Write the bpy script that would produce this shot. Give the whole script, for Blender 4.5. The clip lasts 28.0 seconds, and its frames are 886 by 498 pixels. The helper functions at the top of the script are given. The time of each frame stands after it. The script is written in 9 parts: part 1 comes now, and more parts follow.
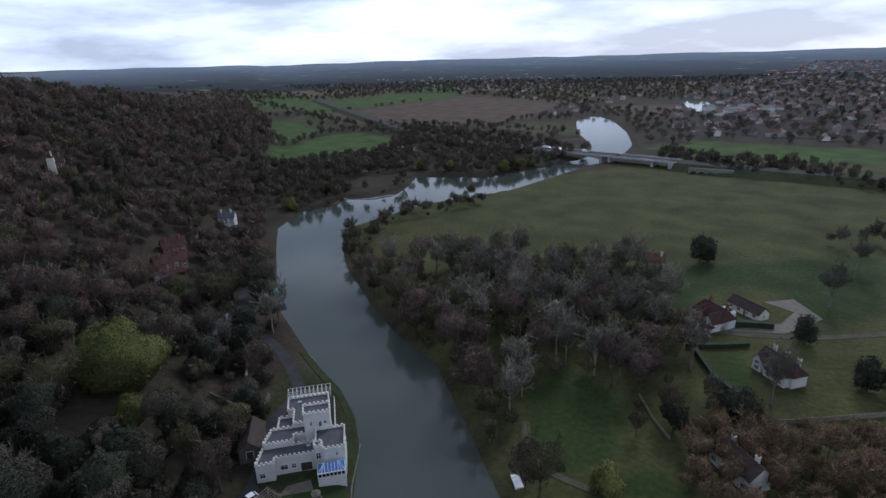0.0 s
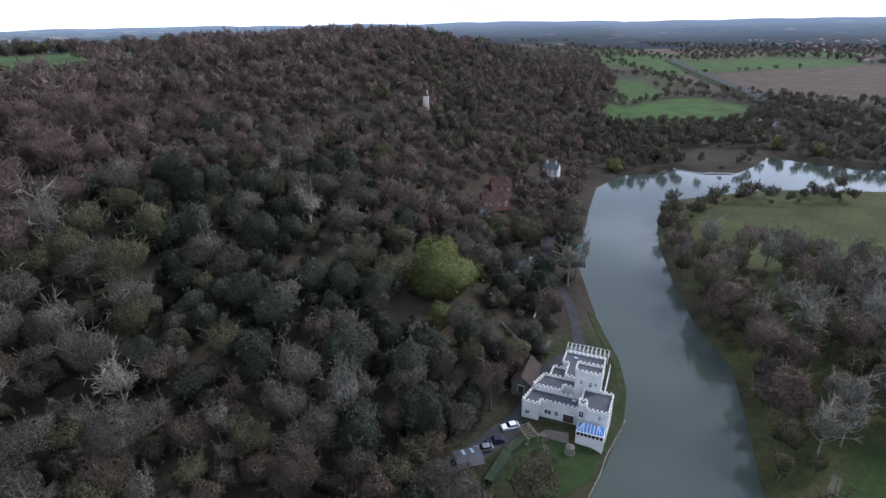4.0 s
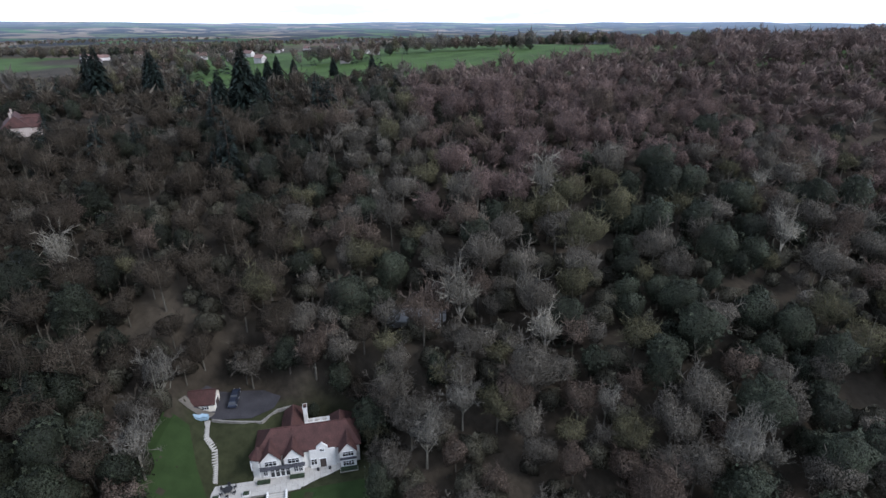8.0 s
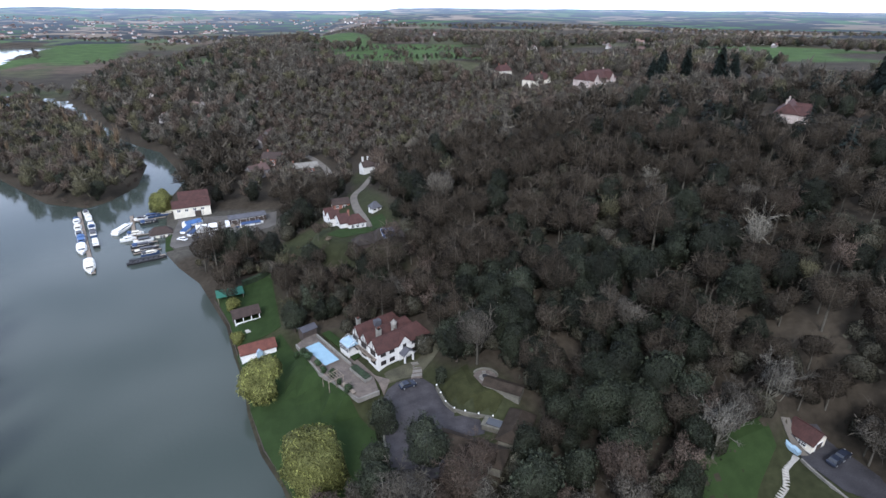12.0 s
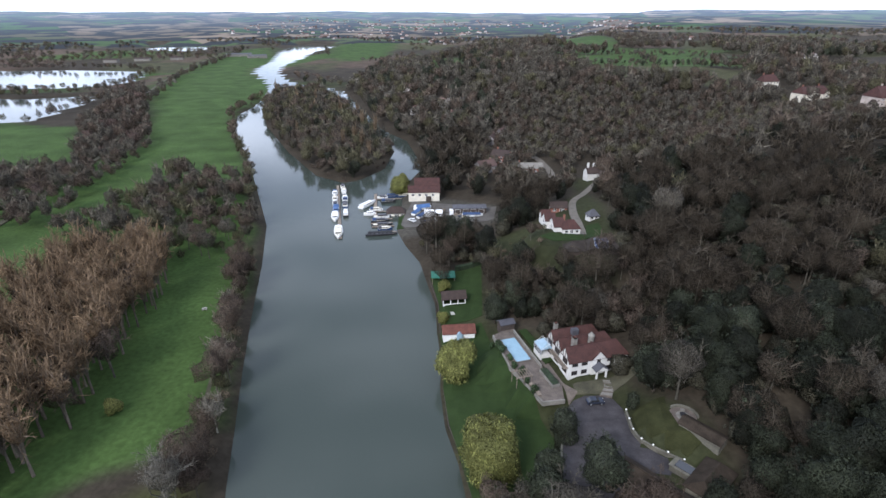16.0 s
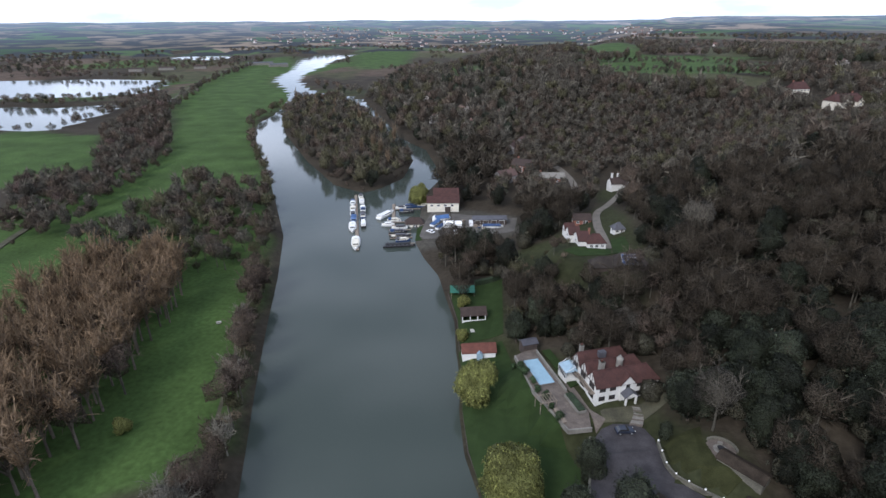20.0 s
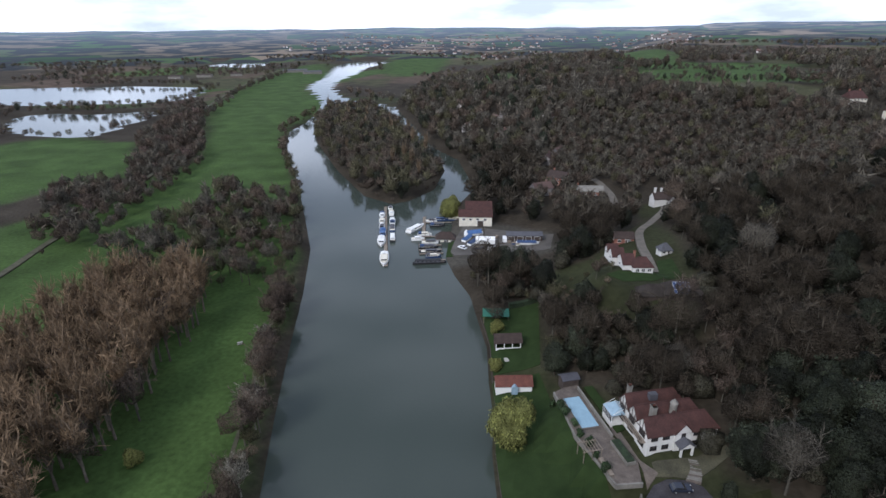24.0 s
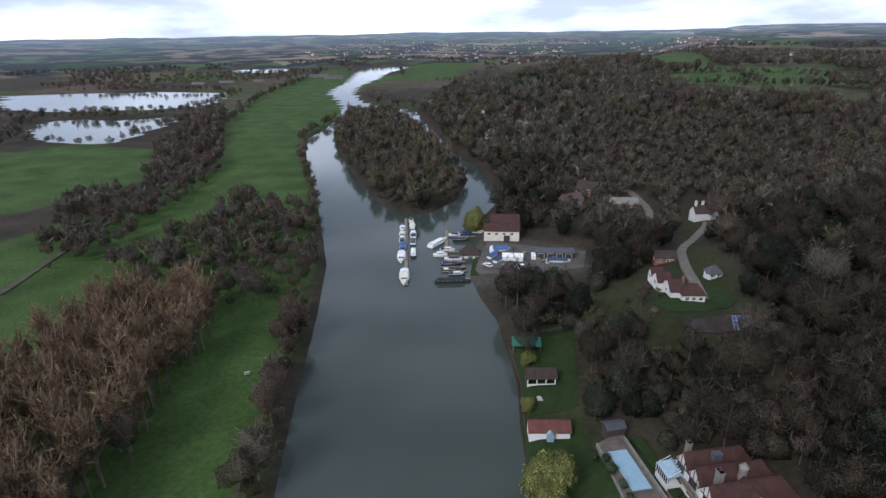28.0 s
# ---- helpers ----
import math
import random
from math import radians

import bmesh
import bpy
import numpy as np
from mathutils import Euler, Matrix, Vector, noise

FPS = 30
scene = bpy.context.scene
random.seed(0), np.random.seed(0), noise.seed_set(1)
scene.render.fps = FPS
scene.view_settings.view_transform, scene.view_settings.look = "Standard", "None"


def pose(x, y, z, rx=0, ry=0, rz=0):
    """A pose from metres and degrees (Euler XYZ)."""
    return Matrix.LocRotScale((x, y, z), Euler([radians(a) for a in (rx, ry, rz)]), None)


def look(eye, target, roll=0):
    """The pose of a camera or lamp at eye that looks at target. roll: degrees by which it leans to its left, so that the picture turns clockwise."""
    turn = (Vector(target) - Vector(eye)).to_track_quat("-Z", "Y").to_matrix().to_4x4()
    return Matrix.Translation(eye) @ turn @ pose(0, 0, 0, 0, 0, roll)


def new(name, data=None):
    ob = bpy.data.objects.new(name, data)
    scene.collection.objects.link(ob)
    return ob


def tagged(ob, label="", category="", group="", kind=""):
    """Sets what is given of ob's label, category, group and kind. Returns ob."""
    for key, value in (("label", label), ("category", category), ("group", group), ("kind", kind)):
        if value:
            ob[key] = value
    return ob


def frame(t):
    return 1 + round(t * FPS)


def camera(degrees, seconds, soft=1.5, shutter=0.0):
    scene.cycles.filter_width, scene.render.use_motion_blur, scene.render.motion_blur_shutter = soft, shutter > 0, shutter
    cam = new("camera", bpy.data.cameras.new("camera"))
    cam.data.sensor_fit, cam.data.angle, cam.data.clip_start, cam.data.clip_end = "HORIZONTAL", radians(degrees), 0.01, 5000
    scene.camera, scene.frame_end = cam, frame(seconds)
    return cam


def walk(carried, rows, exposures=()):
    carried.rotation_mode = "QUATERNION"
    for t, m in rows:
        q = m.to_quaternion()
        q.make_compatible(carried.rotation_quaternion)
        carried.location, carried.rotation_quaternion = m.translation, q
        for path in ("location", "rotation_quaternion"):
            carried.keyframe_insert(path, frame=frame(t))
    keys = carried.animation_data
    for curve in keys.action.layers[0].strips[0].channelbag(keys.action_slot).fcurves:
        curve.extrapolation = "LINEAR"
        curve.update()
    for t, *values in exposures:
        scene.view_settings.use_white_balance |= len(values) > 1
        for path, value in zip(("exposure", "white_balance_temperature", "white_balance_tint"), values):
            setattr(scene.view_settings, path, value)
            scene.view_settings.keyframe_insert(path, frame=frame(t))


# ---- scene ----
cam = camera(79.04, 28.0)
# seconds, eye, heading (clockwise from +y), pitch, roll
PATH = [
    (0, (0.01, -0.00, 94.45), 168.23, -19.71, -1.75),
    (0.5, (0.40, 0.27, 94.49), 164.61, -19.73, -1.66),
    (1, (0.65, 0.47, 94.54), 157.69, -19.77, -1.34),
    (1.5, (0.66, 0.58, 94.63), 150.46, -19.82, -1.12),
    (2, (0.52, 0.69, 94.70), 146.14, -19.90, -0.87),
    (2.5, (0.32, 0.83, 94.70), 143.67, -20.08, -0.78),
    (4.5, (-0.64, -0.55, 93.78), 129.70, -23.69, -1.07),
    (5, (-0.74, -0.43, 93.94), 125.60, -23.76, -0.95),
    (5.5, (-0.73, -0.34, 94.12), 121.33, -23.84, -0.82),
    (6, (-0.64, -0.32, 94.34), 115.69, -23.48, -0.65),
    (6.5, (-0.57, -0.29, 94.56), 109.62, -22.69, -0.59),
    (7, (-0.63, -0.28, 94.73), 101.97, -22.63, -0.30),
    (7.5, (-0.77, -0.40, 94.83), 93.84, -22.79, -0.31),
    (8, (-0.93, -0.63, 94.83), 84.68, -23.00, -0.14),
    (8.5, (-1.16, -0.82, 94.72), 76.19, -23.08, -0.25),
    (9, (-1.41, -0.96, 94.56), 66.61, -23.15, -0.22),
    (9.5, (-1.61, -1.16, 94.41), 57.74, -23.19, -0.17),
    (10, (-1.78, -1.24, 94.64), 47.80, -23.15, -0.03),
    (10.5, (-1.88, -1.33, 95.02), 38.87, -23.34, 0.18),
    (11, (-1.91, -1.52, 95.38), 29.07, -23.72, 0.38),
    (11.5, (-1.92, -1.83, 95.63), 20.96, -23.87, 0.45),
    (12, (-1.99, -2.15, 95.79), 14.38, -23.99, 0.43),
    (12.5, (-2.07, -2.45, 95.90), 9.18, -24.12, 0.37),
    (13, (-2.12, -2.70, 95.98), 4.10, -24.14, 0.30),
    (13.5, (-2.09, -2.92, 96.07), -0.43, -24.22, 0.25),
    (15.5, (-1.76, -3.56, 96.46), -9.32, -23.93, 0.09),
    (16, (-1.84, -3.63, 96.62), -9.87, -23.87, 0.07),
    (16.5, (-1.88, -3.53, 96.70), -10.33, -23.82, 0.03),
    (17, (-1.93, -3.17, 96.67), -10.85, -23.74, -0.03),
    (17.5, (-1.99, -2.60, 96.57), -11.38, -23.65, -0.08),
    (18, (-2.13, -1.82, 96.48), -11.63, -23.57, -0.10),
    (18.5, (-2.42, -0.85, 96.44), -11.68, -23.46, -0.15),
    (19, (-2.84, 0.24, 96.43), -11.32, -23.30, -0.26),
    (19.5, (-3.29, 1.47, 96.44), -11.37, -23.19, -0.25),
    (20, (-3.69, 2.86, 96.42), -11.93, -23.13, -0.32),
    (20.5, (-4.06, 4.31, 96.40), -12.65, -23.04, -0.40),
    (21, (-4.45, 5.72, 96.39), -13.08, -22.92, -0.42),
    (21.5, (-4.89, 7.11, 96.40), -13.47, -22.85, -0.49),
    (23.5, (-7.03, 13.12, 96.42), -14.92, -22.52, -0.58),
    (24, (-7.64, 14.73, 96.41), -15.28, -22.45, -0.60),
    (24.5, (-8.31, 16.43, 96.35), -15.58, -22.39, -0.65),
    (25, (-8.99, 18.25, 96.28), -15.92, -22.32, -0.69),
    (25.5, (-9.69, 20.14, 96.18), -16.21, -22.27, -0.74),
    (26, (-10.44, 22.14, 96.06), -16.54, -22.20, -0.80),
    (26.5, (-11.23, 24.23, 95.93), -16.82, -22.16, -0.84),
    (27, (-12.05, 26.38, 95.84), -17.08, -22.09, -0.87),
    (27.5, (-12.99, 28.56, 95.68), -17.33, -22.06, -0.94),
    (28, (-14.02, 30.80, 95.54), -17.54, -21.99, -0.99),
]


def aim(eye, heading, pitch, roll):
    h, p = radians(heading), radians(pitch)
    way = Vector((math.sin(h) * math.cos(p), math.cos(h) * math.cos(p), math.sin(p)))
    return look(eye, Vector(eye) + 100 * way, roll)


EXPOSURES = [(t, e + 0.04, 5750 if t < 14 else 5960, 14) for t, e in ((0.0, 0.32), (2.5, 0.48), (4.5, 1.4), (7.0, 1.42), (9.0, 1.06), (11.0, 1.36), (13.0, 1.52), (15.0, 1.42), (18.0, 1.22), (22.0, 0.94), (25.0, 0.8), (28.0, 0.72))]
walk(cam, [(t, aim(eye, h, p, r)) for t, eye, h, p, r in PATH], EXPOSURES)

# ---- light ----
SUN_UP, SUN_TURN = radians(38), radians(200)
world = bpy.data.worlds.new("sky")
scene.world = world
world.use_nodes = True
wt = world.node_tree
wt.nodes.clear()


def wnode(kind, **values):
    n = wt.nodes.new(kind)
    for k, v in values.items():
        n.inputs[k].default_value = v
    return n


w_out, w_bg, w_sky = wnode("ShaderNodeOutputWorld"), wnode("ShaderNodeBackground", Strength=1.0), wnode("ShaderNodeTexSky")
w_sky.sky_type, w_sky.sun_disc = "NISHITA", False
w_sky.sun_elevation, w_sky.sun_rotation = SUN_UP, SUN_TURN
w_dim = wnode("ShaderNodeVectorMath")
w_dim.operation = "SCALE"
w_dim.inputs["Scale"].default_value = 0.10
w_co, w_map = wnode("ShaderNodeTexCoord"), wnode("ShaderNodeMapping")
w_map.inputs["Scale"].default_value = (1.0, 1.0, 4.5)
w_noise = wnode("ShaderNodeTexNoise", Scale=2.6, Detail=7.0, Roughness=0.55)
w_ramp = wnode("ShaderNodeValToRGB")
w_ramp.color_ramp.elements[0].position, w_ramp.color_ramp.elements[0].color = 0.42, (0.42, 0.48, 0.58, 1)
w_ramp.color_ramp.elements[1].position, w_ramp.color_ramp.elements[1].color = 0.66, (1.04, 1.11, 1.22, 1)
# the cloud deck is thicker and greyer overhead than towards the horizon
w_sep, w_high, w_deck = wnode("ShaderNodeSeparateXYZ"), wnode("ShaderNodeMapRange"), wnode("ShaderNodeVectorMath")
w_high.inputs[1].default_value, w_high.inputs[2].default_value, w_high.inputs[3].default_value, w_high.inputs[4].default_value = 0.0, 0.55, 1.0, 0.62
w_deck.operation = "SCALE"
w_mix = wnode("ShaderNodeMix")
w_mix.data_type = "RGBA"
w_mix.inputs[0].default_value = 0.88
for a, b in ((w_co.outputs["Generated"], w_map.inputs[0]), (w_map.outputs[0], w_noise.inputs["Vector"]), (w_noise.outputs["Fac"], w_ramp.inputs[0]),
             (w_co.outputs["Generated"], w_sep.inputs[0]), (w_sep.outputs[2], w_high.inputs[0]), (w_ramp.outputs[0], w_deck.inputs[0]), (w_high.outputs[0], w_deck.inputs["Scale"]),
             (w_sky.outputs[0], w_dim.inputs[0]), (w_dim.outputs[0], w_mix.inputs[6]), (w_deck.outputs[0], w_mix.inputs[7]),
             (w_mix.outputs[2], w_bg.inputs["Color"]), (w_bg.outputs[0], w_out.inputs["Surface"])):
    wt.links.new(a, b)
sun = new("sun", bpy.data.lights.new("sun", "SUN"))
sun.data.energy, sun.data.angle, sun.data.color = 1.2, radians(18), (1.0, 0.96, 0.9)
sun.matrix_world = look((0, 0, 300), (-math.sin(SUN_TURN) * 200, -math.cos(SUN_TURN) * 200, 300 - 200 * math.tan(SUN_UP)))

# ---- materials ----


def material(name, color, rough=0.8, scale=1.0, vary=0.25, fine=8.0, bump=0.0, metal=0.0, attribute="", per_object=0.0, per_island=0.0, spec=0.4, gaps=None):
    """A surface with two scales of variation: broad stains and fine grain, in metres."""
    m = bpy.data.materials.new(name)
    m.use_nodes = True
    nt = m.node_tree
    b = nt.nodes["Principled BSDF"]
    b.inputs["Roughness"].default_value, b.inputs["Metallic"].default_value = rough, metal
    b.inputs["Specular IOR Level"].default_value = spec
    geo = nt.nodes.new("ShaderNodeNewGeometry")

    def noise_value(s, detail):
        n = nt.nodes.new("ShaderNodeTexNoise")
        n.inputs["Scale"].default_value, n.inputs["Detail"].default_value = s, detail
        nt.links.new(geo.outputs["Position"], n.inputs["Vector"])
        return n.outputs["Fac"]

    def ranged(socket, lo, hi, a=0.3, z=0.7):
        r = nt.nodes.new("ShaderNodeMapRange")
        r.inputs[1].default_value, r.inputs[2].default_value, r.inputs[3].default_value, r.inputs[4].default_value = a, z, lo, hi
        nt.links.new(socket, r.inputs[0])
        return r.outputs[0]

    def times(a, v):
        n = nt.nodes.new("ShaderNodeMath")
        n.operation = "MULTIPLY"
        nt.links.new(a, n.inputs[0])
        nt.links.new(v, n.inputs[1])
        return n.outputs[0]

    broad, grain = noise_value(scale, 3), noise_value(scale * fine, 4)
    value = times(ranged(broad, 1 - vary, 1 + vary), ranged(grain, 1 - vary * 0.8, 1 + vary * 0.8))
    if per_object:
        info = nt.nodes.new("ShaderNodeObjectInfo")
        value = times(value, ranged(info.outputs["Random"], 1 - per_object, 1 + per_object, 0, 1))
    if per_island:
        value = times(value, ranged(geo.outputs["Random Per Island"], 1 - per_island, 1 + per_island, 0, 1))
    mul = nt.nodes.new("ShaderNodeVectorMath")
    mul.operation = "SCALE"
    if attribute:
        at = nt.nodes.new("ShaderNodeAttribute")
        at.attribute_name = attribute
        nt.links.new(at.outputs["Color"], mul.inputs[0])
    else:
        mul.inputs[0].default_value = color
    nt.links.new(value, mul.inputs["Scale"])
    nt.links.new(mul.outputs[0], b.inputs["Base Color"])
    if gaps:
        # open growth: light passes between the twigs
        nt.links.new(ranged(noise_value(gaps[0], 5), 0, 1, gaps[1] - 0.03, gaps[1] + 0.11), b.inputs["Alpha"])
    if bump:
        bn = nt.nodes.new("ShaderNodeBump")
        bn.inputs["Strength"].default_value, bn.inputs["Distance"].default_value = 1.0, bump
        nt.links.new(grain, bn.inputs["Height"])
        nt.links.new(bn.outputs[0], b.inputs["Normal"])
    return m


GROUND = material("ground_cover", (1, 1, 1), 0.95, 0.045, 0.30, 14.0, 0.25, attribute="cover", spec=0.1)
WHITE = material("white_render", (0.62, 0.61, 0.575), 0.8, 0.5, 0.08, 8)
ROOF_RED = material("red_clay_tiles", (0.056, 0.024, 0.020), 0.85, 0.6, 0.25, 6, 0.03)


def water_material():
    m = bpy.data.materials.new("river_water")
    m.use_nodes = True
    nt = m.node_tree
    b = nt.nodes["Principled BSDF"]
    b.inputs["Base Color"].default_value = (0.046, 0.057, 0.048, 1)
    b.inputs["Roughness"].default_value = 0.07
    b.inputs["IOR"].default_value = 1.33
    geo = nt.nodes.new("ShaderNodeNewGeometry")
    heights = []
    for s, d in ((0.9, 3), (0.06, 2)):
        n = nt.nodes.new("ShaderNodeTexNoise")
        n.inputs["Scale"].default_value, n.inputs["Detail"].default_value = s, d
        nt.links.new(geo.outputs["Position"], n.inputs["Vector"])
        heights.append(n.outputs["Fac"])
    bn = nt.nodes.new("ShaderNodeBump")
    bn.inputs["Strength"].default_value, bn.inputs["Distance"].default_value = 0.35, 0.05
    nt.links.new(heights[0], bn.inputs["Height"])
    nt.links.new(bn.outputs[0], b.inputs["Normal"])
    return m


WATER = water_material()


def distance_material():
    """Far fields and woods, with bluish haze painted in as emission."""
    m = bpy.data.materials.new("hazy_distance")
    m.use_nodes = True
    nt = m.node_tree
    b = nt.nodes["Principled BSDF"]
    b.inputs["Roughness"].default_value, b.inputs["Specular IOR Level"].default_value = 1.0, 0.0
    geo = nt.nodes.new("ShaderNodeNewGeometry")
    field = nt.nodes.new("ShaderNodeTexVoronoi")
    field.inputs["Scale"].default_value = 0.0030
    wood = nt.nodes.new("ShaderNodeTexNoise")
    wood.inputs["Scale"].default_value, wood.inputs["Detail"].default_value = 0.009, 9
    ramp, tone, mix = (nt.nodes.new(k) for k in ("ShaderNodeValToRGB", "ShaderNodeValToRGB", "ShaderNodeMix"))
    tones = ((0.0, (0.030, 0.055, 0.018, 1)), (0.35, (0.05, 0.090, 0.028, 1)), (0.65, (0.10, 0.080, 0.055, 1)), (1.0, (0.20, 0.155, 0.11, 1)))
    for p, _ in tones[1:3]:
        ramp.color_ramp.elements.new(p)
    for n, (p, c) in enumerate(tones):
        ramp.color_ramp.elements[n].color = c
    tone.color_ramp.elements[0].position, tone.color_ramp.elements[1].position = 0.47, 0.53
    cover, add = nt.nodes.new("ShaderNodeAttribute"), nt.nodes.new("ShaderNodeMath")
    cover.attribute_name = "woods"
    mix.data_type = "RGBA"
    mix.inputs[7].default_value = (0.028, 0.028, 0.027, 1)
    sep = nt.nodes.new("ShaderNodeSeparateColor")
    for a, z in ((geo.outputs["Position"], field.inputs["Vector"]), (geo.outputs["Position"], wood.inputs["Vector"]), (field.outputs["Color"], sep.inputs[0]), (sep.outputs[0], ramp.inputs[0]),
                 (wood.outputs["Fac"], add.inputs[0]), (cover.outputs["Fac"], add.inputs[1]), (add.outputs[0], tone.inputs[0]), (tone.outputs[0], mix.inputs[0]), (ramp.outputs[0], mix.inputs[6]), (mix.outputs[2], b.inputs["Base Color"])):
        nt.links.new(a, z)
    haze_glow = nt.nodes.new("ShaderNodeAttribute")
    haze_glow.attribute_name = "haze_glow"
    nt.links.new(haze_glow.outputs["Color"], b.inputs["Emission Color"])
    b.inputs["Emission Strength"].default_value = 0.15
    return m


DISTANCE = distance_material()

# ---- plan: banks, hill foot, fields (metres) ----
RIVER = [(42, -90), (46, -105), (52, -118), (61, -130), (73, -141), (88, -158), (108, -181), (126, -215), (144, -249), (160, -282), (163, -319),
         (148, -335), (144, -355), (125, -357), (111, -370), (109, -400), (112, -430), (79, -428), (48, -438), (17, -466), (-12, -501), (-33, -526),
         (-42, -600), (-30, -700), (-32, -821), (-58, -880), (-84, -850), (-90, -700), (-84, -600), (-60, -520), (-31, -484), (-11, -453), (11, -418),
         (27, -392), (49, -372), (75, -352), (93, -330), (104, -309), (118, -285), (107, -253), (92, -223), (69, -188), (53, -167), (35, -150), (23, -127),
         (13, -106), (-4, -70), (-22, -20), (-42, 30), (-64, 73), (-72, 91), (-82, 113), (-95, 143), (-111, 182), (-130, 224), (-149, 255), (-197, 332), (-245, 404), (-277, 454),
         (-303, 509), (-310, 550), (-330, 620), (-375, 720), (-415, 785), (-492, 899), (-541, 1032), (-575, 1124), (-711, 1469), (-760, 1700), (-600, 1720), (-590, 1450), (-528, 1200),
         (-486, 1005), (-446, 906), (-385, 800), (-330, 742), (-277, 712), (-257, 694), (-173, 533), (-138, 461), (-105, 420), (-75, 343), (-78, 300), (-70, 260), (-64, 228), (-56, 212), (-46, 196),
         (-40, 180), (-33, 162), (-29, 144), (-25, 129), (-23, 116), (-19, 101), (-14, 90), (-9, 75), (8, 20), (22, -25), (36, -65)]
ISLAND = [(-117, 300), (-139, 312), (-183, 367), (-247, 459), (-300, 555), (-325, 640), (-310, 668), (-285, 680), (-229, 602), (-190, 530), (-140, 445), (-107, 385), (-101, 335), (-109, 308)]
LAKES = [[(-490, 428), (-545, 425), (-590, 440), (-665, 497), (-672, 553), (-600, 560), (-560, 605), (-518, 560), (-499, 502), (-475, 440)],
         [(-760, 600), (-873, 606), (-1110, 774), (-900, 850), (-723, 880), (-665, 850), (-590, 720), (-610, 670), (-680, 640)],
         [(-1062, 1360), (-1241, 1619), (-951, 1597), (-868, 1347)],
         [(-244, -1159), (-285, -1153), (-262, -880), (-225, -900), (-225, -1018)]]
HILL_FOOT = [(1100, -1900), (711, -1187), (486, -877), (300, -600), (235, -420), (172, -300), (150, -255), (108, -181), (61, -130), (42, -90), (36, -65), (22, -25), (8, 20), (-9, 75),
             (-23, 116), (-33, 162), (-56, 212), (-70, 260), (-75, 343), (-138, 461), (-257, 694), (-300, 1000), (-150, 1500), (100, 2300)]
# the flat shelf between bank and slope, by the hill foot's corners, and the top's height above it
SHELF = [5, 5, 8, 10, 12, 14, 25, 28, 26, 30, 40, 55, 62, 38, 10, 12, 30, 66, 70, 40, 30, 60, 90, 90]
TOPS = [14, 18, 28, 54, 80, 82, 76, 65, 60, 56, 51, 47, 43, 42, 43, 44, 43, 40, 38, 40, 40, 36, 35, 35]

RISE = [0.0, 0.0, 0.01, 0.025, 0.04, 0.04, 0.04, 0.04, 0.04, 0.03, 0.02, 0.015, 0.01, 0, 0, 0, 0, 0, 0, 0, 0, 0, 0, 0]


def signed_distance(px, py, poly):
    """Distance to a closed outline, positive inside."""
    best = np.full(px.shape, 1e12)
    inside = np.zeros(px.shape, bool)
    for (x0, y0), (x1, y1) in zip(poly, poly[1:] + poly[:1]):
        dx, dy = x1 - x0, y1 - y0
        s = np.clip(((px - x0) * dx + (py - y0) * dy) / (dx * dx + dy * dy), 0, 1)
        best = np.minimum(best, (px - x0 - s * dx) ** 2 + (py - y0 - s * dy) ** 2)
        if dy:
            inside ^= ((y0 > py) != (y1 > py)) & (px < dx * (py - y0) / dy + x0)
    return np.where(inside, 1, -1) * np.sqrt(best)


def along(px, py, line, *tables):
    """Distance to an open line (positive to its east) and the tables' values near there, blended softly."""
    best = np.full(px.shape, 1e12)
    side = np.zeros(px.shape)
    out, total = [np.zeros(px.shape) for _ in tables], np.zeros(px.shape)
    for n, ((x0, y0), (x1, y1)) in enumerate(zip(line, line[1:])):
        dx, dy = x1 - x0, y1 - y0
        s = np.clip(((px - x0) * dx + (py - y0) * dy) / (dx * dx + dy * dy), 0, 1)
        d = (px - x0 - s * dx) ** 2 + (py - y0 - s * dy) ** 2
        near = d < best
        best = np.where(near, d, best)
        side = np.where(near, np.sign(dy * (px - x0) - dx * (py - y0)), side)
        weight = math.hypot(dx, dy) / (d + 60) ** 2
        total += weight
        for o, table in zip(out, tables):
            o += weight * (table[n] + s * (table[n + 1] - table[n]))
    return side * np.sqrt(best), [o / total for o in out]


def water_depth(px, py):
    d = signed_distance(px, py, RIVER)
    d = np.minimum(d, -signed_distance(px, py, ISLAND))
    for lake in LAKES:
        d = np.maximum(d, signed_distance(px, py, lake))
    return d


def smooth(a, b, v):
    u = np.clip((v - a) / (b - a), 0, 1)
    return u * u * (3 - 2 * u)


def wobble(px, py, size, seed=0.0):
    """Cheap smooth unevenness between -1 and 1."""
    a, b = px / size + seed, py / size - seed * 1.7
    return (np.sin(a * 1.3 + 1.7 * np.sin(b * 0.9)) + np.sin(b * 1.7 + 1.3 * np.sin(a * 1.1 + 2)) + np.sin((a + b) * 2.3)) / 3


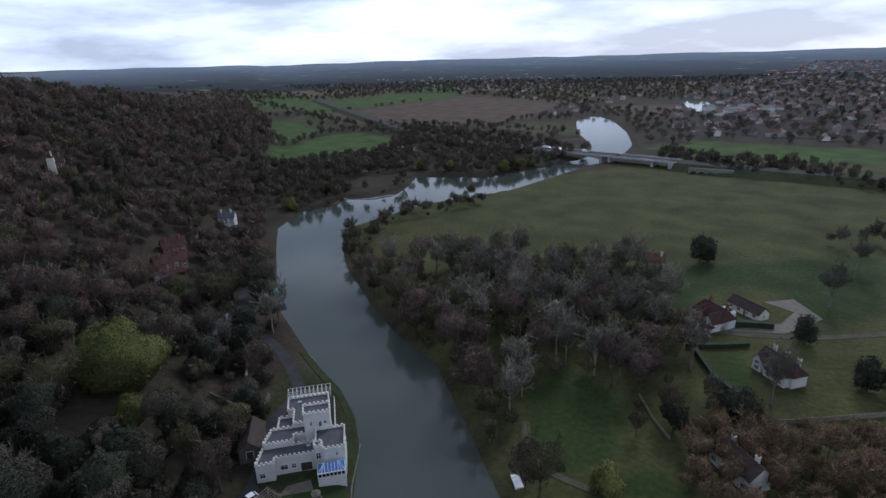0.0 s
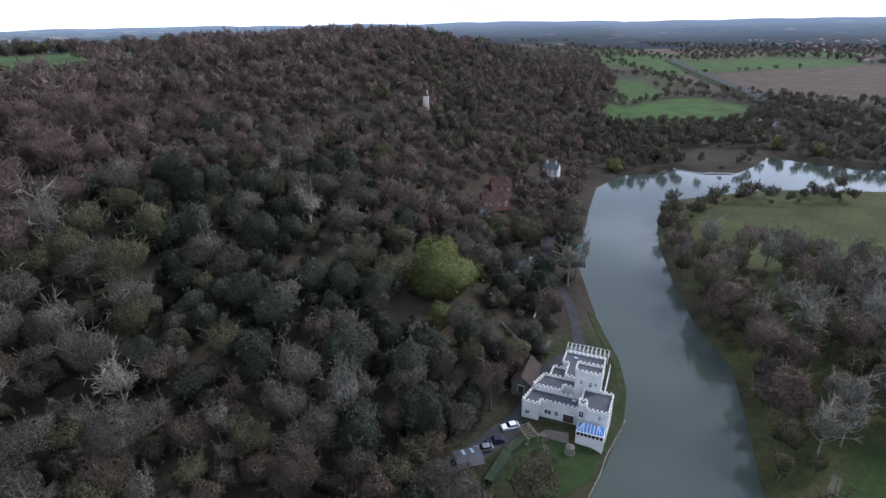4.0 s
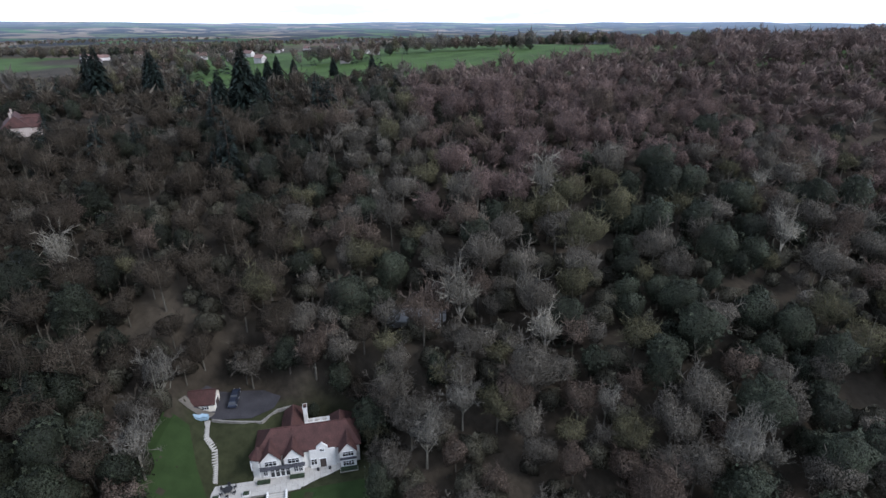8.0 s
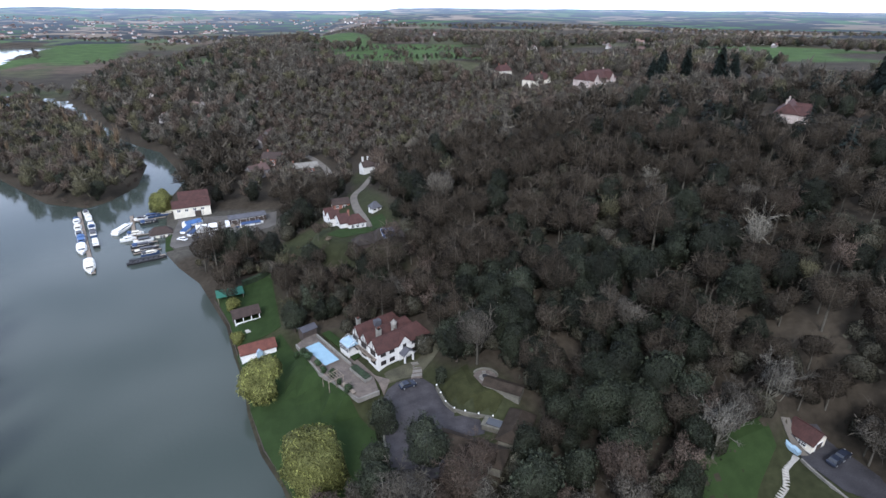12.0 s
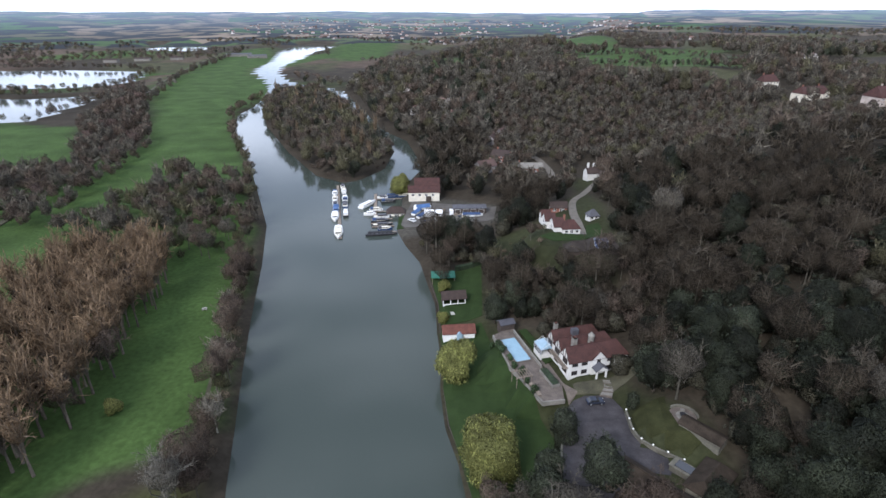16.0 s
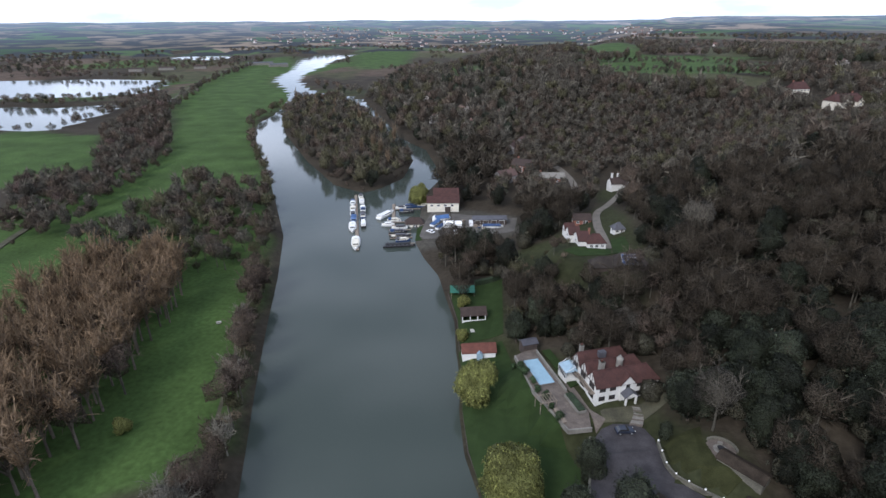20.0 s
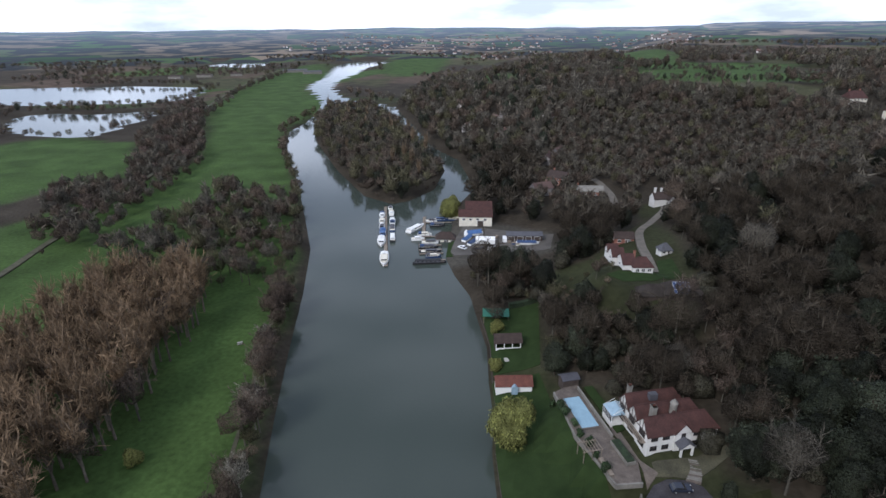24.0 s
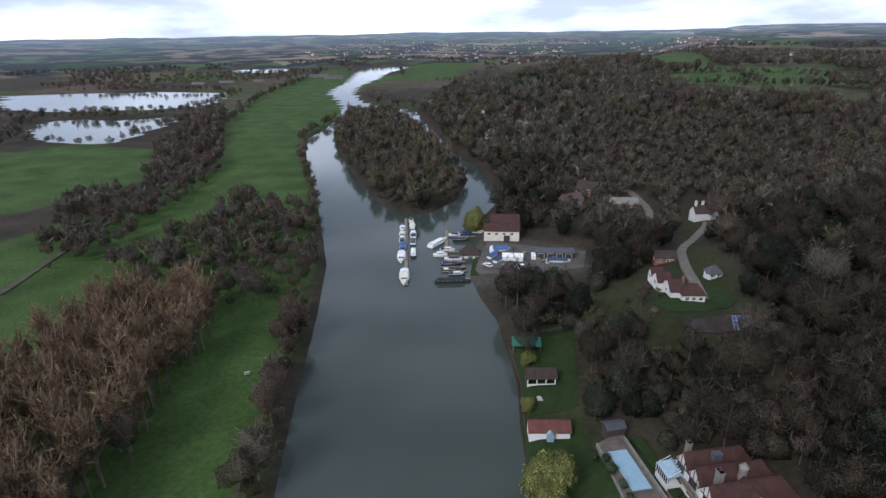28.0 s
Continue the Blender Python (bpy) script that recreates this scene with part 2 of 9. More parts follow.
# levelled places: x, y, height, radius, width of the slope round it
PADS = [(62, -88, 2.0, 14, 12), (80, 44, 5.0, 9, 14), (88, 32, 5.5, 9, 12), (97, 56, 11.5, 7, 10), (36, 101, 12, 6, 8), (15, 118.5, 8.6, 7, 6), (-1, 126, 7.6, 7, 6), (4, 113.5, 7.6, 5.5, 3.5), (14, 84, 8.0, 6.5, 6), (17.5, 98, 8.0, 6.5, 3.2), (19, 105, 8.0, 4.5, 3), (27, 86, 8.0, 7, 3.5), (36.5, 85, 8.2, 5, 5), (8, 180, 22, 8, 14), (20, 164, 24, 6, 12), (120, 19, 21.5, 8, 8), (68.5, 38.5, 2.2, 4.5, 5), (-50, 250, 1.7, 26, 12)]


def ground_height(px, py):
    px, py = np.asarray(px, float), np.asarray(py, float)
    d, (shelf, top, grow) = along(px, py, HILL_FOOT, SHELF, TOPS, RISE)
    u = np.clip((d - shelf) / 200, 0, 1)
    rise = top * np.sin(u * math.pi / 2) + np.clip(d - shelf - 300, 0, 280) * grow
    # a side valley runs inland behind the boatyard
    vd, (fade,) = along(px, py, [(-60, 262), (40, 330), (140, 430), (320, 620)], [1.0, 0.95, 0.6, 0.0])
    rise = rise * (1 - 0.75 * fade * np.exp(-(vd / 62) ** 2))
    rise = rise * (1 - 0.30 * smooth(650, 1500, d))
    z = 1.6 + 0.035 * np.clip(d, 0, shelf) + rise + 0.9 * wobble(px, py, 23) * smooth(5, 60, d - shelf) * 1.6
    r = np.hypot(px, py)
    far = smooth(1500, 4700, r) * (50 + 22 * smooth(-0.15, 0.5, (py - 0.5 * px) / np.maximum(r, 1))) + smooth(1200, 2600, r) * 7 * (0.7 + wobble(px, py, 330, 3)) + smooth(2200, 4600, r) * 8 * (0.5 + wobble(px, py, 720, 5))
    for x0, y0, z0, r0, soft in PADS:
        k = 1 - smooth(r0, r0 + soft, np.hypot(px - x0, py - y0))
        z = z * (1 - k) + z0 * k
    z = np.maximum(z, 0) * (1 - 0.5 * smooth(1500, 4500, r)) + far
    z = np.where(r > 1100, np.maximum(z, 2.0 + 3 * smooth(1100, 2000, r)), z) + 0.25 * wobble(px, py, 9, 1.0)
    w = water_depth(px, py)
    bank = np.clip(0.2 - w * 0.45, -1.6, 40)
    return np.where(w > -30, np.minimum(z, bank), z)


def spaced(lo, hi, near_lo, near_hi, step):
    out = list(np.arange(near_lo, near_hi + 1e-6, step))
    s = step
    while out[-1] < hi:
        s = min(s * 1.06, 90)
        out.append(out[-1] + s)
    s = step
    while out[0] > lo:
        s = min(s * 1.06, 90)
        out.insert(0, out[0] - s)
    return np.array(out)


GX, GY = spaced(-4900, 4900, -260, 260, 3.0), spaced(-4900, 4900, -300, 330, 3.0)
GRID = ground_height(*np.meshgrid(GX, GY))


def laid(px, py):
    """Height of the ground sheet as it is meshed."""
    px, py = np.asarray(px, float), np.asarray(py, float)
    i, j = np.clip(np.searchsorted(GX, px) - 1, 0, len(GX) - 2), np.clip(np.searchsorted(GY, py) - 1, 0, len(GY) - 2)
    u, v = (px - GX[i]) / (GX[i + 1] - GX[i]), (py - GY[j]) / (GY[j + 1] - GY[j])
    return (GRID[j, i] * (1 - u) + GRID[j, i + 1] * u) * (1 - v) + (GRID[j + 1, i] * (1 - u) + GRID[j + 1, i + 1] * u) * v


def gz(x, y):
    return float(laid(np.array([x]), np.array([y]))[0])


# land cover: outline, colour, softness of its edge
DULL = (0.055, 0.055, 0.028)
GRASS, MEADOW, PLOUGH, WOODFLOOR, LAWN = (0.046, 0.078, 0.022), (0.053, 0.056, 0.022), (0.080, 0.058, 0.043), (0.040, 0.033, 0.024), (0.028, 0.044, 0.014)
COVER = []


def link_mesh(name, verts, faces, mat, parent=None):
    me = bpy.data.meshes.new(name)
    me.from_pydata(verts, [], faces)
    me.update()
    if mat:
        me.materials.append(mat)
    ob = new(name, me)
    ob.parent = parent
    return ob


def build_ground():
    gx, gy, Zs = GX, GY, GRID
    X, Y = np.meshgrid(gx, gy)
    nx, ny = len(gx), len(gy)
    verts = np.stack([X.ravel(), Y.ravel(), Zs.ravel()], -1)
    idx = np.arange(nx * ny).reshape(ny, nx)
    faces = np.stack([idx[:-1, :-1], idx[:-1, 1:], idx[1:, 1:], idx[1:, :-1]], -1).reshape(-1, 4)
    ob = link_mesh("ground", verts.tolist(), faces.tolist(), GROUND)
    px, py = verts[:, 0], verts[:, 1]
    col = np.tile(np.array(WOODFLOOR), (len(verts), 1))
    # far farmland is a patchwork of pasture, stubble and bare soil
    r = np.hypot(px, py)
    d, _ = along(px, py, HILL_FOOT)
    cell = wobble(np.round(px / 170 + 0.3 * wobble(px, py, 200)) * 170, np.round(py / 230 + 0.3 * wobble(px, py, 260, 2)) * 230, 97, 8.0)
    patch = np.where((cell > 0.5)[:, None], GRASS, np.where((cell > -0.15)[:, None], WOODFLOOR, np.where((cell > -0.4)[:, None], DULL, PLOUGH)))
    k = (smooth(700, 1000, r) * np.where(d > 0, smooth(330, 420, d), 1))[:, None]
    col = col * (1 - k) + patch * k
    # open pasture on the plateau behind the wood
    turn = np.degrees(np.arctan2(px, py))
    k = ((d > 0) * smooth(335, 350, r) * smooth(900, 700, r) * smooth(58, 62, turn) * smooth(126, 120, turn))[:, None]
    col = col * (1 - k) + np.array(GRASS) * k
    k = smooth(-30, 30, signed_distance(px, py, [(-130, -640), (-330, -620), (-900, -700), (-2400, -2300), (-1100, -2700), (-260, -1250)]))[:, None]
    col = col * (1 - k) + np.array((0.036, 0.033, 0.029)) * k
    # haze put into the colour: ground up to half paler far off
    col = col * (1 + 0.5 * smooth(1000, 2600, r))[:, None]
    for poly, c, soft in COVER:
        jag = soft * 0.8 * wobble(px, py, 11, 2.0)
        k = smooth(-soft, soft, signed_distance(px, py, poly) + jag)[:, None]
        col = col * (1 - k) + np.array(c) * k
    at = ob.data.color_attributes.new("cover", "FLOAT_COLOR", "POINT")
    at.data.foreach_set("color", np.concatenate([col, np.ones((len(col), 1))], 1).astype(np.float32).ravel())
    ob.data.polygons.foreach_set("use_smooth", np.ones(len(faces), bool))
    return tagged(ob, "river valley ground with grass meadows, fields and wooded hillside", "ground", kind="structure")


ROUGH = (0.031, 0.034, 0.016)
FRONT_H3 = [(76, 60), (62, 56), (46, 44), (56, 20), (76, 18), (88, 25), (94, 34), (84, 46)]
POOL_GARDEN = [(-33, 186), (-18, 192), (-15, 152), (-9, 142), (0, 138), (8, 131), (20, 124), (24, 116), (33, 107), (39, 104), (42, 95), (44, 86), (32, 80), (9, 78), (-8, 78), (-19, 103), (-28, 140)]
SLOPE_GLADE = [(-19, 213), (-2, 226), (8, 246), (16, 268), (28, 284), (34, 292), (34, 312), (22, 312), (20, 284), (28, 266), (31, 217), (30, 194), (29, 168), (26, 152), (10, 156), (-4, 172), (-13, 182)]
YARD_GROUND = [(-82, 273), (-69, 290), (-48, 276), (-20, 268), (-16, 246), (-40, 224), (-66, 216), (-72, 235)]
COVER += [
    (POOL_GARDEN, ROUGH, 2),
    ([(61, -61), (66, -65), (71, -94), (78, -118), (83, -140), (66, -135), (51, -116), (40, -84), (50, -67)], ROUGH, 2),
    ([(92, 67), (102, 59), (96, 47), (102, 31), (96, 27), (76, 14), (56, 12), (48, 36), (62, 56), (74, 62)], ROUGH, 2),
    (SLOPE_GLADE, ROUGH, 3),
    ([(-532, 366), (-501, 425), (-440, 415), (-361, 350), (-339, 301), (-331, 278), (-345, 231), (-420, 260)], GRASS, 5),
    ([(-275, 168), (-240, 184), (-204, 167), (-215, 130), (-260, 110), (-330, 150)], GRASS, 4),
    (YARD_GROUND, (0.06, 0.055, 0.045), 2),
    ([(-70, 73), (-420, -100), (-700, -520), (-90, -500), (11, -425), (75, -356), (110, -290), (92, -230), (53, -170), (15, -110)], MEADOW, 5),
    ([(-75, 91), (-100, 143), (-116, 182), (-155, 255), (-200, 332), (-282, 454), (-308, 509), (-345, 696), (-500, 899), (-560, 1100), (-750, 1500), (-780, 1310), (-571, 781), (-433, 574), (-300, 360), (-300, 180), (-260, 60), (-150, 0)], GRASS, 4),
    ([(305, -543), (284, -696), (204, -667), (162, -525), (217, -450), (266, -464)], GRASS, 7),
    ([(318, -569), (472, -862), (341, -752), (303, -669)], GRASS, 10),
    ([(726, -1281), (480, -1267), (418, -1443), (265, -1451), (200, -1316), (330, -1135), (424, -940)], GRASS, 14),
    ([(410, -920), (327, -1123), (191, -1352), (-21, -1073), (42, -849), (93, -767), (209, -772), (280, -776)], PLOUGH, 12),
    ([(82, -743), (40, -818), (-24, -796), (-47, -664), (54, -675)], DULL, 9),
    ([(-91, -576), (-159, -612), (-299, -560), (-269, -499), (-156, -504), (-107, -542)], GRASS, 7),
    ([(56, -207), (37, -211), (32, -188), (51, -190)], LAWN, 2),
    ([(4, -134), (-8, -149), (-24, -137), (-19, -115), (-6, -102), (3, -114)], LAWN, 2),
    ([(-65, -242), (-110, -257), (-155, -271), (-121, -202), (-89, -191), (-93, -218), (-74, -224), (-49, -197), (-34, -190), (-41, -223)], LAWN, 3),
    ([(-50, -165), (-63, -169), (-58, -143), (-52, -141)], LAWN, 2),
    ([(-16, -104), (-29, -109), (-34, -101), (-17, -98)], LAWN, 2),
    ([(602, 19), (534, -108), (449, -92), (439, 17)], GRASS, 6),
    ([(565, 134), (594, -14), (476, -96), (433, -74), (447, 51), (527, 114)], GRASS, 6),
    ([(523, 240), (454, 108), (481, 75), (405, 114), (432, 195)], GRASS, 6),
    ([(-279, 2551), (-28, 2693), (154, 1352), (128, 998), (57, 947), (-179, 2119)], GRASS, 14),
    ([(39, 777), (142, 870), (250, 897), (157, 724), (61, 685)], GRASS, 10),
    ([(32, 658), (96, 777), (214, 778), (172, 643), (80, 599)], GRASS, 8),
    ([(49, 629), (82, 529), (116, 507), (66, 565)], DULL, 7),
    ([(-295, 1322), (-125, 849), (-101, 683), (-155, 782)], GRASS, 11),
    ([(-646, 1664), (-460, 1776), (-346, 1229), (-387, 1115), (-454, 1161)], GRASS, 14),
    ([(-471, 998), (-406, 1098), (-359, 912)], DULL, 13),
    ([(-467, 384), (-408, 421), (-315, 315), (-351, 278)], GRASS, 6),
    ([(-238, 176), (-205, 188), (-188, 145), (-190, 133)], GRASS, 3),
    ([(-226, 211), (-237, 246), (-249, 304), (-198, 253), (-207, 228), (-215, 209)], GRASS, 4),
    ([(-535, 687), (-698, 1167), (-635, 1179), (-443, 813), (-313, 516), (-233, 375), (-184, 303), (-211, 272), (-230, 237), (-293, 362)], GRASS, 8),
    ([(-2740, 2451), (-2613, 2736), (-2099, 2593), (-1877, 1979), (-1977, 1753)], GRASS, 14),
    ([(-1827, 1925), (-1836, 2316), (-1557, 2239), (-1407, 1852), (-1572, 1696)], PLOUGH, 14),
    ([(-2032, 1851), (-2088, 2060), (-1900, 1962), (-1774, 1742)], PLOUGH, 14),
    ([(72, 514), (156, 511), (208, 605), (112, 640), (33, 639), (30, 589)], DULL, 6),
    ([(11, 674), (207, 637), (257, 746), (125, 790), (0, 790)], GRASS, 7),
    ([(-14, 849), (219, 821), (289, 946), (88, 1006), (-34, 989)], GRASS, 9),
    ([(471, 609), (627, 588), (571, 446), (495, 500), (421, 520)], GRASS, 9),
    ([(525, 686), (865, 777), (605, 533), (442, 565)], GRASS, 11),
]
CLEAR_CASTLE = [(61, -61), (66, -65), (71, -94), (78, -118), (85, -140), (83, -143), (68, -137), (51, -116), (40, -84), (50, -67)]
CLEAR_H3 = [(71, 58), (83, 63), (92, 67), (102, 59), (96, 47), (102, 31), (96, 27), (81, 24), (67, 37), (61, 54)]
CLEAR_H2 = [(-33, 186), (-18, 192), (-15, 152), (-7, 147), (4, 141), (26, 135), (26, 115), (34, 105), (41, 106), (45, 86), (32, 82), (9, 80), (-8, 78), (-19, 103), (-28, 140)]
CLEAR_H3B = [(60, 57), (73, 58), (90, 25), (75, 22)]
CLEAR_GARDEN = [(91, -94), (99, -113), (91, -133), (78, -118), (83, -103)]
CLEAR_GREAT = [(119, -98), (120, -118), (98, -116), (91, -104), (94, -88), (108, -90)]
CLEAR_COTT = [(-7, 186), (3, 240), (18, 264), (24, 250), (26, 193), (17, 167), (11, 169), (2, 167)]
CLEAR_YARD = [(-64, 240), (-61, 223), (-55, 226), (-41, 241), (-23, 254), (-30, 273), (-47, 281), (-73, 294)]
CLEAR_WHITECHIM = [(21, 303), (22, 341), (42, 345), (34, 284)]
CLEAR_RED = [(162, -169), (177, -199), (182, -230), (156, -201), (141, -174), (150, -164)]
CLEAR_BUNG = [(192, -269), (187, -291), (168, -265), (180, -253)]
CLEAR_HILL = [(207, 226), (234, 240), (244, 199), (234, 164), (219, 157), (190, 195)]
WOOD_RAIL = [(-408, 421), (-558, 682), (-500, 634), (-281, 346), (-252, 264), (-231, 203), (-241, 179), (-342, 270), (-301, 294)]
BUSH_LEFT = [(-123, 182), (-151, 172), (-222, 193), (-215, 209), (-217, 260), (-235, 307), (-170, 280), (-131, 222)]
TREES_T0 = [(81, -209), (60, -223), (38, -244), (18, -235), (-30, -234), (-45, -223), (-48, -192), (-52, -175), (-43, -144), (-27, -138), (-21, -130), (-7, -148), (5, -133), (4, -110), (-4, -96), (8, -95), (19, -118), (35, -150), (60, -175)]
TREES_BANK0 = [(105, -251), (105, -278), (91, -324), (55, -360), (41, -343), (89, -290), (92, -259), (84, -227), (86, -215)]
BROWN_T0 = [(-32, -116), (-46, -127), (-65, -127), (-84, -128), (-74, -108), (-34, -101)]
MIX_T0 = [(-45, -144), (-57, -141), (-55, -128), (-40, -119), (-32, -116), (-21, -116), (-27, -136)]
BEND_WOOD = [(163, -328), (252, -447), (166, -541), (204, -753), (51, -642), (10, -589), (-35, -552), (-12, -496), (22, -464), (52, -429), (100, -433), (118, -456), (169, -405), (146, -357)]
EMBANK = [(-91, -504), (-120, -469), (-137, -436), (-176, -439), (-214, -389), (-226, -414), (-197, -495), (-153, -494), (-109, -556)]
LAWN_A = [(56, -207), (37, -211), (32, -188), (51, -190)]
LAWN_B = [(4, -134), (-8, -149), (-24, -137), (-19, -115), (-6, -102), (3, -114)]


def ring(x, y, r):
    return [(x + r * math.cos(k * 0.7854), y + r * math.sin(k * 0.7854)) for k in range(8)]


def opened(x, y, half, reach):
    """Felled ground on the river side of a hilltop house."""
    L = math.hypot(x, y)
    ux, uy = x / L, y / L
    return [(x + a * ux - b * uy, y + a * uy + b * ux) for a, b in ((half, half), (half, -half), (-reach, -half * 0.8), (-reach, half * 0.8))]


CLEARINGS = [FRONT_H3, POOL_GARDEN, SLOPE_GLADE, YARD_GROUND, ring(20, 163, 10), ring(-6, 331, 9), ring(-24, 355, 9), opened(224, 212, 15, 30), opened(225, 400, 22, 30), opened(211, 482, 17, 30), opened(195, 530, 10, 28), [(-64, 216), (-40, 203), (-14, 224), (-18, 248)], ring(206, 468, 22), ring(192, 522, 14), ring(214, 388, 22), ring(220, 206, 16), ring(122, 18, 7), ring(236, -215, 9), CLEAR_H3B, CLEAR_GARDEN, CLEAR_GREAT, CLEAR_CASTLE, CLEAR_H3, CLEAR_COTT, CLEAR_YARD, CLEAR_WHITECHIM, CLEAR_RED, CLEAR_BUNG, CLEAR_HILL]
TRACKS = [([(68, -94), (71.5, -115), (75, -131), (103, -157), (128, -190)], 4), ([(17, 219), (17, 234), (18, 254), (23, 268), (31, 288)], 4), ([(10, 285), (8, 327), (2, 351)], 4.5), ([(-240, 160), (-292, 290), (-420, 500), (-600, 850)], 5)]
build_ground()


def backdrop():
    """The hazy hills and fields along the horizon, a mile and more off."""
    turns, steps = np.linspace(0, 2 * math.pi, 361)[:-1], np.linspace(0, 1, 26) ** 1.4
    A, S = np.meshgrid(turns, steps)
    R = 1750 + 3100 * S
    X, Y = R * np.sin(A), R * np.cos(A)
    Z = ground_height(X, Y) + 5 * smooth(1750, 1850, R) - 3 + 9 * smooth(2600, 3600, R) * np.abs(wobble(X, Y, 260, 4.0))
    n, m = len(turns), len(steps)
    idx = np.arange(n * m).reshape(m, n)
    nxt = np.roll(idx, -1, 1)
    faces = np.stack([idx[:-1], nxt[:-1], nxt[1:], idx[1:]], -1).reshape(-1, 4)
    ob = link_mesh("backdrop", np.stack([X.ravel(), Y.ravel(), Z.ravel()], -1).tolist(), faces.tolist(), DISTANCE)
    # haze as a bluish glow that strengthens with distance
    haze_glow = (0.10 + 0.90 * smooth(1500, 4600, R)).ravel()
    at = ob.data.color_attributes.new("haze_glow", "FLOAT_COLOR", "POINT")
    at.data.foreach_set("color", np.stack([haze_glow * 0.64, haze_glow * 0.84, haze_glow * 1.14, 0 * haze_glow + 1], -1).astype(np.float32).ravel())
    wooded = (0.01 + 0.13 * smooth(0.1, -0.5, Y / R)).ravel()
    at = ob.data.attributes.new("woods", "FLOAT", "POINT")
    at.data.foreach_set("value", wooded.astype(np.float32))
    ob.data.polygons.foreach_set("use_smooth", np.ones(len(faces), bool))
    return tagged(ob, "hazy blue-grey hills and fields along the horizon", "distance", kind="structure")


backdrop()
sheet = link_mesh("water", [(-5200, -5200, 0), (5200, -5200, 0), (5200, 5200, 0), (-5200, 5200, 0)], [(0, 1, 2, 3)], WATER)
tagged(sheet, "calm grey-green river water reflecting the clouds", "river", kind="structure")

# ---- vegetation ----
RNG = np.random.default_rng(7)
TREES = material("bare_twigs_and_bark", (1, 1, 1), 0.95, 0.22, 0.3, 11, attribute="tint", per_object=0.16, spec=0.1)
CROWNS = material("bare_twigs", (1, 1, 1), 0.95, 0.22, 0.34, 9, attribute="tint", per_object=0.16, spec=0.05, gaps=(3.4, 0.47))
LEAVES = material("leaves", (1, 1, 1), 0.75, 0.2, 0.34, 9, attribute="tint", per_object=0.14, per_island=0.3, spec=0.15, gaps=(3.4, 0.43))


def unit(v):
    return v / np.maximum(np.linalg.norm(v, axis=-1, keepdims=True), 1e-9)


def tube(points, radii, sides=4):
    """A tapered limb through the points."""
    points = np.asarray(points, float)
    vs, fs = [], []
    for n, (p, r) in enumerate(zip(points, radii)):
        way = unit(points[min(n + 1, len(points) - 1)] - points[max(n - 1, 0)])
        a = unit(np.cross(way, (0.3, 1, 0.2)))
        b = np.cross(way, a)
        for k in range(sides):
            q = 2 * math.pi * k / sides
            vs.append(p + r * (math.cos(q) * a + math.sin(q) * b))
    for n in range(len(points) - 1):
        for k in range(sides):
            i, j = n * sides + k, n * sides + (k + 1) % sides
            fs += [(i, j, j + sides), (i, j + sides, i + sides)]
    return np.array(vs), np.array(fs)


def join(*pieces):
    vs, fs, cs, off = [], [], [], 0
    for v, f, c in pieces:
        vs.append(v)
        fs.append(np.asarray(f) + off)
        cs.append(np.broadcast_to(np.asarray(c, float), (len(v), 3)))
        off += len(v)
    return np.concatenate(vs), np.concatenate(fs), np.concatenate(cs)


def lobes(rng, h, r, bottom, count, narrow=1.0):
    """Rounded parts of a crown: centres and sizes."""
    z = rng.uniform(bottom + 0.12, 0.86, count)
    a = rng.uniform(0, 2 * math.pi, count) + np.arange(count) * 2.4
    wide = np.sqrt(np.clip(1 - ((z - bottom) / (1 - bottom) * 2 - 0.9) ** 2 * 0.8, 0.1, 1))
    q = rng.uniform(0.25, 0.72, count) * wide * r
    centres = np.stack([np.cos(a) * q, np.sin(a) * q, z * h], -1)
    sizes = r * rng.uniform(0.40, 0.58, count) * narrow
    centres = np.concatenate([centres, [[0, 0, h * 0.84]]])
    return centres, np.append(sizes, r * 0.42)


def mass(rng, centres, sizes, tint, sides, rings, shrink):
    """The dense inner growth of a crown: one uneven skin round its rounded parts."""
    mid = centres.mean(0)
    rel = centres - mid
    vs, fs, cs = [], [], []
    for j in range(rings + 1):
        lat = -0.42 * math.pi + j / rings * 0.92 * math.pi
        for k in range(sides):
            a = 2 * math.pi * (k + 0.5 * (j % 2)) / sides
            d = np.array([math.cos(a) * math.cos(lat), math.sin(a) * math.cos(lat), math.sin(lat)])
            b = rel @ d
            q = sizes ** 2 - (rel ** 2).sum(1) + b * b
            reach = np.where(q > 0, b + np.sqrt(np.maximum(q, 0)), 0).max()
            vs.append(mid + d * max(reach, sizes.mean() * 0.9) * shrink * rng.uniform(0.86, 1.1))
            cs.append(np.array(tint) * rng.uniform(0.7, 1.25))
    for j in range(rings):
        for k in range(sides):
            i, n = j * sides + k, j * sides + (k + 1) % sides
            fs += [(i, n, i + sides), (n, n + sides, i + sides)]
    fs += [(rings * sides, rings * sides + k, rings * sides + k + 1) for k in range(1, sides - 1)]
    return np.array(vs), np.array(fs), np.array(cs)


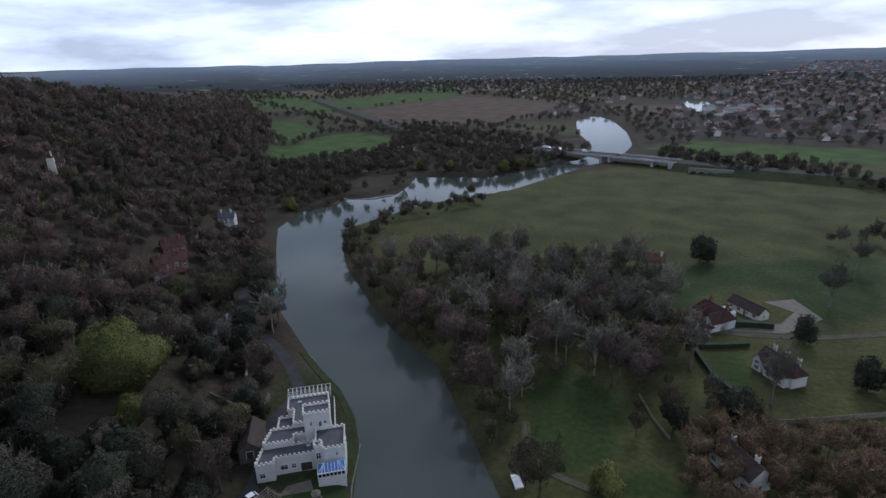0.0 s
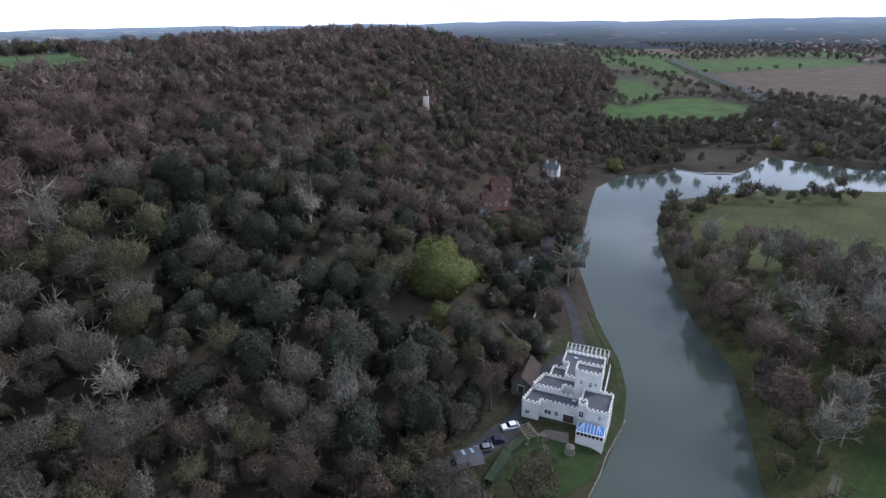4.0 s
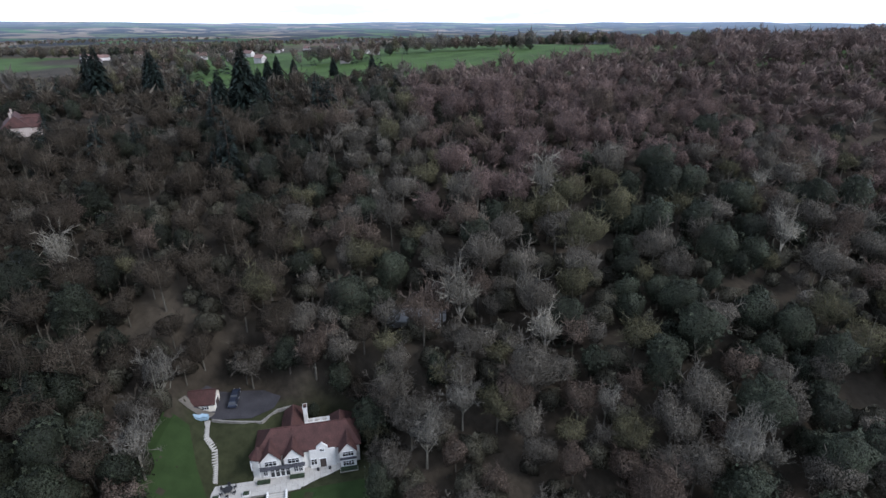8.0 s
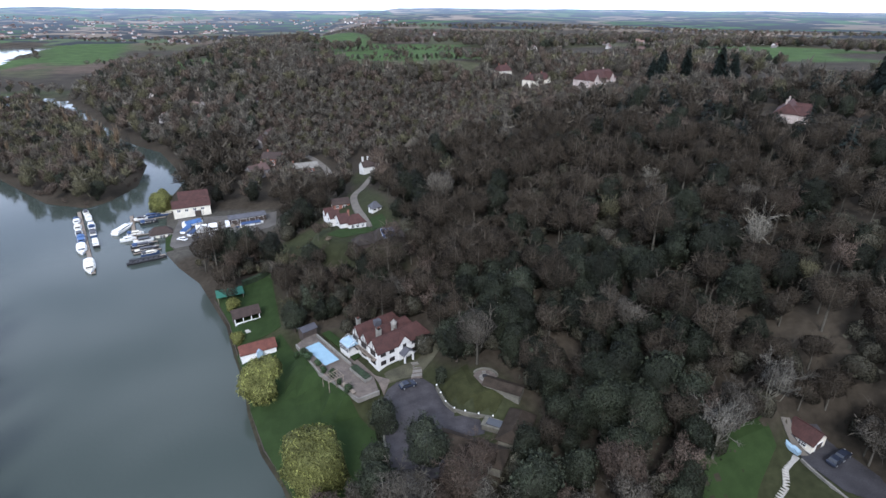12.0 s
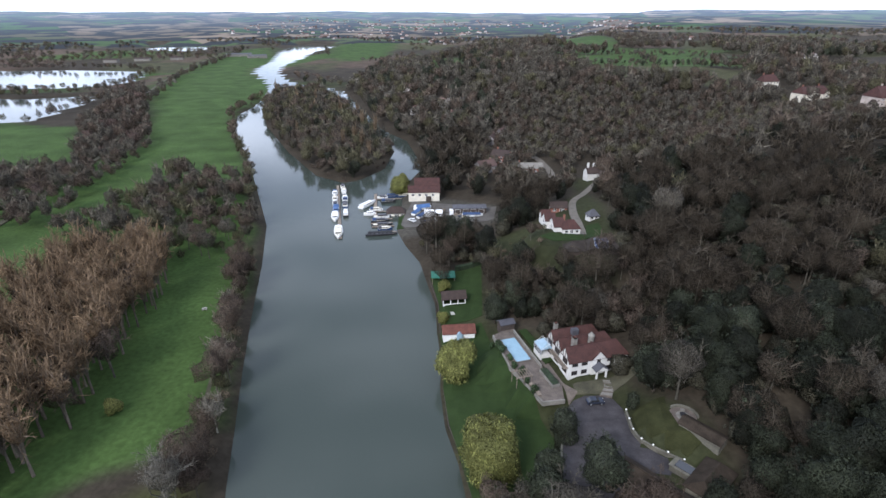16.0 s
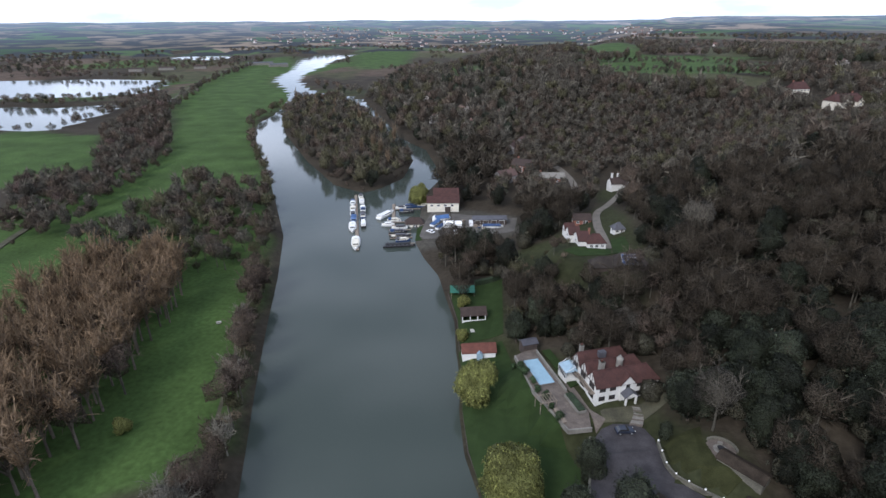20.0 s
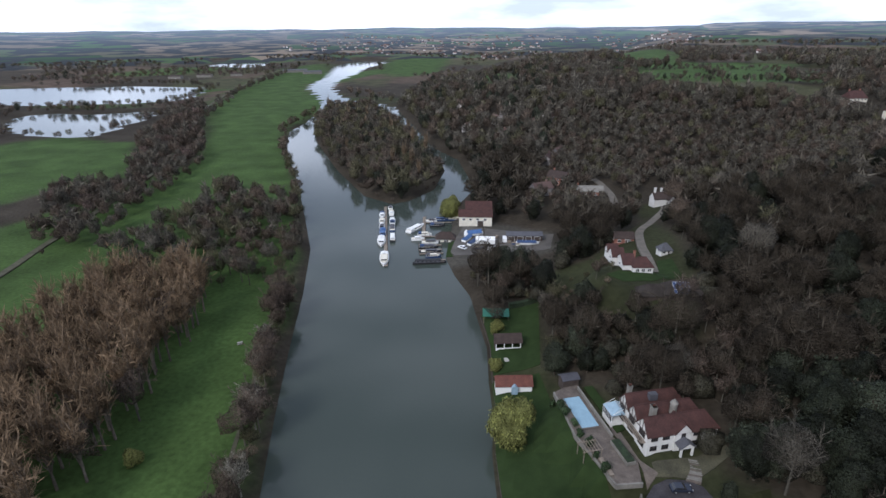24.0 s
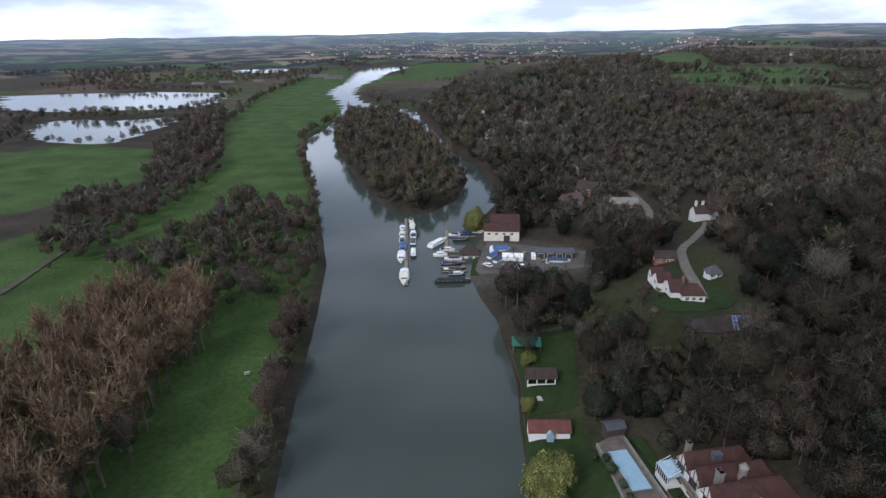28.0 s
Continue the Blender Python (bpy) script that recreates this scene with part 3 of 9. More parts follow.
def leaf_cloud(rng, centres, sizes, count, size, hang=0.0):
    k = rng.integers(0, len(centres), count)
    d = unit(rng.normal(size=(count, 3)) + (0, 0, 0.25))
    base = centres[k] + d * sizes[k, None] * rng.uniform(0.72, 1.05, (count, 1))
    a = unit(rng.normal(size=(count, 3)) + (0, 0, -hang))
    b = unit(np.cross(a, d + rng.normal(size=(count, 3)) * 0.5))
    s = size * rng.uniform(0.6, 1.4, (count, 1))
    v = np.stack([base - a * s * 0.5, base + b * s * 0.45, base + a * s * (0.5 + hang), base - b * s * 0.45], 1).reshape(-1, 3)
    return v, np.arange(len(v)).reshape(-1, 4)


def ribbons(rng, base, way, length, width):
    """Thin tapering twigs, one triangle each."""
    side = unit(np.cross(way, rng.normal(size=way.shape))) * (width * rng.uniform(0.7, 1.3, len(way)))[:, None] / 2
    v = np.stack([base - side, base + side, base + way * length[:, None]], 1).reshape(-1, 3)
    return v, np.arange(len(v)).reshape(-1, 3)


def forked(rng, base, way, length, count, ratio, open_out, up):
    """Side shoots along every parent branch."""
    k = np.repeat(np.arange(len(base)), count)
    u = rng.uniform(0.3, 1.0, len(k))
    b = base[k] + way[k] * (length[k] * u)[:, None]
    w = unit(way[k] + rng.normal(size=(len(k), 3)) * open_out + (0, 0, up))
    return b, w, length[k] * ratio * rng.uniform(0.6, 1.25, len(k)) * (1.25 - 0.5 * u)


def bare_tree(seed, h, r, forks, tint, bark=(0.085, 0.078, 0.062), bottom=0.3, width=0.10, limbs=8, skin=None, up=0.2, open_out=0.75, solid=True):
    """Trunk part and crown part of a leafless tree: limbs that fork into branches, shoots and fine twigs."""
    rng = np.random.default_rng(seed)
    a = np.arange(limbs) * 2.4 + rng.uniform(-0.5, 0.5, limbs)
    z = rng.uniform(0.55, 0.97, limbs)
    wide = np.sqrt(np.clip(1 - ((z - 0.55) / 0.47) ** 2, 0.02, 1)) * rng.uniform(0.62, 0.95, limbs)
    tips = np.stack([np.cos(a) * wide * r * 0.8, np.sin(a) * wide * r * 0.8, z * h * 0.93], -1)
    z0 = rng.uniform(max(bottom, 0.16), max(bottom, 0.16) + 0.22, limbs) * h
    base = np.stack([0 * z0, 0 * z0, z0], -1)
    way, length = unit(tips - base), np.linalg.norm(tips - base, axis=1)
    tr = [(*tube([(0, 0, -0.8), (0.1, 0, h * 0.25), (0.2, 0.1, h * 0.5), (0.1, 0, h * 0.8)], [h * 0.016 + 0.05, h * 0.012, h * 0.008, 0.04], 5), bark)]
    if solid:
        for p, q in zip(base, tips):
            mid = (p + q) / 2 + rng.normal(size=3) * 0.04 * h - (0, 0, 0.04 * h)
            tr.append((*tube([p, mid, q], [h * 0.009, h * 0.006, 0.03], 3), bark))
    tint, pieces = np.array(tint), []
    for n, (count, ratio) in enumerate(forks):
        base, way, length = forked(rng, base, way, length, count, ratio, open_out, up)
        v, f = ribbons(rng, base, way, length * (1.0, 1.15, 1.3)[n], width * (1.5, 1.0, 0.8)[n] + 0 * length)
        tone = tint * (1 - 0.35 * (n == 0)) + np.array(bark) * 0.35 * (n == 0)
        pieces.append((v, f, np.repeat(tone * rng.uniform(0.85, 1.4, (len(base), 1)), 3, 0)))
    crown = join(*pieces)
    if skin:
        c = np.concatenate([tips * (1, 1, 0.86), [[0, 0, h * 0.5]]])
        sizes = np.append(r * rng.uniform(0.34, 0.5, limbs), r * 0.55)
        # skin darker than the twigs: shade inside the crown put into its tint
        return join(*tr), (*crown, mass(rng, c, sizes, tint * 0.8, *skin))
    return join(*tr), crown


def leafy_tree(seed, h, r, leaves, tint, bottom=0.12, size=0.6, lobe_count=12, hang=0.0, skin=None):
    rng = np.random.default_rng(seed)
    centres, sizes = lobes(rng, h, r, bottom, lobe_count, 0.9)
    tr = [(*tube([(0, 0, -0.8), (0.1, 0, h * 0.3), (0, 0.1, h * 0.7)], [h * 0.022 + 0.08, h * 0.016, 0.06], 5), (0.09, 0.075, 0.06))]
    v, f = leaf_cloud(rng, centres, sizes, leaves, size, hang)
    col = np.repeat(np.array(tint) * rng.uniform(0.6, 1.4, (leaves, 1)), 4, 0)
    if skin:
        # same for leafy crowns, the tint darkened as shade behind the leaves
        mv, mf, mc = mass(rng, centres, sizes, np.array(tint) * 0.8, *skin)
        n, m = skin[0], skin[1]
        mf = [(j * n + k, j * n + (k + 1) % n, (j + 1) * n + (k + 1) % n, (j + 1) * n + k) for j in range(m) for k in range(n)]
        return join(*tr), join((v, f, col), (mv, mf, mc))
    return join(*tr), (v, f, col)


def conifer(seed, h, r, tint, whorls=13, per=16):
    """A tall evergreen with drooping boughs."""
    rng = np.random.default_rng(seed)
    tr = join((*tube([(0, 0, -0.8), (0, 0, h * 0.5), (0, 0, h)], [h * 0.018 + 0.1, h * 0.01, 0.04], 5), (0.08, 0.06, 0.045)))
    vs, cs = [], []
    for w in range(whorls):
        z = h * (0.12 + 0.86 * w / whorls)
        reach = r * (1 - (w / whorls) ** 2.0) + 0.3
        for k in range(per):
            a = rng.uniform(0, 2 * math.pi)
            out = np.array([math.cos(a), math.sin(a), 0])
            sd = np.array([-math.sin(a), math.cos(a), 0]) * reach * rng.uniform(0.16, 0.3)
            q = reach * rng.uniform(0.6, 1.1)
            p0 = np.array([0, 0, z + rng.uniform(-0.5, 0.5) * h / whorls])
            p1, p2 = p0 + out * q * 0.55 + (0, 0, 0.05 * q), p0 + out * q - (0, 0, 0.28 * q)
            vs += [p0, p1 - sd, p2, p1 + sd]
            cs += [np.array(tint) * rng.uniform(0.6, 1.4)] * 4
    v = np.array(vs)
    return tr, (v, np.arange(len(v)).reshape(-1, 4), np.array(cs))


def mesh_of(name, v, f, c, mat, inner=None, inner_mat=None):
    """One mesh; the inner growth, where there is one, takes its own material."""
    me = bpy.data.meshes.new(name)
    f = np.asarray(f)
    outer = len(f)
    if inner is not None:
        v, f, c = join((v, f, c), inner)
    n, k = f.shape
    me.vertices.add(len(v))
    me.vertices.foreach_set("co", np.asarray(v, np.float32).ravel())
    me.loops.add(n * k)
    me.loops.foreach_set("vertex_index", f.astype(np.int32).ravel())
    me.polygons.add(n)
    me.polygons.foreach_set("loop_start", np.arange(0, n * k, k, dtype=np.int32))
    at = me.color_attributes.new("tint", "FLOAT_COLOR", "POINT")
    at.data.foreach_set("color", np.concatenate([c, np.ones((len(c), 1))], 1).astype(np.float32).ravel())
    me.materials.append(mat)
    if inner is not None:
        me.materials.append(inner_mat)
        me.polygons.foreach_set("material_index", (np.arange(n) >= outer).astype(np.int32))
    me.update(calc_edges=True)
    return me


# twig tones
GREY, BROWN, RUST, OLIVE, PALE, POPLAR = (0.072, 0.064, 0.051), (0.070, 0.053, 0.041), (0.102, 0.072, 0.062), (0.068, 0.063, 0.036), (0.105, 0.097, 0.080), (0.150, 0.104, 0.064)
IVY, DARKFIR, WILLOW, SPRING, HOLLY = (0.029, 0.034, 0.021), (0.015, 0.022, 0.018), (0.150, 0.155, 0.048), (0.066, 0.072, 0.020), (0.034, 0.056, 0.024)
# yew and umber: ivy and brown darkened, carrying the northern slope's shade
YEW = (0.016, 0.019, 0.011)
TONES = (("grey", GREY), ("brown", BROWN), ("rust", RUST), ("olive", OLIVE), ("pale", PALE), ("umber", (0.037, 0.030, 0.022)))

KINDS = {}
for n, (nm, tone) in enumerate(TONES):
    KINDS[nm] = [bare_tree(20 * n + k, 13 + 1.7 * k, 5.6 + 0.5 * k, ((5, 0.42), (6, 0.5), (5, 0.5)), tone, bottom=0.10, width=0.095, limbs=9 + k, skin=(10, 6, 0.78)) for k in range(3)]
KINDS["pale"] = [bare_tree(80 + k, 17 + 1.5 * k, 6.0, ((5, 0.45), (6, 0.5), (5, 0.5)), PALE, (0.155, 0.145, 0.115), bottom=0.2, width=0.10, limbs=10, up=0.35, skin=(8, 5, 0.72)) for k in range(3)]
KINDS["ivy"] = [leafy_tree(200 + k, 13.5 + k, 5.4 + 0.4 * k, 1500, IVY, bottom=0.02, size=0.62, lobe_count=24, skin=(12, 8, 0.84)) for k in range(3)]
KINDS["yew"] = [leafy_tree(205 + k, 13.5 + k, 5.6 + 0.4 * k, 1300, YEW, bottom=0.02, size=0.62, lobe_count=24, skin=(12, 8, 0.84)) for k in range(3)]
KINDS["holly"] = [leafy_tree(210 + k, 8 + k, 3.6, 900, HOLLY, bottom=0.0, size=0.45, lobe_count=14, skin=(10, 6, 0.86)) for k in range(2)]
KINDS["fir"] = [conifer(220 + k, 25 + 5 * k, 6.4, DARKFIR, 24, 30) for k in range(2)]
KINDS["shrub"] = [bare_tree(230 + k, 5 + k, 3.0, ((4, 0.5), (5, 0.55), (2, 0.5)), ((0.115, 0.088, 0.062), OLIVE)[k], bottom=0.02, width=0.07, limbs=8, skin=(8, 4, 0.75)) for k in range(2)]
KINDS["poplar"] = [bare_tree(240 + k, 22 + 1.5 * k, 3.4, ((7, 0.4), (6, 0.5), (4, 0.5)), POPLAR, (0.15, 0.12, 0.09), bottom=0.1, width=0.10, limbs=11, up=0.4, open_out=0.6, skin=(8, 6, 0.86)) for k in range(3)]
KINDS["thicket"] = [bare_tree(260 + k, 9.5 + k, 4.2, ((6, 0.45), (6, 0.5), (5, 0.55)), (0.135, 0.094, 0.058), (0.13, 0.10, 0.07), bottom=0.02, width=0.08, limbs=11, up=0.45, open_out=0.5, skin=(9, 5, 0.72)) for k in range(3)]
FAR_KINDS = {}
for n, (nm, tone) in enumerate(TONES):
    tone = np.array(tone)
    # each farther level is tinted paler, haze worked into the twig tone
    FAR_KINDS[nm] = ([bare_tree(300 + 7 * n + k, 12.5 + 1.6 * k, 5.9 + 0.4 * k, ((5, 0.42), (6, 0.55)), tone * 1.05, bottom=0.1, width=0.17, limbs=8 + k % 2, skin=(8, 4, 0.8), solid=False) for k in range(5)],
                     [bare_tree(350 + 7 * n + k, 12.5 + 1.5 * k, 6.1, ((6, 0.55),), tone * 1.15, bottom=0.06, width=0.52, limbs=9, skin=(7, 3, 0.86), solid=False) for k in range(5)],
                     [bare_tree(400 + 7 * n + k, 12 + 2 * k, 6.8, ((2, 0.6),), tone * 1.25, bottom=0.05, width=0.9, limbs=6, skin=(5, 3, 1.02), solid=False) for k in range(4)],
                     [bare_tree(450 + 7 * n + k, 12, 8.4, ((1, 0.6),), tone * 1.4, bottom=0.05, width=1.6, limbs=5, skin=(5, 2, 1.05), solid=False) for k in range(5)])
FAR_KINDS["pale"] = ([bare_tree(305 + k, 18 + 1.5 * k, 5.8, ((6, 0.5), (6, 0.55)), (0.14, 0.128, 0.102), (0.19, 0.175, 0.145), bottom=0.22, width=0.16, limbs=9, skin=(8, 5, 0.74), up=0.35) for k in range(3)],) + FAR_KINDS["pale"][1:]
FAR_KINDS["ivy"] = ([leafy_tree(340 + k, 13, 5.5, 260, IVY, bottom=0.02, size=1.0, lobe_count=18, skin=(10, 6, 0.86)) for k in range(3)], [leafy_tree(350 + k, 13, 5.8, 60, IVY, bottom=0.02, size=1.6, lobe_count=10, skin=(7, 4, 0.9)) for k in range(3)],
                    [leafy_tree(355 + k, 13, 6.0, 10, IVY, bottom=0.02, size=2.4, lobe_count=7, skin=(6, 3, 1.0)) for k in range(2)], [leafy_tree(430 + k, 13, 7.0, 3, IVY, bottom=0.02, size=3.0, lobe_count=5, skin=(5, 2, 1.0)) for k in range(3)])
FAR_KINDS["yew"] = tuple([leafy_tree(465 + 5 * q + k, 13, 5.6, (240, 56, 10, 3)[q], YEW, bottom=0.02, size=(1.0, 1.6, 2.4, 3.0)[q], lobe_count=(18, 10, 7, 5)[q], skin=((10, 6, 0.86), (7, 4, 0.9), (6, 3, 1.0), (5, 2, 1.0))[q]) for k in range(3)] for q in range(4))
FAR_KINDS["thicket"] = tuple([bare_tree(262 + k, 9.5, 4.2, ((5, 0.5), (5, 0.6)), (0.135, 0.094, 0.058), bottom=0.02, width=0.15, limbs=9, up=0.45, skin=(8, 4, 0.8), solid=False) for k in range(3)] for q in range(2))
FAR_KINDS["scrub"] = ([leafy_tree(460 + k, 4.5, 4.2, 16, (0.046, 0.043, 0.029), bottom=0.0, size=1.2, lobe_count=9, skin=(6, 3, 0.9)) for k in range(4)],)
FAR_KINDS["fir"] = ([conifer(360, 24, 5.0, DARKFIR, 12, 12)], [conifer(361, 22, 5.0, DARKFIR, 9, 8)], [conifer(362, 22, 5.0, DARKFIR, 6, 5)])
FAR_KINDS["shrub"] = ([bare_tree(370 + k, 5 + k, 3.0, ((4, 0.6), (4, 0.6)), ((0.115, 0.088, 0.062), OLIVE)[k], bottom=0.02, width=0.13, limbs=7, skin=(7, 4, 0.8), solid=False) for k in range(2)],
                      [bare_tree(380, 6, 3.4, ((4, 0.6),), BROWN, bottom=0.02, width=0.35, limbs=6, skin=(6, 3, 0.9), solid=False)], [bare_tree(381, 6, 3.6, ((1, 0.6),), BROWN, bottom=0.02, width=0.8, limbs=6, skin=(5, 2, 1.0), solid=False)])
FAR_KINDS["poplar"] = ([bare_tree(390 + k, 22, 3.4, ((7, 0.4), (5, 0.55)), POPLAR, (0.12, 0.10, 0.08), bottom=0.1, width=0.2, limbs=11, up=0.4, open_out=0.6, skin=(7, 5, 0.86)) for k in range(3)],
                       [bare_tree(395, 24, 3.4, ((10, 0.5),), POPLAR, bottom=0.14, width=0.5, limbs=10, up=0.8, open_out=0.35, skin=(6, 4, 0.7), solid=False)], [bare_tree(396, 24, 3.4, ((4, 0.5),), POPLAR, bottom=0.14, width=1.0, limbs=9, up=0.8, open_out=0.35, skin=(6, 4, 0.7), solid=False)])
TREE_MESHES = {}
TREE_WORDS = {"grey": "grey-brown leafless tree in the hillside wood", "brown": "brown leafless tree among the hillside wood", "rust": "reddish-brown leafless beech in the wood",
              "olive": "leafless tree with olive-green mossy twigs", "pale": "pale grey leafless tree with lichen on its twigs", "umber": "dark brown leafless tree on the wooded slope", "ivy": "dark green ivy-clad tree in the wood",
              "yew": "very dark green yew in the wood", "thicket": "dense orange-brown thicket of bare twigs", "holly": "glossy mid-green evergreen bush", "fir": "tall dark green conifer with drooping boughs", "shrub": "low leafless brown shrub on the bank",
              "poplar": "tall slender poplar with orange-brown bare twigs", "willow": "yellow-green weeping willow on the river bank"}


def plant(kind, x, y, size=1.0, turn=0.0, variant=0, label="", group="trees of the hillside wood", squash=1.0):
    """One tree as a thing of its own: trunk and crown."""
    key = (kind, variant % len(KINDS[kind]))
    if key not in TREE_MESHES:
        trunk, crown = KINDS[kind][key[1]]
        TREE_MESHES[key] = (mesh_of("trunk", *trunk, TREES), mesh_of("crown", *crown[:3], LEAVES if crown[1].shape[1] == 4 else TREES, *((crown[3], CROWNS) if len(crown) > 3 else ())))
    top = new("shrub" if kind in ("shrub", "holly") else "tree")
    top.matrix_world = Matrix.LocRotScale((x, y, gz(x, y)), Euler((0, 0, turn)), (size, size, size * squash))
    for nm, me in zip(("trunk", "crown"), TREE_MESHES[key]):
        ob = new(nm, me)
        ob.parent = top
    return tagged(top, label or TREE_WORDS[kind], "shrub" if kind in ("shrub", "holly") else "tree", group)


def scatter(name, label, spots, level):
    """Many far trees as one thing nobody could count. spots: kind, x, y, size, turn."""
    tri, core, quad = [[], [], [], 0], [[], [], [], 0], [[], [], [], 0]
    if not spots:
        return
    zs = ground_height(np.array([s[1] for s in spots]), np.array([s[2] for s in spots]))
    for (kind, x, y, size, turn), z in zip(spots, zs):
        options = FAR_KINDS[kind][level]
        trunk, crown = options[int(turn * 1000) % len(options)]
        c, s = math.cos(turn), math.sin(turn)
        m = np.array([[c, s, 0], [-s, c, 0], [0, 0, 1]]) * size
        shade = 0.8 + 0.4 * ((turn * 7919) % 1)
        pieces = ([(trunk, tri)] if level == 0 else []) + [(crown[:3], tri if crown[1].shape[1] == 3 else quad)] + ([(crown[3], core)] if len(crown) > 3 else [])
        for (v, f, col), store in pieces:
            store[0].append(v @ m + (x, y, z))
            store[1].append(f + store[3])
            store[2].append(col * shade)
            store[3] += len(v)
    for store, mat, extra in ((tri, TREES, ""), (quad, LEAVES, "_evergreens")):
        if store[0]:
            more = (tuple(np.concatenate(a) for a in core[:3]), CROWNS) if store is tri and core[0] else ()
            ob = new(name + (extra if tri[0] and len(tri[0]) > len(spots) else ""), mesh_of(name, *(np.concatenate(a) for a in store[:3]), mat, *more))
            tagged(ob, label if not extra or name == "undergrowth" else "dark evergreen trees scattered through the wood", "woodland", kind="stuff")


def inside(poly, x, y):
    return signed_distance(x, y, poly) > 0


def jittered(x0, x1, y0, y1, step, rng):
    X, Y = np.meshgrid(np.arange(x0, x1, step), np.arange(y0, y1, step))
    X, Y = X.ravel().astype(float), Y.ravel().astype(float)
    return X + rng.uniform(-0.48, 0.48, len(X)) * step, Y + rng.uniform(-0.48, 0.48, len(Y)) * step


OPEN = [p for p, c, s in COVER if c is not WOODFLOOR] + CLEARINGS
EYE = (0.0, 5.0)
NEAR_R, MID_R, BACK_R = 128.0, 250.0, 480.0
near_spots, mid_spots, back_spots, far_spots = [], [], [], []


def open_ground(X, Y, margin):
    free = water_depth(X, Y) < -margin
    for p in OPEN:
        free &= signed_distance(X, Y, p) < -0.5
    for line, wide in TRACKS:
        free &= np.abs(along(X, Y, line)[0]) > wide
    return free


def tone_at(X, Y, rng):
    """Which kind of tree grows where on the hill."""
    d, _ = along(X, Y, HILL_FOOT)
    pick = rng.uniform(0, 1, len(X)) + 0.16 * wobble(X, Y, 26, 4.0)
    kinds = np.where(pick < 0.40, "grey", np.where(pick < 0.62, "brown", np.where(pick < 0.78, "olive", np.where(pick < 0.83, "pale", "ivy"))))
    beech = smooth(-25, 25, signed_distance(X, Y, [(160, 20), (150, -10), (190, -95), (235, -160), (300, -250), (520, -420), (560, -120), (420, -60), (330, 40)]) + 12 * wobble(X, Y, 30, 7)) > rng.uniform(0.1, 0.9, len(X))
    ivy = smooth(-14, 14, signed_distance(X, Y, [(172, -30), (168, -100), (122, -76), (100, -50), (108, -30), (134, -20)]) + 8 * wobble(X, Y, 22, 9)) > rng.uniform(0.1, 0.95, len(X))
    dark = smooth(-12, 12, signed_distance(X, Y, [(28, 112), (50, 140), (100, 125), (112, 85), (60, 60), (44, 70)]) + 8 * wobble(X, Y, 20, 5)) > rng.uniform(0.1, 0.95, len(X))
    kinds = np.where(dark & (pick > 0.5), "yew", kinds)
    kinds = np.where(beech, np.where(pick < 0.8, "rust", "brown"), kinds)
    kinds = np.where(ivy, np.where(pick < 0.72, "ivy", np.where(pick < 0.85, "olive", "grey")), kinds)
    # shade of the north slope painted with darker umber and yew, redder on the southern hill
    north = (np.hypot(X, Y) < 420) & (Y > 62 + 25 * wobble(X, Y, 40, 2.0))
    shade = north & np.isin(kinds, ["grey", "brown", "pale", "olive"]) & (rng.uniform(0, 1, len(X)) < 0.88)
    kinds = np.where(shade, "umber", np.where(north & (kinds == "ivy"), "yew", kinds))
    kinds = np.where((Y < -130) & (X > 120) & (kinds == "ivy") & (pick > 0.9), "olive", kinds)
    red = (Y < -110) & (X > 130) & (rng.uniform(0, 1, len(X)) < 0.5) & (kinds != "ivy")
    kinds = np.where(red, "rust", kinds)
    young = (Y > 285) & (X > -40) & (X < 330)
    kinds = np.where(young, np.where(pick < 0.5, "grey", np.where(pick < 0.86, "brown", "olive")), kinds)
    crest = (d > 170) & (Y > 60) & (Y < 260) & (rng.uniform(0, 1, len(X)) < 0.07)
    return np.where(crest, "fir", kinds)


def spread(X, Y, kinds, sizes, rng):
    for x, y, k, s in zip(X, Y, kinds, sizes):
        r = math.hypot(x - EYE[0], y - EYE[1])
        spot = (str(k), float(x), float(y), float(s), float(rng.uniform(0, 6.28)))
        (near_spots if r < NEAR_R else mid_spots if r < MID_R else back_spots if r < BACK_R else far_spots).append(spot)


# the wooded hill
X, Y = jittered(-200, 560, -560, 620, 7.4, RNG)
d, (shelf,) = along(X, Y, HILL_FOOT, SHELF)
r = np.hypot(X, Y)
wood_end = np.interp(np.degrees(np.arctan2(X, Y)), [-40, 20, 56, 62, 100, 108, 116, 123, 130], [900, 900, 600, 345, 340, 355, 400, 520, 900])
ok = (d > 3) & (r < BACK_R) & (r < wood_end + 25 * wobble(X, Y, 40, 3)) & open_ground(X, Y, 2.5)
X, Y = X[ok], Y[ok]
high = np.where((np.hypot(X, Y) > 240) & (X > 120), 0.86, 1.0) * np.where((Y > 290) & (X > -40) & (X < 330), 0.62, 1.0)
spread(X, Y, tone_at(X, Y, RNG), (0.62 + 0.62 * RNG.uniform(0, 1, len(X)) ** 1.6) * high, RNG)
# evergreen undergrowth closes the floor of the wood
UX, UY = jittered(-60, 290, -300, 290, 8.2, RNG)
ud, _ = along(UX, UY, HILL_FOOT)
ok = (ud > 6) & (np.hypot(UX, UY) < MID_R) & open_ground(UX, UY, 3)
undergrowth = [("scrub", float(x), float(y), float(q), float(t)) for x, y, q, t in zip(UX[ok], UY[ok], RNG.uniform(0.7, 1.4, ok.sum()), RNG.uniform(0, 6.28, ok.sum()))]
X, Y = jittered(-420, 1000, -1500, 1300, 10.5, RNG)
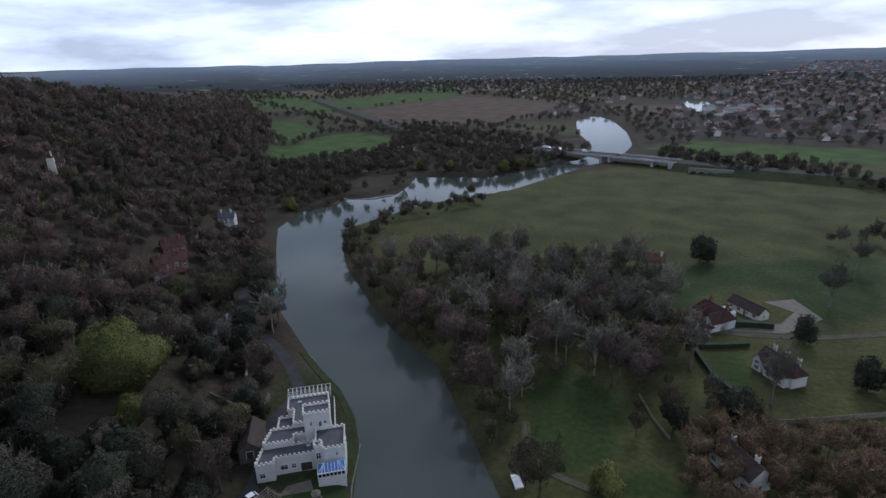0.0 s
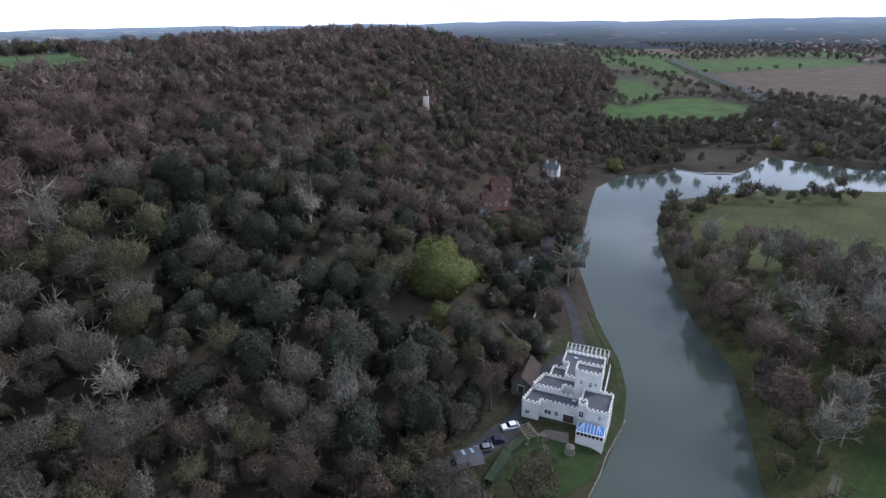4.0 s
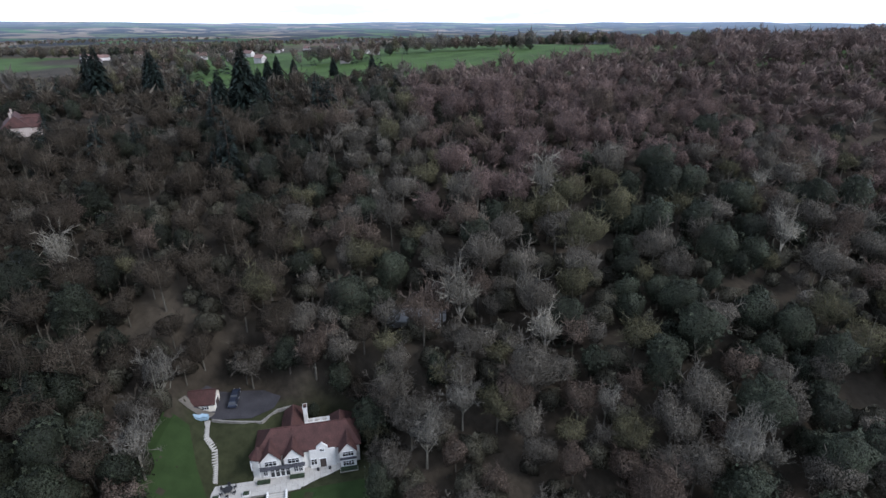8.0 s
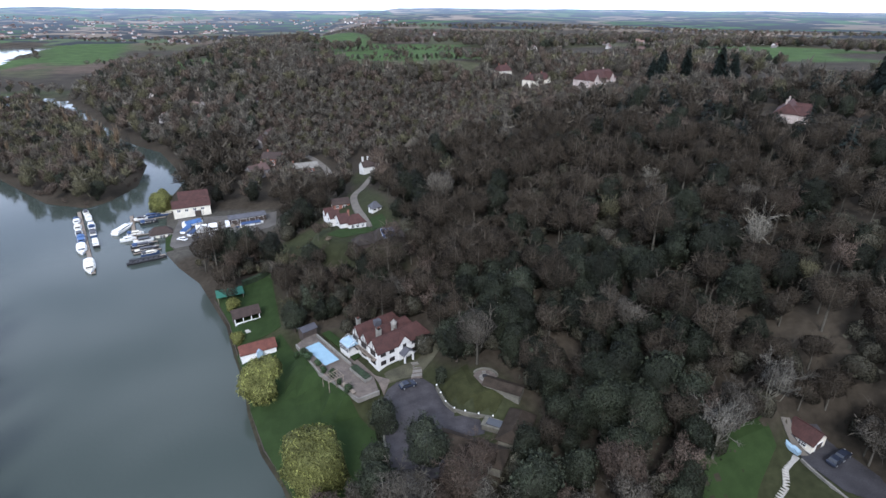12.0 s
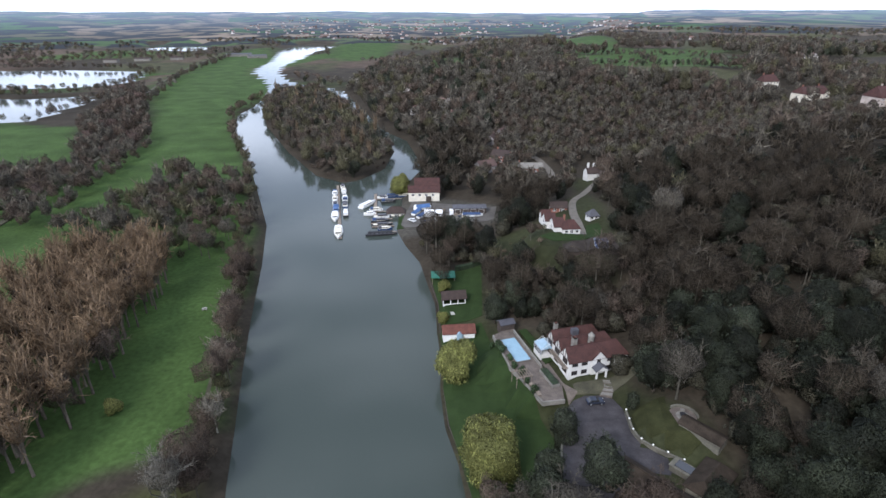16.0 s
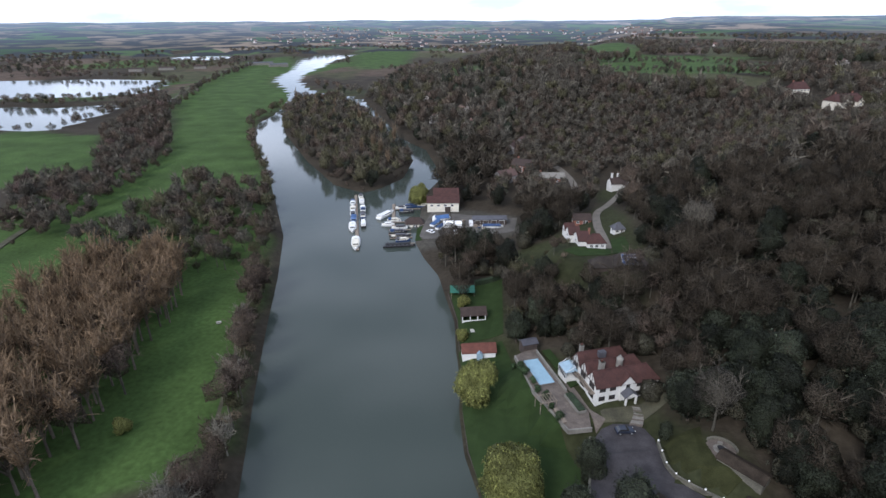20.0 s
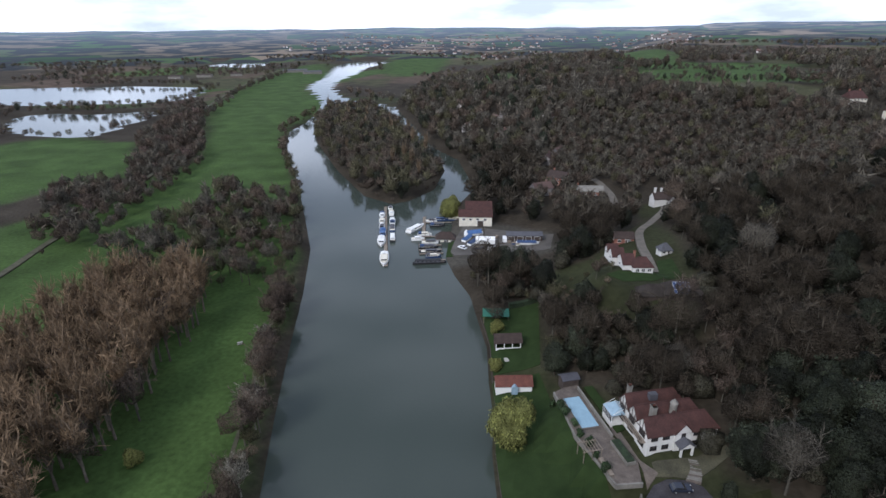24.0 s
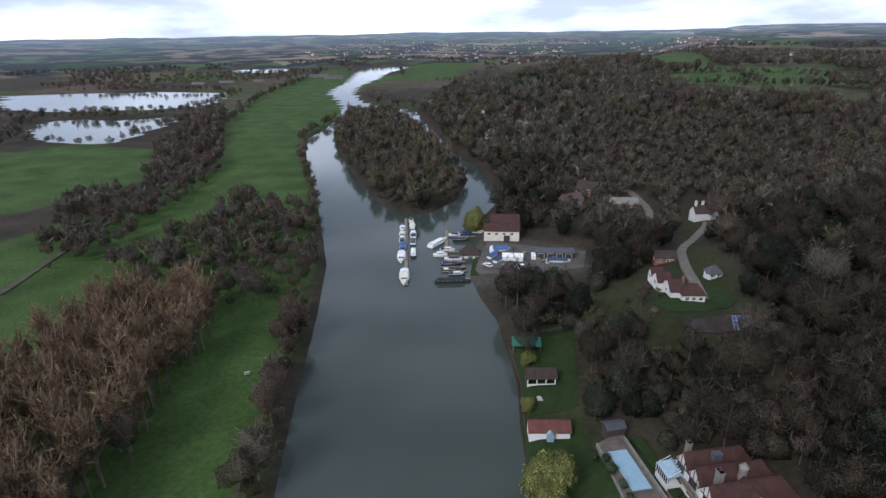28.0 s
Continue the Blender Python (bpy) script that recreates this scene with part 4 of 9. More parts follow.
d, (shelf,) = along(X, Y, HILL_FOOT, SHELF)
r = np.hypot(X, Y)
ok = (d > 4) & (r >= BACK_R) & (r < 1300) & ((r < 640) | (np.degrees(np.arctan2(X, Y)) < 60) | (np.degrees(np.arctan2(X, Y)) > 124) | (wobble(X, Y, 70, 5.0) > 0.3)) & (open_ground(X, Y, 3)) & ((Y < -170) & (d < 700) | (Y > 330) & (d < 430) | (wobble(X, Y, 90, 1.3) > 0.12))
X, Y = X[ok], Y[ok]
spread(X, Y, tone_at(X, Y, RNG), RNG.uniform(0.7, 1.15, len(X)), RNG)


GARDENS = [ring(-65, -149, 13), ring(-58, -183, 14), ring(-47, -232, 8)]


def grove(poly, step, kinds, weights, lo, hi, margin=1.0, keep=None):
    """Trees over a patch of the plan."""
    p = np.array(poly)
    X, Y = jittered(p[:, 0].min(), p[:, 0].max() + step, p[:, 1].min(), p[:, 1].max() + step, step, RNG)
    ok = inside(poly, X, Y) & (water_depth(X, Y) < -margin)
    for q in (keep or []) + GARDENS:
        ok &= ~inside(q, X, Y)
    X, Y = X[ok], Y[ok]
    spread(X, Y, RNG.choice(kinds, len(X), p=weights), RNG.uniform(lo, hi, len(X)), RNG)


def row(line, step, kinds, weights, lo, hi, wide=2.0):
    """Trees along a line of the plan."""
    for (x0, y0), (x1, y1) in zip(line, line[1:]):
        n = max(1, int(math.hypot(x1 - x0, y1 - y0) / step))
        t = (np.arange(n) + RNG.uniform(0.1, 0.9, n)) / n
        X, Y = x0 + t * (x1 - x0) + RNG.normal(0, wide, n), y0 + t * (y1 - y0) + RNG.normal(0, wide, n)
        ok = water_depth(X, Y) < -0.6
        X, Y = X[ok], Y[ok]
        spread(X, Y, RNG.choice(kinds, len(X), p=weights), RNG.uniform(lo, hi, len(X)), RNG)


EVERGREEN_WOOD = [(38, 108), (44, 96), (56, 78), (64, 66), (86, 84), (92, 112), (70, 134), (44, 142), (30, 138), (28, 122)]
grove(EVERGREEN_WOOD, 8.0, ["yew", "ivy", "umber"], [0.6, 0.15, 0.25], 0.75, 1.1)
BARE, EVEN = ["grey", "brown", "olive", "pale"], [0.35, 0.3, 0.2, 0.15]
POPLAR_WOOD = [(-140, 172), (-126, 134), (-113, 98), (-106, 66), (-110, 25), (-165, 20), (-172, 100), (-178, 165)]
grove(POPLAR_WOOD, 5.2, ["poplar", "brown"], [0.9, 0.1], 0.8, 1.05)
grove(BUSH_LEFT, 6.5, ["grey", "brown", "olive", "shrub"], [0.3, 0.25, 0.2, 0.25], 0.55, 0.95)
grove(WOOD_RAIL, 7.5, ["rust", "brown", "grey", "shrub"], [0.06, 0.4, 0.34, 0.2], 0.55, 0.9)
grove(ISLAND, 6.8, ["grey", "brown", "olive", "ivy", "poplar", "fir"], [0.26, 0.25, 0.31, 0.13, 0.03, 0.02], 0.6, 0.95, 1.0)
grove(TREES_T0, 7.0, ["pale", "olive", "rust", "shrub"], [0.32, 0.3, 0.2, 0.18], 0.7, 1.25, keep=[LAWN_A, LAWN_B])
grove(TREES_BANK0, 7, ["shrub", "olive", "brown"], [0.6, 0.2, 0.2], 0.5, 0.8)
grove(BROWN_T0, 4.4, ["thicket"], [1.0], 0.75, 1.05)
grove([(160, -326), (178, -312), (243, -432), (300, -590), (252, -460), (166, -535), (118, -452), (165, -405), (146, -357)], 8.0, ["grey", "brown", "olive", "shrub"], [0.3, 0.3, 0.2, 0.2], 0.5, 0.85)
row([(160, -322), (149, -338), (145, -357), (126, -360), (113, -373), (111, -400), (113, -432), (80, -432), (49, -442), (18, -470), (-10, -505)], 5, ["grey", "brown", "shrub", "olive"], [0.3, 0.3, 0.25, 0.15], 0.5, 0.8, 2.5)
row([(-62, 212), (-55, 206), (-51, 199)], 3.0, ["shrub", "brown"], [0.75, 0.25], 0.4, 0.7, 1.5)
grove([(-30, -103), (-36, -93), (-60, -93), (-86, -106), (-74, -110), (-50, -101)], 4.2, ["thicket"], [1.0], 0.6, 0.9)
grove(MIX_T0, 7.5, ["brown", "grey", "shrub", "ivy"], [0.35, 0.3, 0.2, 0.15], 0.5, 0.8)
grove(BEND_WOOD, 9.5, ["grey", "brown", "olive", "ivy", "shrub"], [0.3, 0.3, 0.18, 0.07, 0.15], 0.5, 0.85)
grove(EMBANK, 7, ["brown", "grey", "ivy", "shrub"], [0.35, 0.25, 0.15, 0.25], 0.5, 0.8)
row([(-68, 62), (-74, 85), (-86, 111), (-100, 143), (-116, 182)], 1.7, ["shrub", "brown", "pale"], [0.74, 0.16, 0.10], 0.6, 1.1, 1.6)
row([(-150, 252), (-199, 332), (-247, 404), (-280, 454), (-308, 509), (-345, 690)], 8, ["shrub", "brown", "olive"], [0.5, 0.3, 0.2], 0.5, 0.9, 1.5)
row([(12, -112), (22, -132), (34, -155), (52, -172), (68, -194), (90, -228), (105, -256), (116, -285)], 5.5, ["shrub", "olive", "grey"], [0.4, 0.35, 0.25], 0.5, 0.85, 2.5)
row([(-690, 560), (-610, 575), (-570, 625), (-590, 660)], 7, BARE, EVEN, 0.45, 0.7, 3)
row([(-690, 580), (-640, 610), (-600, 640)], 7, BARE, EVEN, 0.45, 0.7, 4)
row([(-480, 420), (-520, 416), (-585, 430), (-640, 460)], 9, BARE, EVEN, 0.4, 0.6, 3)
row([(-468, 430), (-490, 510), (-512, 575), (-560, 640), (-650, 850), (-740, 900), (-960, 860)], 7, BARE, EVEN, 0.5, 0.8, 6)
row([(-440, 560), (-560, 790), (-740, 1310)], 7, BARE, EVEN, 0.5, 0.8, 4)
row([(-130, -280), (-240, -300), (-420, -330)], 6, ["grey", "brown", "ivy"], [0.4, 0.4, 0.2], 0.5, 0.85, 3)
row([(305, -575), (300, -690), (160, -700), (100, -560)], 7, BARE, EVEN, 0.4, 0.7, 3)
row([(430, -905), (300, -790), (100, -745), (-40, -660)], 7, BARE, EVEN, 0.4, 0.7, 5)

# the close young wood on the slope across the side valley
grove([(-30, 300), (30, 290), (120, 330), (220, 420), (150, 490), (70, 515), (20, 560), (-40, 600), (-60, 480), (-70, 390)], 6.6, ["grey", "brown", "olive"], [0.45, 0.4, 0.15], 0.42, 0.66, 3.0, keep=[YARD_GROUND, SLOPE_GLADE, CLEAR_WHITECHIM, ring(-6, 331, 9), ring(-24, 355, 9), [(2, 282), (14, 282), (14, 330), (4, 355), (-4, 350)]])
for line in ([(62, 512), (110, 520), (158, 512)], [(30, 640), (120, 645), (215, 610)], [(10, 672), (110, 665), (212, 640)], [(0, 800), (120, 795), (255, 752)], [(120, 650), (125, 790)], [(-15, 850), (110, 845), (220, 822)]):
    row(line, 5, ["brown", "grey", "ivy", "shrub"], [0.35, 0.3, 0.15, 0.2], 0.3, 0.6, 1.5)

# bramble and young growth in the clearings and on the banks
SCRUB = ["shrub", "brown", "yew", "umber"]
grove([(-14, 150), (-8, 147), (4, 143), (26, 135), (30, 120), (35, 113), (42, 120), (30, 150), (28, 158), (10, 158), (-2, 170), (-12, 184)], 5.0, SCRUB, [0.4, 0.25, 0.15, 0.2], 0.45, 0.8)
grove([(38, 107), (43, 104), (47, 92), (45, 82), (52, 84), (54, 100), (46, 112)], 4.6, SCRUB, [0.4, 0.2, 0.25, 0.15], 0.4, 0.75)
grove([(-18, 193), (-30, 190), (-43, 199), (-52, 212), (-40, 222), (-24, 212), (-14, 200)], 4.2, ["shrub", "brown"], [0.8, 0.2], 0.45, 0.8)
grove([(-14, 184), (-4, 176), (2, 172), (6, 180), (0, 196), (4, 212), (-8, 208), (-16, 196)], 6.5, ["shrub", "brown"], [0.8, 0.2], 0.35, 0.6)
grove([(33, 77), (46, 77), (56, 72), (62, 82), (50, 92), (44, 88), (42, 81)], 4.4, SCRUB, [0.4, 0.15, 0.3, 0.15], 0.45, 0.8)
row(ISLAND + ISLAND[:1], 4.5, ["shrub", "olive", "brown"], [0.6, 0.25, 0.15], 0.5, 0.9, 1.0)

# the far country: woods, hedgerows
far_country = []
for step, r0, r1, big in ((20, 620, 1300, 0.75), (24, 1300, 2000, 0.85)):
    X, Y = jittered(-r1, r1, -r1, r1, step, RNG)
    r = np.hypot(X, Y)
    d, _ = along(X, Y, HILL_FOOT)
    lumps = wobble(X, Y, 170, 6.0) + 0.6 * wobble(X, Y, 61, 2.0) + 0.35 * smooth(900, 2500, r)
    ok = (r > r0) & ((d < 0) | (r > 1300)) & (r <= r1) & (lumps > np.where((Y < -600) & (X < 600), np.where(r > 1250, -0.9, -0.3), 0.05)) & (water_depth(X, Y) < -12)
    for p in OPEN:
        ok &= signed_distance(X, Y, p) < 0
    town = signed_distance(X, Y, [(-130, -640), (-330, -620), (-900, -700), (-2400, -2300), (-1100, -2700), (-260, -1250)]) > 0
    ok = np.where(town, (lumps > -1.2) & (water_depth(X, Y) < -12) & (r > r0) & (r <= r1) & (RNG.uniform(0, 1, len(X)) < 0.62), ok)
    X, Y = X[ok], Y[ok]
    far_country += [(str(k), float(x), float(y), float(s), float(t)) for k, x, y, s, t in
                    zip(RNG.choice(["grey", "brown", "olive", "ivy", "rust"], len(X), p=[0.38, 0.3, 0.16, 0.08, 0.08]), X, Y, RNG.uniform(0.7, 1.1, len(X)) * big, RNG.uniform(0, 6.28, len(X)))]
near_spots.sort(key=lambda s: math.hypot(s[1], s[2]))
for n, (kind, x, y, size, turn) in enumerate(near_spots):
    if n < 205:
        plant(kind, x, y, size, turn, n, group="" if kind == "poplar" else "trees of the hillside wood")
mid_spots += [s if s[0] in FAR_KINDS else ("ivy", *s[1:]) for s in near_spots[205:]]
scatter("hillside_wood", "leafless grey and brown wood over the hillside and banks", mid_spots, 0)
scatter("undergrowth", "dark evergreen scrub and ivy under the bare trees", undergrowth, 0)
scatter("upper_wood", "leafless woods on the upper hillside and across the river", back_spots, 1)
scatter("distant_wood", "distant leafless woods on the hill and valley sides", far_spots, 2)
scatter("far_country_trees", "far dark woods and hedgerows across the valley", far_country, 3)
print("TREES", len(near_spots), len(mid_spots), len(far_spots), len(far_country))

# ---- building kit ----
TIMBER_WHITE = material("white_painted_wood", (0.76, 0.76, 0.74), 0.6, 2.0, 0.06, 6)
CREAM = material("cream_render", (0.66, 0.62, 0.52), 0.85, 0.4, 0.10, 8)
BRICK = material("red_brick", (0.24, 0.105, 0.075), 0.9, 1.2, 0.25, 9, 0.02)
STONE = material("grey_stone", (0.19, 0.178, 0.155), 0.9, 0.7, 0.22, 8, 0.03)
PAVING = material("pale_paving", (0.40, 0.38, 0.34), 0.8, 0.6, 0.12, 8, 0.01)
MOSSY_STONE = material("mossy_dark_stone", (0.115, 0.108, 0.085), 0.95, 0.5, 0.3, 9, 0.03)
FLAGS = material("weathered_brown_paving", (0.115, 0.094, 0.078), 0.9, 0.7, 0.25, 8, 0.02)
SLATE = material("dark_slate", (0.075, 0.075, 0.085), 0.6, 0.8, 0.22, 9, 0.02)
LEAD = material("grey_flat_roof_felt", (0.058, 0.057, 0.066), 0.75, 0.3, 0.18, 12)
TILE_BROWN = material("brown_roof_tiles", (0.044, 0.030, 0.025), 0.88, 0.7, 0.26, 7, 0.03)
ORANGE_TILE = material("orange_red_tiles", (0.115, 0.042, 0.030), 0.85, 0.7, 0.22, 7, 0.03)
GREEN_METAL = material("green_painted_metal", (0.03, 0.14, 0.095), 0.5, 0.5, 0.12, 8)
BLUE_TARP = material("blue_plastic_sheet", (0.055, 0.12, 0.27), 0.5, 0.6, 0.25, 8)
NAVY = material("navy_paint", (0.03, 0.06, 0.14), 0.4, 0.5, 0.12, 8)
TEAL = material("turquoise_paint", (0.12, 0.36, 0.40), 0.45, 0.5, 0.12, 8)
DARKWOOD = material("dark_stained_wood", (0.055, 0.042, 0.035), 0.85, 1.0, 0.25, 9, 0.02)
WOOD = material("weathered_timber", (0.22, 0.18, 0.14), 0.85, 1.0, 0.25, 9, 0.02)
TARMAC = material("tarmac", (0.044, 0.042, 0.045), 0.95, 0.25, 0.25, 16, 0.02, spec=0.15)
EARTH = material("trodden_earth", (0.060, 0.056, 0.034), 0.95, 0.3, 0.3, 12, 0.03)
GRAVEL = material("gravel_track", (0.13, 0.115, 0.095), 0.95, 0.4, 0.2, 14, 0.03)
CONCRETE = material("pale_concrete", (0.38, 0.38, 0.37), 0.85, 0.3, 0.14, 10, 0.01)
POOL_WATER = material("pool_cover", (0.24, 0.37, 0.45), 0.25, 0.6, 0.06, 4)
BLACK = material("black_rubber", (0.02, 0.02, 0.022), 0.7, 2, 0.1, 4)
CAR_WHITE = material("white_car_paint", (0.80, 0.80, 0.80), 0.25, 1, 0.03, 4)
CAR_DARK = material("dark_blue_car_paint", (0.025, 0.030, 0.045), 0.25, 1, 0.05, 4)
CAR_GREY = material("grey_car_paint", (0.18, 0.19, 0.20), 0.25, 1, 0.05, 4)
STEEL = material("galvanised_steel", (0.45, 0.46, 0.47), 0.45, 2, 0.1, 6, metal=0.6)
SKYBLUE_ROOF = material("pale_blue_sheet_roof", (0.26, 0.36, 0.43), 0.4, 1, 0.1, 5)
GRAVEL_YARD = material("yard_gravel", (0.088, 0.080, 0.070), 0.95, 0.2, 0.25, 16, 0.03)
HEDGE_DARK = material("clipped_dark_hedge", (0.022, 0.036, 0.016), 0.9, 0.9, 0.4, 5, 0.25)
LAMP_GLOBE = material("white_lamp_globe", (0.85, 0.84, 0.80), 0.4, 2, 0.03, 4)


def glass_material(name, color, rough=0.08):
    m = bpy.data.materials.new(name)
    m.use_nodes = True
    b = m.node_tree.nodes["Principled BSDF"]
    b.inputs["Base Color"].default_value, b.inputs["Roughness"].default_value, b.inputs["Specular IOR Level"].default_value = (*color, 1), rough, 0.8
    return m


GLASS = glass_material("window_glass", (0.02, 0.022, 0.026))
BLUE_GLASS = glass_material("blue_tinted_glass_roof", (0.05, 0.16, 0.40), 0.2)
SOLAR = glass_material("solar_cells", (0.03, 0.05, 0.12), 0.15)


class Shape:
    """Collects plain solids into one mesh."""

    def __init__(self):
        self.v, self.f = [], []

    def add(self, vs, fs):
        o = len(self.v)
        self.v += [tuple(v) for v in vs]
        self.f += [tuple(i + o for i in f) for f in fs]
        return self

    def box(self, x0, x1, y0, y1, z0, z1):
        return self.add([(x, y, z) for z in (z0, z1) for x, y in ((x0, y0), (x1, y0), (x1, y1), (x0, y1))],
                        [(3, 2, 1, 0), (4, 5, 6, 7), (0, 1, 5, 4), (1, 2, 6, 5), (2, 3, 7, 6), (3, 0, 4, 7)])

    def prism(self, pts, z0, z1):
        n = len(pts)
        return self.add([(*p[:2], z0) for p in pts] + [(*p[:2], z1) for p in pts],
                        [tuple(range(n))[::-1], tuple(range(n, 2 * n))] + [(i, (i + 1) % n, n + (i + 1) % n, n + i) for i in range(n)])

    def gable(self, x0, x1, y0, y1, z0, z1, axis="x", hip0=0.0, hip1=0.0, thick=0.18):
        """A roof with its ridge along the axis; hips draw the ridge's ends in."""
        if axis == "y":
            s = Shape().gable(y0, y1, x0, x1, z0, z1, "x", hip0, hip1, thick)
            return self.add([(b, a, c) for a, b, c in s.v], [f[::-1] for f in s.f])
        m = (y0 + y1) / 2
        low = [(x0, y0, z0), (x1, y0, z0), (x1, y1, z0), (x0, y1, z0), (x0 + hip0, m, z1), (x1 - hip1, m, z1)]
        vs = low + [(a, b, c + thick) for a, b, c in low]
        up = [(0, 1, 5, 4), (2, 3, 4, 5)] + ([(3, 0, 4)] if hip0 else []) + ([(1, 2, 5)] if hip1 else [])
        fs = [tuple(i + 6 for i in f) for f in up] + [f[::-1] for f in up] + [(0, 1, 7, 6), (2, 3, 9, 8)]
        fs += [(3, 0, 6, 9)] if hip0 else [(3, 4, 10, 9), (4, 0, 6, 10)]
        fs += [(1, 2, 8, 7)] if hip1 else [(1, 5, 11, 7), (5, 2, 8, 11)]
        return self.add(vs, fs)

    def wedge(self, x0, x1, y0, y1, z0, z1, axis="x"):
        """The triangle of wall under a gable."""
        if axis == "y":
            s = Shape().wedge(y0, y1, x0, x1, z0, z1)
            return self.add([(b, a, c) for a, b, c in s.v], [f[::-1] for f in s.f])
        m = (y0 + y1) / 2
        return self.add([(x0, y0, z0), (x0, y1, z0), (x0, m, z1), (x1, y0, z0), (x1, y1, z0), (x1, m, z1)],
                        [(0, 2, 1), (3, 4, 5), (0, 1, 4, 3), (1, 2, 5, 4), (2, 0, 3, 5)])

    def cylinder(self, x, y, z0, z1, r0, r1=None, n=10):
        r1 = r0 if r1 is None else r1
        ring = [(math.cos(2 * math.pi * k / n), math.sin(2 * math.pi * k / n)) for k in range(n)]
        return self.add([(x + r0 * c, y + r0 * s, z0) for c, s in ring] + [(x + r1 * c, y + r1 * s, z1) for c, s in ring],
                        [tuple(range(n))[::-1], tuple(range(n, 2 * n))] + [(k, (k + 1) % n, n + (k + 1) % n, n + k) for k in range(n)])

    def beam(self, a, b, w=0.1):
        v, f = tube([a, b], [w / 1.414, w / 1.414], 4)
        return self.add(v.tolist(), f.tolist() + [(3, 2, 1, 0), (4, 5, 6, 7)])


def part(name, shape, mat, parent, label=""):
    ob = link_mesh(name, shape.v, shape.f, mat, parent)
    return tagged(ob, label)


def thing(name, x, y, z, turn, label, category, group=""):
    """An empty at a thing's base; turn in degrees."""
    ob = new(name)
    ob.matrix_world = pose(x, y, z, 0, 0, turn)
    return tagged(ob, label, category, group)


def window(parent, x, y, z, w, h, face, bars=2, dark=None, name="window"):
    """Frame with bars and a pane, on a wall that faces -y, +y, -x or +x of the thing."""
    turn = {"-y": 0, "+x": 90, "+y": 180, "-x": 270}[face]
    m = pose(x, y, z, 0, 0, turn)
    fr = Shape().box(-w / 2 - 0.07, w / 2 + 0.07, -0.06, 0.04, h, h + 0.08).box(-w / 2 - 0.1, w / 2 + 0.1, -0.12, 0.04, -0.09, 0)
    fr.box(-w / 2 - 0.07, -w / 2, -0.06, 0.04, 0, h).box(w / 2, w / 2 + 0.07, -0.06, 0.04, 0, h)
    for k in range(1, bars):
        q = -w / 2 + w * k / bars
        fr.box(q - 0.035, q + 0.035, -0.055, 0.04, 0, h)
    fr.box(-w / 2, w / 2, -0.055, 0.04, h * 0.62, h * 0.62 + 0.05)
    pane = Shape().box(-w / 2, w / 2, -0.025, 0.03, 0, h)
    for s in (fr, pane):
        s.v = [tuple(m @ Vector(v)) for v in s.v]
    f = part(name, fr, dark or TIMBER_WHITE, parent)
    part("pane", pane, GLASS, f)
    return f


def door(parent, x, y, z, w, h, face, mat):
    turn = {"-y": 0, "+x": 90, "+y": 180, "-x": 270}[face]
    m = pose(x, y, z, 0, 0, turn)
    s = Shape().box(-w / 2 - 0.1, -w / 2, -0.08, 0.04, 0, h + 0.1).box(w / 2, w / 2 + 0.1, -0.08, 0.04, 0, h + 0.1).box(-w / 2, w / 2, -0.08, 0.04, h, h + 0.1)
    s2 = Shape().box(-w / 2, w / 2, -0.04, 0.03, 0, h)
    for t in (s, s2):
        t.v = [tuple(m @ Vector(v)) for v in t.v]
    f = part("door_frame", s, TIMBER_WHITE, parent)
    part("door", s2, mat, f)


def chimney(parent, x, y, z0, z1, w=0.9, d=0.7, mat=None, pots=2):
    c = part("chimney", Shape().box(x - w / 2, x + w / 2, y - d / 2, y + d / 2, z0, z1).box(x - w / 2 - 0.08, x + w / 2 + 0.08, y - d / 2 - 0.08, y + d / 2 + 0.08, z1 - 0.25, z1), mat or WHITE, parent)
    for k in range(pots):
        part("chimney_pot", Shape().cylinder(x + (k - (pots - 1) / 2) * 0.38, y, z1, z1 + 0.45, 0.14, 0.11, 8), ORANGE_TILE, c)


def range_of(parent, x0, x1, y0, y1, z0, eaves, ridge, axis, wall, roof, hips=(0, 0), over=0.35, courses=7):
    """One roofed range of a house: walls with gables, and its roof."""
    s = Shape().box(x0, x1, y0, y1, z0 - 1.2, eaves)
    if axis == "x":
        for x, h in ((x0, hips[0]), (x1, hips[1])):
            if not h:
                s.wedge(min(x, x + (0.25 if x == x0 else -0.25)), max(x, x + (0.25 if x == x0 else -0.25)), y0, y1, eaves, ridge - 0.05)
    else:
        for y, h in ((y0, hips[0]), (y1, hips[1])):
            if not h:
                s.wedge(x0, x1, min(y, y + (0.25 if y == y0 else -0.25)), max(y, y + (0.25 if y == y0 else -0.25)), eaves, ridge - 0.05, "y")
    w = part("wall", s, wall, parent)
    drop = (ridge - eaves) / (((y1 - y0) if axis == "x" else (x1 - x0)) / 2) * over
    ex, ey = (over if not hips[0] else over), over
    r = Shape().gable(x0 - ex, x1 + ex, y0 - ey, y1 + ey, eaves - drop, ridge, axis, hips[0] + (over if hips[0] else 0), hips[1] + (over if hips[1] else 0))
    o = part("roof", r, roof, parent)
    a, b = (x0, x1) if axis == "x" else (y0, y1)
    m = (y0 + y1) / 2 if axis == "x" else (x0 + x1) / 2
    q0, q1 = a + hips[0], b - hips[1]
    cap = Shape().box(q0, q1, m - 0.12, m + 0.12, ridge + 0.1, ridge + 0.26) if axis == "x" else Shape().box(m - 0.12, m + 0.12, q0, q1, ridge + 0.1, ridge + 0.26)
    if q1 > q0:
        part("ridge_tiles", cap, roof, o)
    return w


